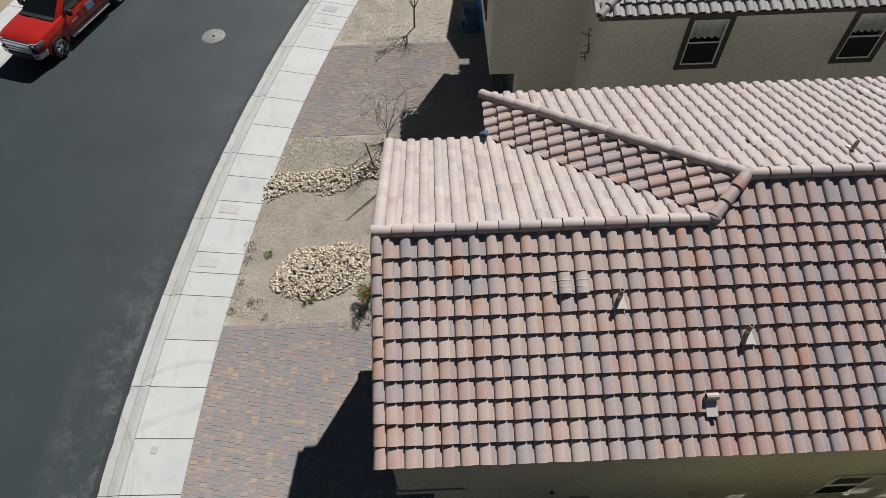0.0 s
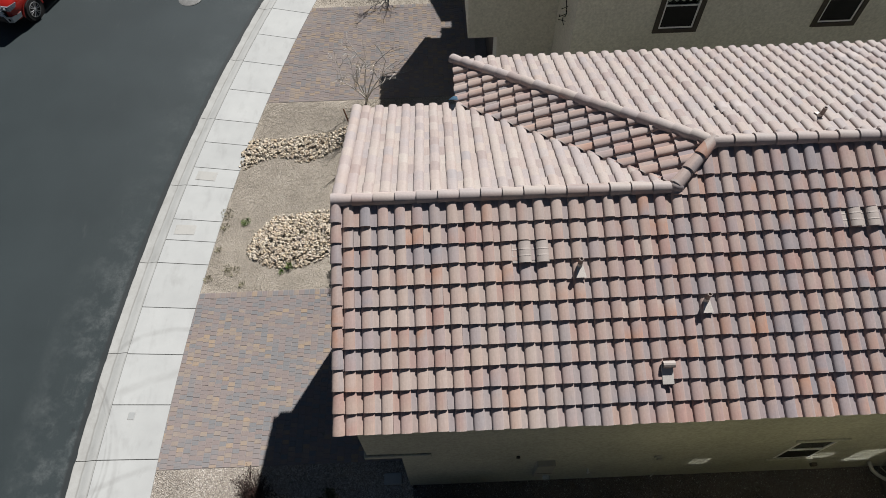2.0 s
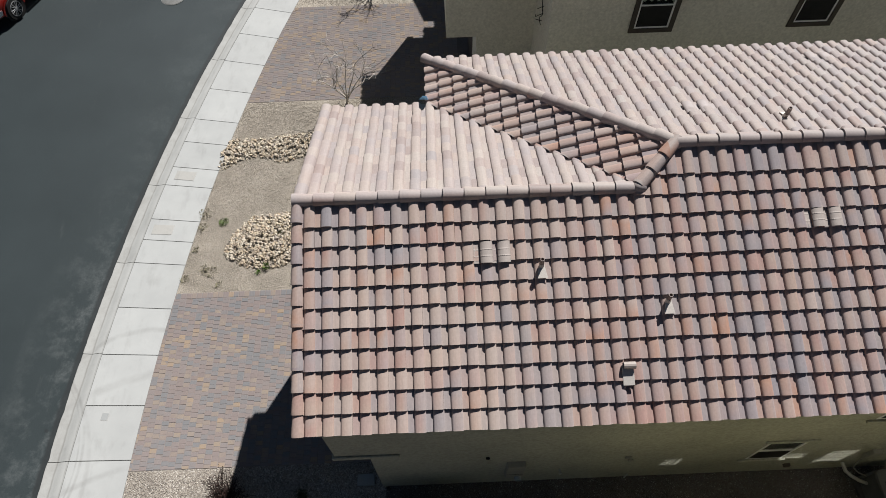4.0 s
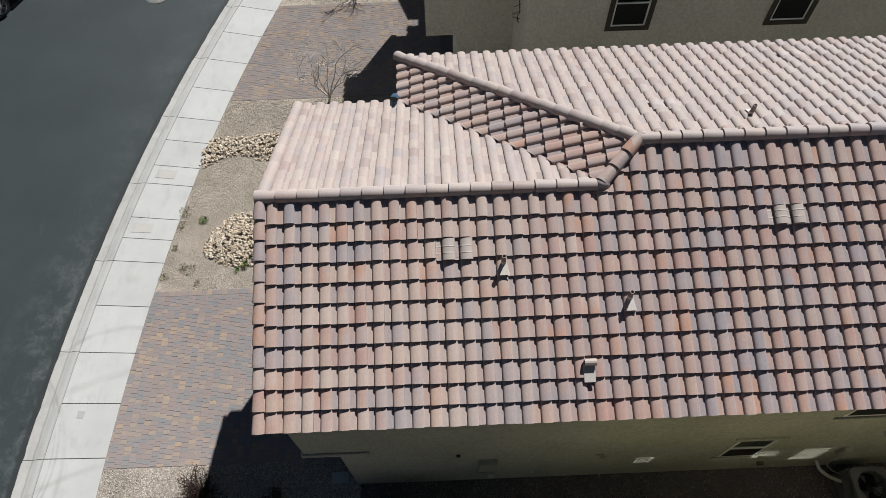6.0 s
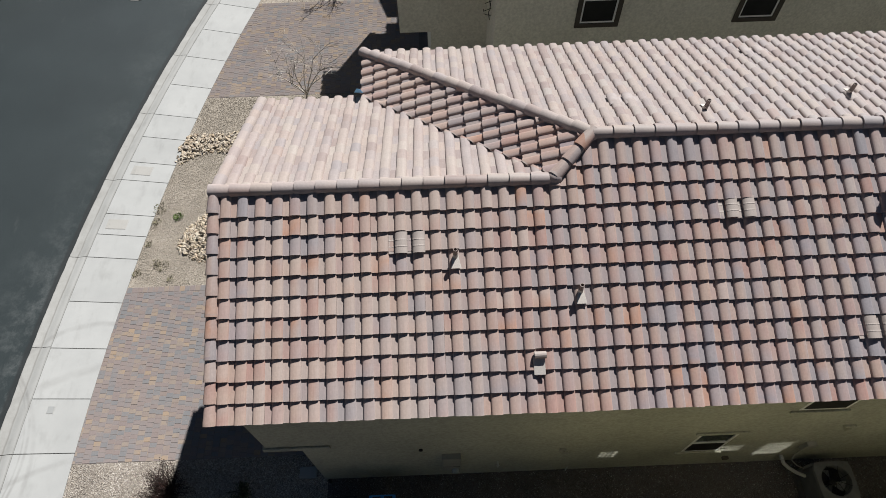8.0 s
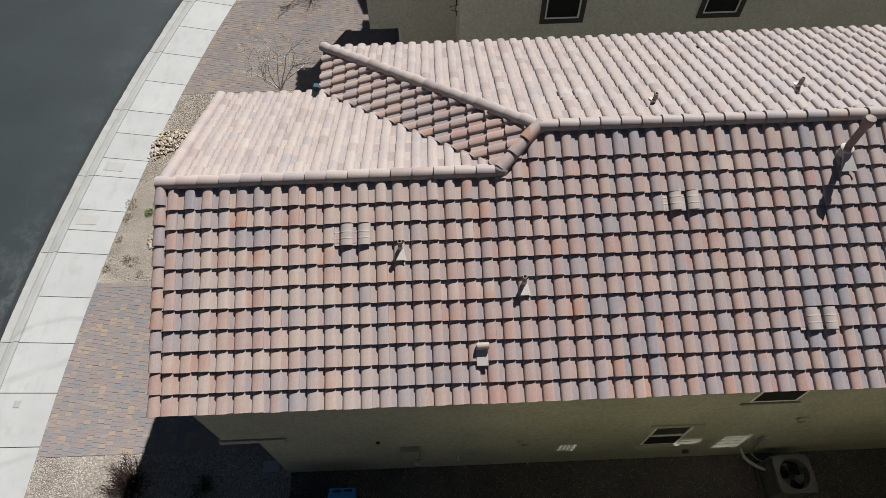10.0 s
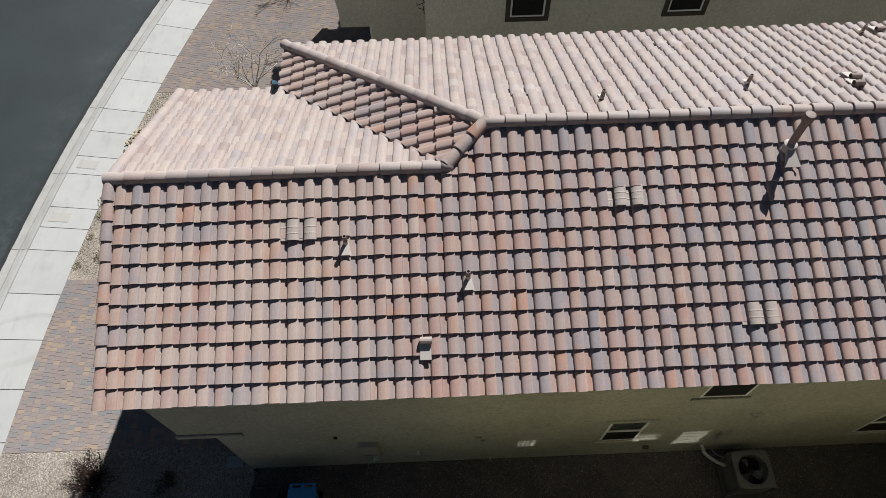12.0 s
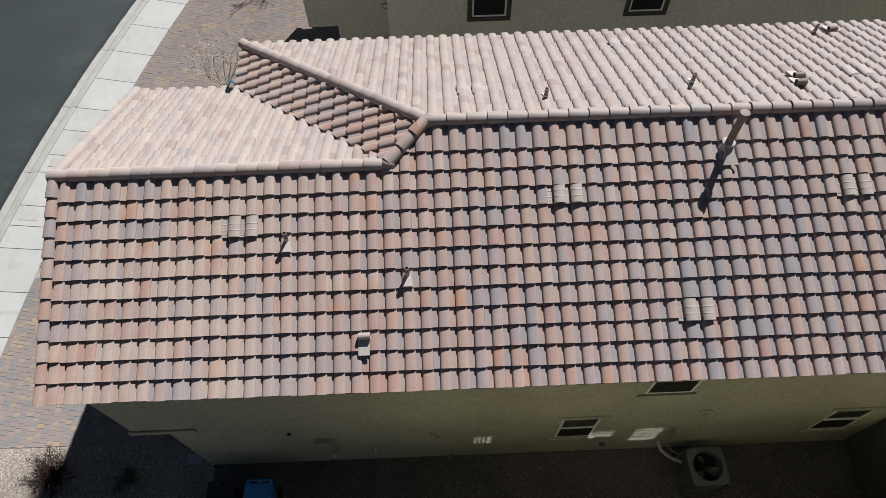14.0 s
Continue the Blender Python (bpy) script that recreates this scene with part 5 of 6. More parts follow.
g.box(2.6, 2.8, NL + 0.2, 21.7, -0.25, UNDER).box(NX + 0.2, 2.8, NL + 0.2, 21.5, UNDER, UNDER + 0.1)
part("wall", g, STUCCO_NEXT, nextdoor, weld=False)
part("wall", Geo().box(NX + 0.2, 22, 21.5, 21.7, UNDER + 0.1, 6.1).box(2.8, 22, 21.5, 21.7, -0.25, UNDER).box(21.8, 22, NY + 0.2, 27.5, -0.25, NEXT_EAVE - 0.05).box(4.1, 4.28, 25.5, 29.3, -0.25, 6.35).box(4.28, 9, 29.1, 29.3, -0.25, 6.35).box(4.28, 4.48, 21.7, 27.5, -0.25, NEXT_EAVE - 0.05).box(4.28, 22, 27.5, 27.7, -0.25, NEXT_EAVE - 0.05), STUCCO_NEXT, nextdoor, weld=False)
part("garage_door", Geo().box(2.55, 2.6, 15.95, 21.2, 0.0, 2.75), mottled("next_door_garage_paint", (0.10, 0.085, 0.075), (0.13, 0.11, 0.10), 2, 60, 0.6, 0.2), nextdoor, "dark brown garage door in deep shade")
part("door_jamb", Geo().box(2.5, 2.6, 15.82, 15.93, 0.0, 2.85), VINYL, nextdoor, "pale jamb of the garage door")
fw = part("window_trim", Geo().box(NX - 0.04, NX + 0.02, 17.05, 17.2, 3.85, 5.55).box(NX - 0.04, NX + 0.02, 18.6, 18.75, 3.85, 5.55).box(NX - 0.04, NX + 0.02, 17.2, 18.6, 5.4, 5.55).box(NX - 0.04, NX + 0.02, 17.2, 18.6, 3.85, 4.0), TRIM, nextdoor, "dark brown trim of a street window", weld=False)
part("pane", Geo().box(NX + 0.1, NX + 0.106, 17.2, 18.6, 4.0, 5.4), GLASS, fw, weld=False)
for x0, x1, z0, z1 in NW:
    window(nextdoor, x0, x1, z0, z1, NY - 0.01, TRIM, 0.12, curtain=True)
ND = 12.97
g = Geo()
ridge_y = 20.5
zr = NEXT_EAVE + (ridge_y - ND) * 0.42


def sheet(g, pts, t=0.10):
    low = [(a, b, c - t) for a, b, c in pts]
    g.face(pts), g.face(low[::-1])
    for i in range(len(pts)):
        j = (i + 1) % len(pts)
        g.face((low[i], low[j], pts[j], pts[i]))


hx = 3.98
sheet(g, [(hx, ND, NEXT_EAVE), (22.4, ND, NEXT_EAVE), (22.4, ridge_y, zr), (hx + ridge_y - ND, ridge_y, zr)])
sheet(g, [(22.4, 25.0, NEXT_EAVE), (hx, 25.0, NEXT_EAVE), (hx + ridge_y - ND, ridge_y, zr), (22.4, ridge_y, zr)])
sheet(g, [(hx, 25.0, NEXT_EAVE), (hx, ND, NEXT_EAVE), (hx + ridge_y - ND, ridge_y, zr)])
for ye in (25.13, 29.55):              # gable over the entry
    sheet(g, [(3.77, ye, 6.38), (9.0, ye, 6.38), (9.0, 27.34, 7.4), (3.77, 27.34, 7.4)][::1 if ye < 27 else -1])
WE, wy0, wy1, wx = 6.0, 15.15, 21.95, 1.42
wr = (wy0 + wy1) / 2
zw = WE + (wr - wy0) * 0.42
sheet(g, [(wx, wy1, WE), (wx, wy0, WE), (wx + wr - wy0, wr, zw)])
sheet(g, [(wx, wy0, WE), (7, wy0, WE), (7, wr, zw), (wx + wr - wy0, wr, zw)])
sheet(g, [(7, wy1, WE), (wx, wy1, WE), (wx + wr - wy0, wr, zw), (7, wr, zw)])
nroof = part("roof", g, TRIM, nextdoor, "dark brown fascia and deck under grey tiles", weld=False)
c2 = 1 / math.sqrt(1 + 0.42 ** 2)
for key, p, rows in (("a", Plane((hx + 0.02, ND - 0.03, NEXT_EAVE + 0.01), (1, 0, 0), (0, c2, 0.42 * c2), 18.4, 0, [(-1, 1, ND - hx - 0.05)]), 12),
                     ("b", Plane((hx - 0.03, 25.0, NEXT_EAVE + 0.01), (0, -1, 0), (c2, 0, 0.42 * c2), 12.0, 0, [(1, -1, hx - ND - 0.05), (1, 1, hx + 25.0)]), 12),
                     ("c", Plane((wx - 0.03, wy1, WE + 0.01), (0, -1, 0), (c2, 0, 0.42 * c2), 6.8, 0, [(1, -1, wx - wy0), (1, 1, wx + wy1)]), 9)):
    g = Geo()
    for r in range(rows):
        for c in range(int(p.width / PITCH_W)):
            m = p.m(c * PITCH_W, r * COURSE + random.uniform(-0.005, 0.005), 0.03)
            mid = m @ Vector((0.14, 0.15, 0))
            if all(a * mid.x + b * mid.y <= k for a, b, k in p.cuts):
                tile_shape(g, m)
    tagged(part("roof_tiles", g, GREY_TILES, nroof, "grey concrete roof tiles", weld=False, smooth=True), kind="stuff")
a, b = Vector((hx - 0.02, ND - 0.02, NEXT_EAVE)), Vector((hx + ridge_y - ND, ridge_y, zr))
d = (b - a).normalized()
sx = d.cross(Vector((0, 0, 1))).normalized()
up = sx.cross(d)
grey_cap = cap_shape().mesh("hip_tile", tile_material("grey_cap", False, True), True)
for i in range(28):
    q = a + d * (0.352 * i) + up * 0.06
    part("hip_tile", grey_cap, None, nroof, m=Matrix(((sx.x, d.x, up.x, q.x), (sx.y, d.y, up.y, q.y), (sx.z, d.z, up.z, q.z), (0, 0, 0, 1))))

# wrought-iron scrolls on the corner wall
IRON = mottled("black_iron", (0.015, 0.014, 0.013), (0.03, 0.025, 0.022), 8, 60, 0.55, 0.2, 0.002, 0.5)
iron = Geo()
for y0, z0, flip in ((14.35, 5.08, 1), (14.35, 4.60, -1)):
    pts = []
    for i in range(25):
        t = i / 24 * 2 * math.pi
        pts.append(Vector((4.24 - 0.03 * math.sin(t / 2), y0 + 0.16 * math.sin(t) * flip, z0 + 0.27 * math.cos(t / 2))))
    for u, v in zip(pts, pts[1:]):
        iron.tube(u, v, 0.011, n=6)
    iron.tube((4.27, y0, z0 + 0.1), (4.05, y0 + 0.12 * flip, z0 + 0.1), 0.009, n=6).tube((4.05, y0 + 0.12 * flip, z0 + 0.1), (4.05, y0 + 0.12 * flip, z0 + 0.17), 0.009, n=6)
    iron.tube((4.27, y0, z0 - 0.15), (4.08, y0 - 0.1 * flip, z0 - 0.15), 0.009, n=6)
part("iron_ornament", iron, IRON, nextdoor, "black wrought-iron scroll ornament", weld=False)


# ---- rock piles ----
def rock_mesh(seed):
    """An angular stone: the hull of a few points on a flattened ball."""
    rnd = random.Random(seed)
    bm = bmesh.new()
    for _ in range(11):
        v = Vector((rnd.gauss(0, 1), rnd.gauss(0, 1), rnd.gauss(0, 1))).normalized()
        bm.verts.new((v.x * rnd.uniform(0.85, 1.1), v.y * rnd.uniform(0.6, 0.85), v.z * rnd.uniform(0.5, 0.7)))
    bmesh.ops.convex_hull(bm, input=bm.verts)
    bmesh.ops.delete(bm, geom=[v for v in bm.verts if not v.link_faces], context="VERTS")
    me = bpy.data.meshes.new("rock")
    bm.to_mesh(me)
    bm.free()
    me.materials.append(ROCK)
    return me


ROCK_REST = stone_material("landscape_rock_joined", [(0.0, (0.60, 0.49, 0.34)), (0.2, (0.76, 0.655, 0.51)), (0.4, (0.54, 0.44, 0.33)), (0.6, (0.86, 0.77, 0.63)), (0.75, (0.66, 0.51, 0.36)), (0.87, (0.46, 0.40, 0.35)), (1.0, (0.80, 0.70, 0.56))])
ROCKS = [rock_mesh(i) for i in range(9)]


def rock_pile(label, centre, inside, height, n, box):
    pile = thing("rock_pile", label, "rock pile", centre)
    placed, rest_ = 0, Geo()
    while placed < n:
        x, y = random.uniform(box[0], box[1]), random.uniform(box[2], box[3])
        k = inside(x, y)
        if k <= 0:
            continue
        s = random.uniform(0.034, 0.068) * (1.0 if random.random() < 0.85 else 1.35)
        z = 0.008 + height * min(1, k * 1.6) * random.uniform(0.85, 1.0)
        m = pose(x, y, z, random.uniform(-35, 35), random.uniform(-35, 35), random.uniform(0, 360)) @ Matrix.Diagonal((s, s * random.uniform(0.8, 1.2), s * random.uniform(0.6, 0.95), 1))
        if placed < 300:
            part("rock", ROCKS[placed % 9], None, pile, m=m)
        else:
            me = ROCKS[placed % 9]
            k0 = len(rest_.v)
            rest_.v += [tuple(m @ v.co) for v in me.vertices]
            for f_ in me.polygons:
                rest_.f.append(tuple(k0 + i for i in f_.vertices))
                rest_.uv += [(0.0, 0.0)] * len(f_.vertices)
        placed += 1
    tagged(part("rubble", rest_, ROCK_REST, pile, weld=False), kind="stuff")


rock_pile("mound of angular tan and cream landscape rocks on gravel", (-3.7, 10.4, 0),
          lambda x, y: 1 - ((x + 3.65) / 1.55) ** 2 - ((y - 10.50 - 0.12 * (x + 3.7)) / 1.0) ** 2 + 0.26 * noise.noise(Vector((x * 1.7, y * 1.7, 0))), 0.11, 1450, (-5.4, -1.9, 9.2, 11.7))
rock_pile("low winding band of angular tan rocks on gravel", (-3.9, 14.2, 0),
          lambda x, y: 1 - ((y - 14.13 - 0.18 * (x + 4.0) - 0.14 * math.sin(x * 2.2)) / (0.50 + 0.1 * math.sin(x * 3))) ** 2 - (0.6 if x < -5.7 or x > -1.6 else 0) + 0.2 * noise.noise(Vector((x * 1.7, y * 1.7, 5))), 0.05, 1050, (-5.85, -1.5, 13.1, 15.3))

# ---- plants ----
BARK = mottled("grey_bark", (0.30, 0.25, 0.20), (0.38, 0.33, 0.27), 6, 60, 0.9, 0.5, 0.005)
DARK_BARK = mottled("dark_bark", (0.05, 0.038, 0.032), (0.075, 0.055, 0.045), 6, 60, 0.9, 0.4, 0.005)
TWIG = mottled("pale_twig", (0.68, 0.62, 0.55), (0.85, 0.78, 0.70), 6, 60, 0.9, 0.3, 0.003)
LEAF = mottled("weed_leaf", (0.17, 0.31, 0.05), (0.25, 0.40, 0.08), 9, 60, 0.7, 0.2, 0.002)
DRY = mottled("dry_weed", (0.30, 0.29, 0.15), (0.42, 0.38, 0.22), 9, 60, 0.8, 0.2, 0.002)
RED_LEAF = mottled("red_brown_leaf", (0.035, 0.016, 0.014), (0.07, 0.03, 0.024), 9, 60, 0.65, 0.2, 0.002)
DARK_LEAF = mottled("dark_green_leaf", (0.11, 0.13, 0.07), (0.15, 0.17, 0.10), 9, 60, 0.65, 0.2, 0.002)
FLOWER = mottled("red_flower", (0.75, 0.05, 0.04), (0.85, 0.10, 0.07), 9, 60, 0.6, 0.1, 0.002)


def grow(g, tips, rnd, p, d, length, r, depth, spread=0.55, droop=0.0):
    """A limb that bends and forks down to twigs."""
    n = 3
    for i in range(n):
        d = (d + Vector((rnd.gauss(0, 0.13), rnd.gauss(0, 0.13), rnd.gauss(0, 0.08) - droop))).normalized()
        q = p + d * length / n
        g.tube(p, q, r * (1 - 0.25 * i / n), r * (1 - 0.25 * (i + 1) / n), 6 if depth > 2 else 4, False)
        p = q
        if depth > 0 and i > 0 and rnd.random() < 0.5:
            s = (d + Vector((rnd.gauss(0, spread), rnd.gauss(0, spread), rnd.gauss(0.1, 0.25)))).normalized()
            grow(g, tips, rnd, p, s, length * rnd.uniform(0.4, 0.65), r * 0.5, depth - 1, spread, droop)
    if depth > 0:
        for _ in range(2 if rnd.random() < 0.75 else 3):
            s = (d + Vector((rnd.gauss(0, spread), rnd.gauss(0, spread), rnd.gauss(0.08, 0.25)))).normalized()
            grow(g, tips, rnd, p, s, length * rnd.uniform(0.6, 0.85), r * 0.66, depth - 1, spread, droop)
    else:
        tips.append(p)


def leaves(g, rnd, p, n, spread, size):
    for _ in range(n):
        c = p + Vector((rnd.gauss(0, spread), rnd.gauss(0, spread), rnd.gauss(0, spread * 0.8)))
        q = Euler((rnd.uniform(0, 6), rnd.uniform(0, 6), rnd.uniform(0, 6))).to_quaternion()
        s = size * rnd.uniform(0.6, 1.3)
        g.face([c + q @ Vector(v) for v in ((0, 0, 0), (s * 0.35, s * 0.5, s * 0.06), (0, s, 0), (-s * 0.35, s * 0.5, s * 0.06))])


def bare_tree(seed, at, label, height, r, stems, depth, twig, bark, spread=0.5, lean=(0, 0), first=0.22):
    rnd = random.Random(seed)
    tree = thing("tree", label, "tree", at)
    g, t, tips = Geo(), Geo(), []
    base = Vector(at) - Vector((0, 0, 0.08))
    fork = base + Vector((lean[0], lean[1], height * first))
    g.tube(base, fork, r, r * 0.85, 8, False)
    for i in range(stems):
        a = 2 * math.pi * (i + rnd.random() * 0.5) / stems
        d = Vector((math.cos(a) * 0.55, math.sin(a) * 0.55, 1)).normalized()
        g.tube(fork, fork + d * height * 0.18, r * 0.62, r * 0.5, 6, False)
        grow(t, tips, rnd, fork + d * height * 0.18, d, height * 0.26, r * 0.42, depth, spread)
    part("trunk", g, bark, tree, "bare dark trunk" if bark is DARK_BARK else "bare pale trunk", smooth=True, weld=False)
    part("crown", t, twig, tree, "leafless pale twigs", smooth=True, weld=False)


bare_tree(4, (-1.82, 16.0, 0), "small leafless tree with pale twigs beside the paved driveway", 2.8, 0.045, 8, 3, TWIG, TWIG, 0.62, (0.06, 0.0), 0.1)
bare_tree(9, (-0.79, 22.26, 0), "slim leafless young tree standing in gravel", 1.75, 0.036, 6, 4, BARK, DARK_BARK, 0.34, (0.04, 0.1), 0.5)
bare_tree(15, (-2.0, 12.15, 0), "low leafless dark shrub beside the house", 0.55, 0.018, 5, 2, DARK_BARK, DARK_BARK, 0.7)

limb = Geo()
for a, b, ra, rb in (((-1.95, 13.55, 0.03), (-2.39, 13.06, 0.05), 0.020, 0.018), ((-2.39, 13.06, 0.05), (-3.045, 12.36, 0.04), 0.018, 0.010), ((-2.66, 12.78, 0.05), (-2.78, 12.80, 0.12), 0.012, 0.008)):
    limb.tube(a, b, ra, rb, 7)
single("branch", limb, DARK_BARK, "dark bare forked branch lying on the gravel", "branch", smooth=True, weld=False)

stake = Geo()
stake.tube((-2.1, 14.35, -0.1), (-2.42, 14.95, 0.85), 0.026, 0.024, 8)
single("stake", stake, mottled("rust", (0.20, 0.09, 0.045), (0.27, 0.13, 0.065), 9, 60, 0.85, 0.4), "leaning rusty metal stake in the rocks", "stake", smooth=True, weld=False)


def bush(seed, at, label, height, radius, stems, leaf, n_leaf, size, bark, tip=None):
    rnd = random.Random(seed)
    b = thing("bush", label, "bush", at)
    g, f, tips = Geo(), Geo(), []
    base = Vector(at) - Vector((0, 0, 0.05))
    for i in range(stems):
        a, k = 2 * math.pi * rnd.random(), rnd.uniform(0.2, 1.0)
        d = Vector((math.cos(a) * k * radius, math.sin(a) * k * radius, height * rnd.uniform(0.6, 1.0)))
        grow(g, tips, rnd, base, d.normalized(), d.length * 0.62, 0.011, 2, 0.45)
    for p in tips:
        leaves(f, rnd, p, n_leaf, 0.032, size)
    part("branch", g, bark, b, "thin dark stems", weld=False)
    part("foliage", f, leaf, b, "", weld=False)
    if tip:
        k = Geo()
        for p in tips[::3]:
            leaves(k, rnd, p + Vector((0, 0, 0.04)), 4, 0.025, 0.05)
        part("flowers", k, FLOWER, b, "red flowers", weld=False)


bush(21, (-4.05, 3.0, 0), "sparse red-brown shrub on pale gravel", 0.72, 0.36, 70, RED_LEAF, 5, 0.032, DARK_BARK)
bush(22, (-2.35, 2.95, 0), "small dark green bush in the house's shade", 0.26, 0.26, 12, DARK_LEAF, 6, 0.05, DARK_BARK)
bush(23, (-2.22, 9.35, 0), "green bush with a few red flowers beside the house", 0.55, 0.26, 14, LEAF, 9, 0.045, DARK_BARK, True)


def weed(seed, at, r, material, label):
    rnd = random.Random(seed)
    g = Geo()
    for _ in range(int((200 if material is LEAF else 90) * r / 0.15)):
        a, k = rnd.uniform(0, 2 * math.pi), rnd.random() ** 0.7
        h = rnd.uniform(0.03, 0.09)
        p = Vector(at) + Vector((math.cos(a) * k * r, math.sin(a) * k * r, -0.02))
        q = p + Vector((math.cos(a) * 0.4 * h + rnd.gauss(0, 0.02), math.sin(a) * 0.4 * h + rnd.gauss(0, 0.02), h))
        s = Vector((-math.sin(a), math.cos(a), 0)) * 0.008
        mid = (p + q) / 2 + Vector((0, 0, 0.015))
        g.face((p, mid - s, q, mid + s))
    single("weed", g, material, label, "weed", "weeds in the gravel", weld=False)


for i, (x, y, r, mt) in enumerate(((-5.37, 11.17, 0.14, LEAF), (-5.5, 9.42, 0.17, DRY), (-5.72, 9.5, 0.14, DRY), (-3.88, 9.5, 0.10, LEAF), (-3.5, 10.6, 0.13, DRY), (-5.98, 11.5, 0.2, DRY),
                                   (-6.0, 11.0, 0.13, DRY), (-6.2, 9.2, 0.12, DRY), (-6.05, 10.2, 0.09, DRY), (-5.2, 8.98, 0.1, DRY), (-4.1, 9.35, 0.06, LEAF))):
    weed(40 + i, (x, y, 0.0 if i not in (3, 4) else 0.06), r, mt, "small green weed tuft in the gravel" if mt is LEAF else "straggly dry weed tuft in the gravel")


# ---- lids in the ground ----
LID = concrete_material("lid_concrete", (0.55, 0.535, 0.495), (0.60, 0.585, 0.55), 0.3)
LID_GREY = concrete_material("lid_grey", (0.42, 0.43, 0.42), (0.48, 0.49, 0.48), 0.3)


def lid(x, y, w, h, turn, material, label):
    t = thing("utility_cover", label, "utility cover", (x, y, 0), "utility covers in the sidewalk")
    m = pose(x, y, 0, 0, 0, turn)
    part("rim", Geo().box(-w / 2 - 0.012, w / 2 + 0.012, -h / 2 - 0.012, h / 2 + 0.012, -0.03, 0.003, m), GUTTER, t, "dark gap round the lid")
    part("cover", Geo().slab(-w / 2, w / 2, -h / 2, h / 2, -0.02, 0.009, 0.006, m), material, t)
    if w > 0.3:
        part("grip", Geo().box(-w / 2 + 0.06, -w / 2 + 0.1, -0.02, 0.02, 0.0, 0.011, m).box(w / 2 - 0.1, w / 2 - 0.06, -0.02, 0.02, 0.0, 0.0105, m), GUTTER, t, weld=False)


lid(-6.89, 13.05, 0.64, 0.34, -9, LID, "tan concrete utility lid set in the sidewalk")
lid(-7.21, 10.98, 0.62, 0.34, -5, LID, "tan concrete utility lid set in a short sidewalk panel")
lid(-4.34, 23.72, 0.60, 0.36, -16, LID_GREY, "grey utility lid set in the sidewalk")
lid(-4.47, 22.92, 0.72, 0.42, -16, LID, "tan concrete utility lid set in the sidewalk")
lid(-7.57, 5.23, 0.17, 0.19, -3, LID_GREY, "small stained square lid in the sidewalk")
mh = thing("manhole_cover", "round grey cast-iron manhole cover in the asphalt", "manhole", (-9.0, 22.16, -0.05))
zm = -0.056 + 0.10 * math.sin(math.pi * 2.2 / ROAD_W)
CAST = mottled("cast_iron", (0.26, 0.257, 0.247), (0.34, 0.335, 0.32), 5, 40, 0.7, 0.5, 0.004, 0.3)
part("collar", Geo().disc_stack([(0.475, zm - 0.1), (0.475, zm + 0.006), (0.452, zm + 0.008)], 40, (-9.0, 22.16, 0)), CAST, mh, smooth=True)
part("cover", Geo().disc_stack([(0.45, zm - 0.05), (0.45, zm + 0.014), (0.44, zm + 0.018)], 40, (-9.0, 22.16, 0)), CAST, mh, smooth=True)
for q in (0.36,):
    ring = Geo()
    for i in range(40):
        ta, tb = (2 * math.pi * j / 40 for j in (i, i + 1))
        ring.face([(-9.0 + r * math.cos(t), 22.16 + r * math.sin(t), zm + 0.021) for r, t in ((q, ta), (q + 0.012, ta), (q + 0.012, tb), (q, tb))])
    part("raised_ring", ring, CAST, mh)
part("badge", Geo().disc_stack([(0.06, zm + 0.018), (0.055, zm + 0.026)], 20, (-9.0, 22.16, 0)), DARK, mh)

single("utility_box", Geo().slab(-1.0, -0.57, 3.26, 3.54, -0.1, 0.03, 0.02), LID_GREY, "grey utility box lid on gravel at the house corner", "utility box")


# ---- wheeled bins ----
def bin_shape(parent, m, body_mat, lid_mat):
    g = Geo()
    lo, hi = [(-0.22, -0.25), (0.22, -0.25), (0.22, 0.25), (-0.22, 0.25)], [(-0.29, -0.36), (0.29, -0.36), (0.29, 0.33), (-0.29, 0.33)]
    rings = [[m @ Vector((*p, z)) for p in q] for q, z in ((lo, 0.04), (hi, 0.96))]
    for i in range(4):
        j = (i + 1) % 4
        g.face((rings[0][i], rings[0][j], rings[1][j], rings[1][i]))
    g.face(rings[0][::-1])
    g.slab(-0.31, 0.31, -0.38, 0.35, 0.93, 0.965, 0.008, m)
    part("body", g, body_mat, parent, weld=False)
    t = Geo()
    n = 8
    for i in range(n):
        ya, yb = (-0.40 + 0.72 * q / n for q in (i, i + 1))
        za, zb = (0.972 + 0.055 * math.sin(math.pi * q / n) for q in (i, i + 1))
        t.face([m @ Vector(v) for v in ((-0.315, ya, za), (0.315, ya, za), (0.315, yb, zb), (-0.315, yb, zb))])
        for sx_ in (-0.315, 0.315):
            t.face([m @ Vector(v) for v in ((sx_, ya, 0.966), (sx_, yb, 0.966), (sx_, yb, zb), (sx_, ya, za))])
    part("lid", t, lid_mat, parent, smooth=True)
    h = Geo().tube(m @ Vector((-0.24, 0.42, 0.98)), m @ Vector((0.24, 0.42, 0.98)), 0.016)
    for x in (-0.26, 0.0, 0.26):
        h.box(x - 0.035, x + 0.035, 0.32, 0.43, 0.955, 0.985, m)
    part("handle", h, lid_mat, parent, weld=False)
    for x in (-0.27, 0.27):
        part("wheel", Geo().tube(m @ Vector((x - 0.03, 0.28, 0.1)), m @ Vector((x + 0.03, 0.28, 0.1)), 0.13, n=18), BLACK, parent, "black wheel", smooth=True)


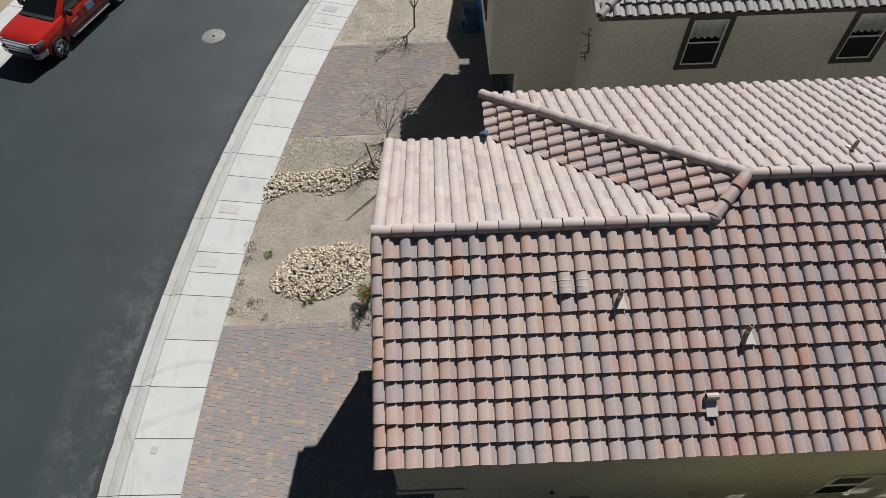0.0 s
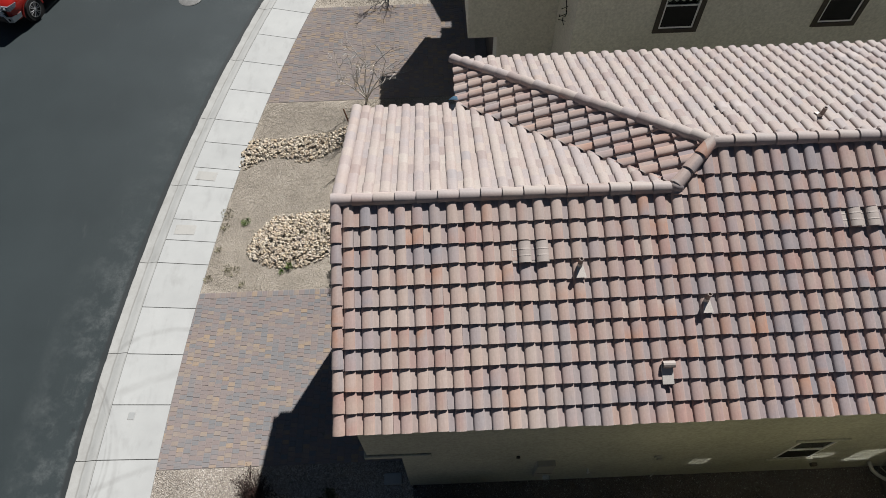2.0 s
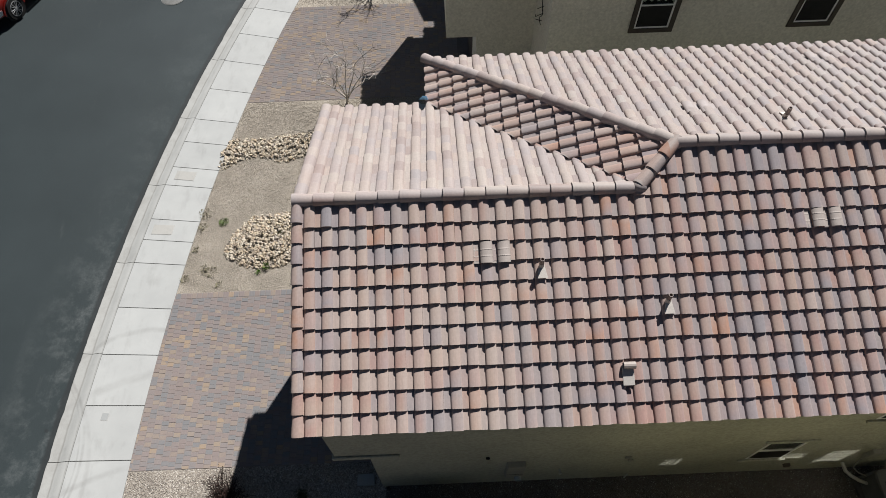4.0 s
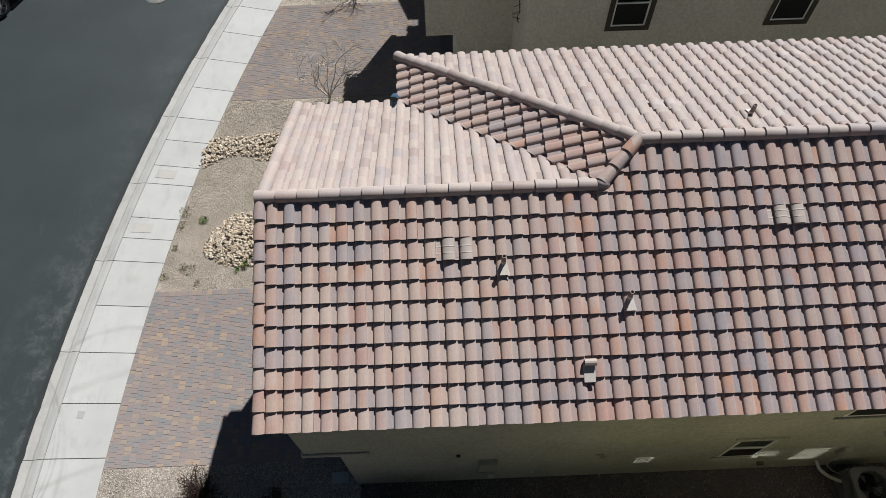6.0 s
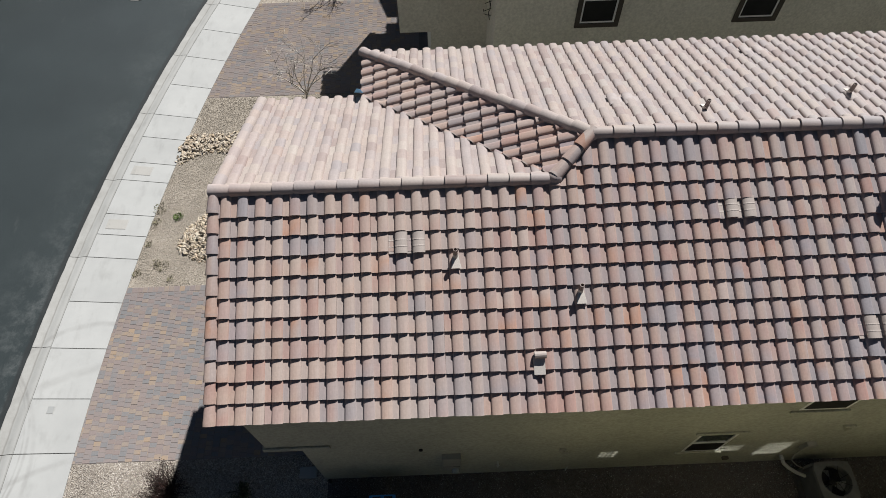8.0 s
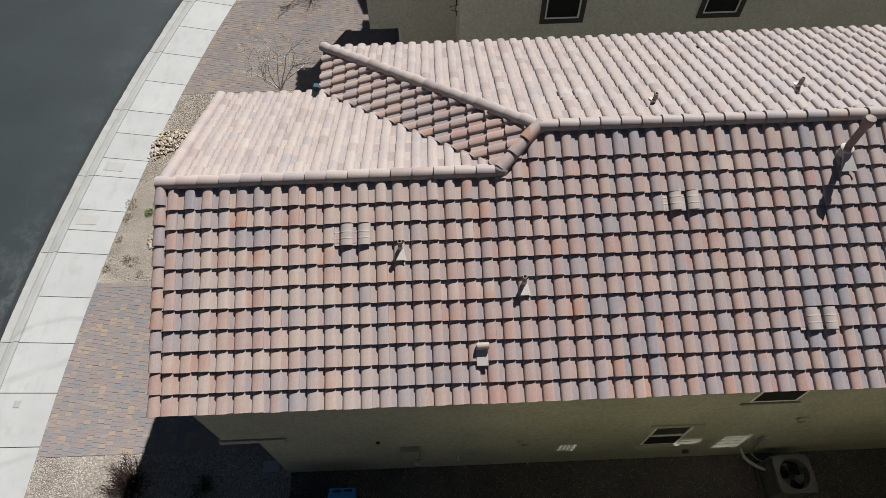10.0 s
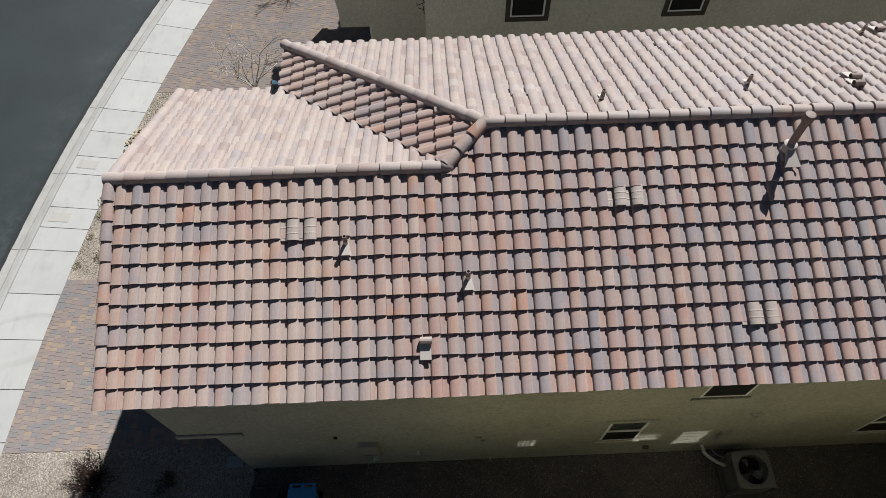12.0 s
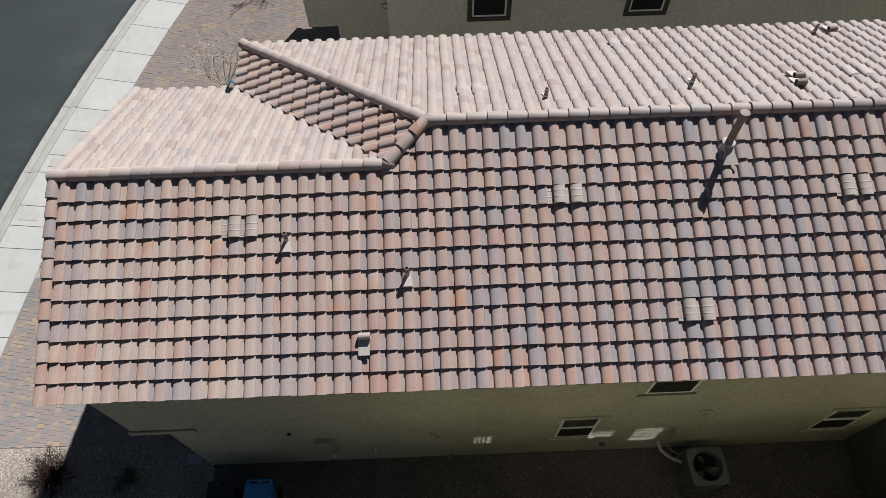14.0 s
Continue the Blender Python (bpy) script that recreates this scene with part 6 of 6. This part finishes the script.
BIN_BLUE = mottled("blue_bin_plastic", (0.07, 0.38, 0.92), (0.08, 0.43, 1.0), 4, 60, 0.5, 0.1, 0.002, contrast=0.12)
BIN_DARK = mottled("dark_bin_plastic", (0.025, 0.035, 0.05), (0.035, 0.045, 0.06), 4, 60, 0.5, 0.1, 0.002, contrast=0.12)
BIN_NAVY = mottled("navy_bin_plastic", (0.05, 0.12, 0.22), (0.065, 0.14, 0.26), 4, 60, 0.5, 0.1, 0.002, contrast=0.12)
for x, y, turn, mat, label in ((1.11, 2.2, 0, BIN_BLUE, "blue plastic wheeled bin on gravel beside the house"), (0.27, 2.2, 2, BIN_DARK, "dark grey plastic wheeled bin on gravel beside the house"),
                               (1.52, 21.95, 4, BIN_NAVY, "dark blue plastic wheeled bin beside the next house"), (2.10, 22.05, -3, BIN_BLUE, "bright blue plastic wheeled bin beside the next house")):
    b = thing("wheeled_bin", label, "wheeled bin", (x, y, -0.02), "wheeled bins")
    bin_shape(b, pose(x, y, -0.02, 0, 0, turn), mat, mat)


# ---- red pickup truck ----
def car_paint():
    k = Mat("red_car_paint", 0.28, 0.0, 0.5)
    k.b.inputs["Coat Weight"].default_value, k.b.inputs["Coat Roughness"].default_value = 0.6, 0.05
    k.colour(k.mix(k.noise(300, 2), (0.42, 0.014, 0.008), (0.47, 0.02, 0.011)))
    return k.m


PAINT = car_paint()
CHROME = mottled("chrome", (0.95, 0.97, 1.0), (1.05, 1.07, 1.1), 4, 60, 0.28, 0.05, 0.001, 0.55, contrast=0.06)
RUBBER = mottled("tyre_rubber", (0.018, 0.018, 0.018), (0.028, 0.028, 0.028), 4, 60, 0.85, 0.3)
TINT = Mat("tinted_glass", 0.04, 0, 0.5).colour((0.012, 0.014, 0.016)).m
LENS = mottled("lamp_lens", (0.30, 0.33, 0.38), (0.55, 0.60, 0.68), 14, 60, 0.08, 0.1, 0.002, 0.3)
ALLOY = mottled("alloy", (0.55, 0.55, 0.56), (0.62, 0.62, 0.63), 5, 60, 0.4, 0.1, 0.002, 0.4)
TM = pose(-16.07, 20.83, -0.035, 0, 0, -21.4)
truck = thing("pickup_truck", "red pickup truck with a chrome grille parked at the far curb", "pickup truck", (-16.07, 20.83, -0.035))


def loft(g, sections, m):
    """A skin through cross-sections (y, [(x, z), ...]) mirrored about the middle."""
    rows = []
    for y, half in sections:
        full = [(-x, z) for x, z in half] + [(x, z) for x, z in half[::-1]]
        rows.append([m @ Vector((x, y, z)) for x, z in full])
    for a, b in zip(rows, rows[1:]):
        for i in range(len(a) - 1):
            g.face((a[i], a[i + 1], b[i + 1], b[i]))
    g.face(rows[0]), g.face(rows[-1][::-1])
    return g


def sec(y, w, z0, z1, crown=0.03, tuck=0.06):
    return y, [(w - tuck, z0), (w, z0 + 0.2), (w + 0.015, (z0 + z1) / 2), (w - 0.01, z1 - 0.1), (w - 0.06, z1 - 0.03), (w - 0.25, z1), (0.0, z1 + crown)]


lower = [sec(0.10, 0.93, 0.55, 1.08, 0.02), sec(0.22, 0.97, 0.45, 1.15), sec(0.5, 0.985, 0.42, 1.20, 0.05), sec(1.0, 0.99, 0.42, 1.24, 0.06), sec(1.55, 1.0, 0.42, 1.27, 0.05),
         sec(2.4, 1.0, 0.42, 1.28), sec(4.0, 1.0, 0.42, 1.30), sec(4.05, 1.0, 0.42, 1.30), sec(5.7, 1.0, 0.48, 1.34), sec(5.8, 0.97, 0.55, 1.32)]
body = part("body", loft(Geo(), lower, TM), PAINT, truck, "glossy red bodywork", smooth=True)
cab = [(1.5, [(0.86, 1.20), (0.84, 1.24), (0.80, 1.26), (0.0, 1.30)]), (2.25, [(0.93, 1.22), (0.82, 1.70), (0.70, 1.84), (0.0, 1.88)]), (2.55, [(0.95, 1.22), (0.82, 1.76), (0.68, 1.91), (0.0, 1.95)]),
       (3.6, [(0.95, 1.22), (0.82, 1.76), (0.68, 1.90), (0.0, 1.94)]), (3.95, [(0.93, 1.22), (0.81, 1.70), (0.66, 1.84), (0.0, 1.88)]), (4.02, [(0.90, 1.22), (0.80, 1.5), (0.62, 1.6), (0.0, 1.62)])]
part("cab", loft(Geo(), cab, TM), PAINT, truck, "red cab with dark glass", smooth=True)


def quad(pts, lift=0.012):
    q = [Vector(p) for p in pts]
    n = (q[1] - q[0]).cross(q[2] - q[0]).normalized() * lift
    g = Geo()
    g.face([TM @ (p + n) for p in q]), g.face([TM @ (p + n * 0.3) for p in q][::-1])
    for i in range(len(q)):
        j = (i + 1) % len(q)
        g.face([TM @ (q[i] + n * 0.3), TM @ (q[j] + n * 0.3), TM @ (q[j] + n), TM @ (q[i] + n)])
    return g


ws = Geo()
for xa, xb in ((-1.0, -0.5), (-0.5, 0.0), (0.0, 0.5), (0.5, 1.0)):
    q = []
    for x, low in ((xa, 1), (xb, 1), (xb, 0), (xa, 0)):
        crown = 0.05 * (1 - x * x)
        q.append(TM @ (Vector((0.80 * x, 1.50 - crown, 1.285 + crown * 0.9)) if low else Vector((0.70 * x, 2.25 - crown * 0.5, 1.875 + crown * 0.4))))
    ws.face(q)
    ws.face([p - Vector((0, 0, 0.03)) for p in q][::-1])
cowl = Geo()
for i in range(8):
    q = []
    for x, y, z in ((i, 1.53, 0.0), (i + 1, 1.53, 0.0), (i + 1, 1.36, -0.012), (i, 1.36, -0.012)):
        u = x / 4 - 1
        bow = 0.06 * (1 - u * u)
        q.append(TM @ Vector((0.82 * u, y - bow, 1.30 + 0.8 * bow + z)))
    cowl.face(q), cowl.face([p - Vector((0, 0, 0.05)) for p in q][::-1])
    cowl.face([q[3], q[2], q[2] - Vector((0, 0, 0.05)), q[3] - Vector((0, 0, 0.05))])
part("cowl", cowl, BLACK, truck, "black wiper cowl under the windshield")
part("windshield", ws, TINT, truck, "dark tinted windshield", smooth=True)
for s in (1, -1):
    for y0, y1, y2, y3 in ((1.78, 2.72, 2.72, 2.36), (2.82, 3.72, 3.62, 2.82)):
        pts = [(s * 0.945, y0, 1.28), (s * 0.945, y1, 1.28), (s * 0.845, y2, 1.72), (s * 0.845, y3, 1.72)]
        part("side_window", quad(pts if s > 0 else pts[::-1], 0.035), TINT, truck, "dark side glass")
    for y in (1.72, 2.76, 3.75):
        part("door_seam", Geo().box(s * 1.014 - 0.006, s * 1.014 + 0.006, y - 0.006, y + 0.006, 0.52, 1.2, TM), BLACK, truck)
    for y in (2.52, 3.55):
        part("door_handle", Geo().slab(s * 1.03 - 0.02, s * 1.03 + 0.02, y - 0.11, y + 0.11, 1.02, 1.06, 0.008, TM), BLACK, truck, "dark door handle")
    part("mirror", Geo().slab(s * 1.17 - 0.12, s * 1.17 + 0.12, 1.88, 2.02, 1.25, 1.47, 0.03, TM).box(min(s * 0.93, s * 1.08), max(s * 0.93, s * 1.08), 1.92, 1.98, 1.27, 1.32, TM), BLACK, truck, "black door mirror", weld=False)
    part("running_board", Geo().slab(s * 1.06 - 0.07, s * 1.06 + 0.07, 1.6, 4.0, 0.40, 0.46, 0.015, TM), BLACK, truck, "black running board")
    part("running_board_trim", Geo().slab(s * 1.125 - 0.010, s * 1.125 + 0.010, 1.9, 3.9, 0.44, 0.470, 0.004, TM), CHROME, truck, "thin chrome strip along the running board")
    def wrap(front, side, depth):
        """A shell round the truck's front corner: four points across the front, then two more along its side."""
        g = Geo()
        out = [Vector((s * x_, y_, z_)) for x_, y_, z_ in front + side]
        mid = sum(out, Vector()) / len(out)
        inn = [p + (Vector((mid.x * 0.7, 0.45, mid.z)) - p).normalized() * depth for p in out]
        for q in ((0, 1, 2, 3), (1, 4, 5, 2)):
            g.face([TM @ out[i] for i in q]), g.face([TM @ inn[i] for i in q[::-1]])
        for a_, b_ in ((0, 1), (1, 4), (4, 5), (5, 2), (2, 3), (3, 0)):
            g.face([TM @ out[a_], TM @ out[b_], TM @ inn[b_], TM @ inn[a_]])
        return g

    lamp_ = part("headlight", wrap([(0.64, 0.03, 1.10), (0.93, 0.08, 1.11), (0.95, 0.07, 0.93), (0.66, 0.02, 0.95)], [(1.012, 0.46, 1.10), (1.008, 0.34, 0.97)], 0.07), LENS, truck, "clear headlight in a dark housing")
    part("reflector", Geo().disc_stack([(0.055, 0.0), (0.06, 0.02), (0.03, 0.03)], 14, m=TM @ pose(s * 0.80, 0.045, 1.02, 90, 0, 0)), CHROME, lamp_, "bright round reflector", smooth=True)
    part("bumper_corner", wrap([(0.60, -0.05, 0.69), (0.92, 0.0, 0.72), (0.90, 0.0, 0.48), (0.66, -0.04, 0.44)], [(1.02, 0.42, 0.70), (1.01, 0.36, 0.54)], 0.06), CHROME, truck, "chrome bumper corner")
    part("fog_lamp", Geo().tube(TM @ Vector((s * 0.75, -0.03, 0.58)), TM @ Vector((s * 0.75, 0.1, 0.58)), 0.06, n=14), BLACK, truck, "dark round fog lamp")
    for y in (0.93, 4.66):
        arch = Geo()
        for i in range(14):
            ta, tb = (math.pi * q / 14 - 0.05 for q in (i, i + 1))
            ra, rb = 0.47, 0.53
            xx = s * 1.025
            arch.face([TM @ Vector((xx, y + r * math.cos(t), 0.40 + r * math.sin(t))) for r, t in ((ra, ta), (rb, ta), (rb, tb), (ra, tb))])
            arch.face([TM @ Vector((x, y + ra * math.cos(t), 0.40 + ra * math.sin(t))) for x, t in ((xx, ta), (xx, tb), (s * 0.8, tb), (s * 0.8, ta))])
        part("wheel_arch", arch, PAINT, truck, weld=False)
        # the body is uncut; a flat black disc stands in for the well's shade
        part("arch_liner", Geo().tube(TM @ Vector((s * 1.0, y, 0.42)), TM @ Vector((s * 1.018, y, 0.42)), 0.475, n=28), BLACK, truck, "flat black disc in place of the wheel well")
        turn = pose(s * 0.93, y, 0.43, 0, 0, 6 if y < 2 else 0)
        w = TM @ turn @ pose(0, 0, 0, 0, 90, 0)
        tyre = part("wheel", Geo().disc_stack([(0.33, -0.13), (0.415, -0.125), (0.43, -0.09), (0.43, 0.09), (0.415, 0.125), (0.29, 0.13)], 32, m=w), RUBBER, truck, "black tyre on an alloy rim", smooth=True)
        rim = Geo().disc_stack([(0.27, 0.0), (0.27, 0.128), (0.25, 0.132), (0.24, 0.10), (0.03, 0.09)], 32, m=w @ Matrix.Diagonal((1, 1, s, 1)))
        part("rim_barrel", rim, BLACK, tyre, "dark rim")
        sp = Geo()
        for i in range(12):
            sp.slab(-0.014, 0.014, 0.06, 0.262, 0.095, 0.14, 0.008, w @ Matrix.Diagonal((1, 1, s, 1)) @ pose(0, 0, 0, 0, 0, 60 * (i // 2) + (11 if i % 2 else -11)))
        sp.disc_stack([(0.285, 0.10), (0.285, 0.138), (0.262, 0.14), (0.255, 0.10)], 32, m=w @ Matrix.Diagonal((1, 1, s, 1)))
        sp.disc_stack([(0.075, 0.09), (0.07, 0.145), (0.03, 0.15)], 16, m=w @ Matrix.Diagonal((1, 1, s, 1)))
        part("rim", sp, ALLOY, tyre, "alloy six-spoke rim", weld=False)
gr = part("grille", Geo().slab(-0.64, 0.64, 0.03, 0.14, 0.62, 1.10, 0.03, TM), BLACK, truck, "chrome-barred grille with dark gaps")
for z, h, q in ((0.67, 0.075, 0.60), (0.80, 0.075, 0.62), (0.93, 0.15, 0.64)):
    part("bar", Geo().slab(-q, q, -0.03, 0.1, z, z + h, 0.034, TM @ pose(0, 0, 0, 0, 0, 0)), CHROME, gr, "chrome bar")
part("badge", Geo().disc_stack([(0.075, 0.0), (0.07, 0.02)], 20, m=TM @ pose(0, 0.012, 0.86, 90, 0, 0)), CHROME, gr)
part("front_bumper", Geo().slab(-0.66, 0.66, -0.05, 0.16, 0.46, 0.62, 0.04, TM), BLACK, truck, "black bumper middle")
part("valance", Geo().slab(-0.66, 0.66, 0.0, 0.2, 0.36, 0.50, 0.03, TM), BLACK, truck, "black lower valance")
part("bed_floor", Geo().box(-0.78, 0.78, 4.12, 5.68, 1.30, 1.355, TM), BLACK, truck, "dark pickup bed")
part("door_sticker", Geo().box(1.006, 1.022, 2.9, 3.35, 0.78, 1.06, TM), mottled("door_sign", (0.1, 0.2, 0.45), (0.5, 0.55, 0.62), 22, 60, 0.4, 0.05), truck, "blue and white door sign")
for y in (0.0, 0.09, 0.18, 0.27):
    part("model_mark", Geo().box(1.006, 1.02, 1.98 + y, 2.05 + y, 0.86, 0.90, TM), CHROME, truck)


# ---- driveways of pavers, and the tiles laid singly ----
PAVE_W, PAVE_H = 0.176, 0.120


def paver_spots(y0, y1, x_end, seed):
    """Pavers in columns, each column a step lower than the one before."""
    rnd = random.Random(seed)
    out = []
    x = min(edge_x(y0), edge_x(y1)) - 0.1
    col = 0
    while x < x_end:
        col += 1
        y = y0 - PAVE_H * ((0.36 * col + rnd.uniform(-0.10, 0.10)) % 1.0)
        while y < y1 - 0.18:
            h = PAVE_H
            if y < y0:
                y, h = y0, h - (y0 - y)
            h = min(h, y1 - 0.18 - y)
            if h < 0.03:
                y += max(h, 0.01)
                continue
            left = edge_x(y + h / 2, 0.006)
            if x + PAVE_W > left + 0.03:
                out.append((max(x, left), y, h, x + PAVE_W - max(x, left)))
            y += h
        x += PAVE_W
    return out


def paver_shape(g, w, h, m=None):
    """A tumbled paver: its long edges worn round, its short ends nearly sharp."""
    m = m or Matrix.Identity(4)
    g0, cy, cx = 0.0012, min(0.005, h * 0.2), 0.005
    rings = [[m @ Vector(p) for p in ((g0 + a, g0 + b, z), (w - g0 - a, g0 + b, z), (w - g0 - a, h - g0 - b, z), (g0 + a, h - g0 - b, z))]
             for a, b, z in ((0, 0, -0.06), (0, 0, -0.009), (cx * 0.4, cy * 0.4, -0.003), (cx, cy, 0.0))]
    for lo, hi in zip(rings, rings[1:]):
        for i in range(4):
            j = (i + 1) % 4
            g.face((lo[i], lo[j], hi[j], hi[i]))
    return g.face(rings[-1])


drive = thing("driveway", "paved driveway of grey, mauve and tan concrete pavers", "driveway", (-3.5, 6.3, 0), kind="structure")
part("sand_bed", Geo().prism([(edge_x(DRIVE_Y[0], 0.0), DRIVE_Y[0]), (WX_LOW, DRIVE_Y[0]), (WX_LOW, DRIVE_Y[1]), (edge_x(DRIVE_Y[1], 0.0), DRIVE_Y[1]), (edge_x(6.3, 0.0), 6.3)], -0.25, -0.006), SAND, drive, "sand in the paver joints")
paver_mesh = paver_shape(Geo(), PAVE_W, PAVE_H).mesh("paver", PAVER)
rest, count = Geo(), 0
for x, y, h, w in paver_spots(*DRIVE_Y, WX_LOW - 0.1, 5):
    m = pose(x + random.uniform(-0.004, 0.004), y + random.uniform(-0.003, 0.003), random.uniform(-0.002, 0.003), random.uniform(-1.6, 1.6), random.uniform(-1.4, 1.4), random.uniform(-2.6, 2.6))
    if w > PAVE_W - 0.001 and h == PAVE_H and -5.0 < x < -2.3 and 4.9 < y < 8.3 and count < 298:
        part("paver", paver_mesh, None, drive, m=m)
        count += 1
    else:
        paver_shape(rest, w, h, m)
for k in range(40):
    x = edge_x(DRIVE_Y[1], 0) + 0.02 + k * 0.15
    if x < WX_LOW - 0.15:
        rest.slab(0.003, 0.147, 0.003, 0.18, -0.06, 0.0, 0.007, pose(x, DRIVE_Y[1] - 0.178, 0.002))
tagged(part("pavers", rest, PAVERS, drive, weld=False), kind="stuff")

drive2 = thing("driveway", "next-door driveway of mauve-brown and tan concrete pavers", "driveway", (-1.5, 18.7, 0), kind="structure")
part("sand_bed", Geo().prism([(edge_x(NEXT_Y[0], 0.0), NEXT_Y[0]), (4.0, NEXT_Y[0]), (4.0, NEXT_Y[1]), (edge_x(NEXT_Y[1], 0.0), NEXT_Y[1])], -0.25, -0.006), SAND, drive2, "sand in the paver joints")
rest, count = Geo(), 0
for x, y, h, w in paver_spots(*NEXT_Y, 2.0, 8):
    m = pose(x + random.uniform(-0.004, 0.004), y + random.uniform(-0.003, 0.003), random.uniform(-0.002, 0.003), random.uniform(-1.6, 1.6), random.uniform(-1.4, 1.4), random.uniform(-2.6, 2.6))
    if w > PAVE_W - 0.001 and h == PAVE_H and -4.4 < x < -1.4 and y < 18.6 and count < 298:
        part("paver", paver_mesh, None, drive2, m=m)
        count += 1
    else:
        paver_shape(rest, w, h, m)
for k in range(50):
    x = edge_x(NEXT_Y[1], 0) + 0.02 + k * 0.15
    if x < 2.0:
        rest.slab(0.003, 0.147, 0.003, 0.18, -0.06, 0.0, 0.007, pose(x, NEXT_Y[1] - 0.178, 0.002))
tagged(part("pavers", rest, PAVERS, drive2, weld=False), kind="stuff")

for m in later:
    part("roof_tile", tile_mesh, None, roof, m=m)
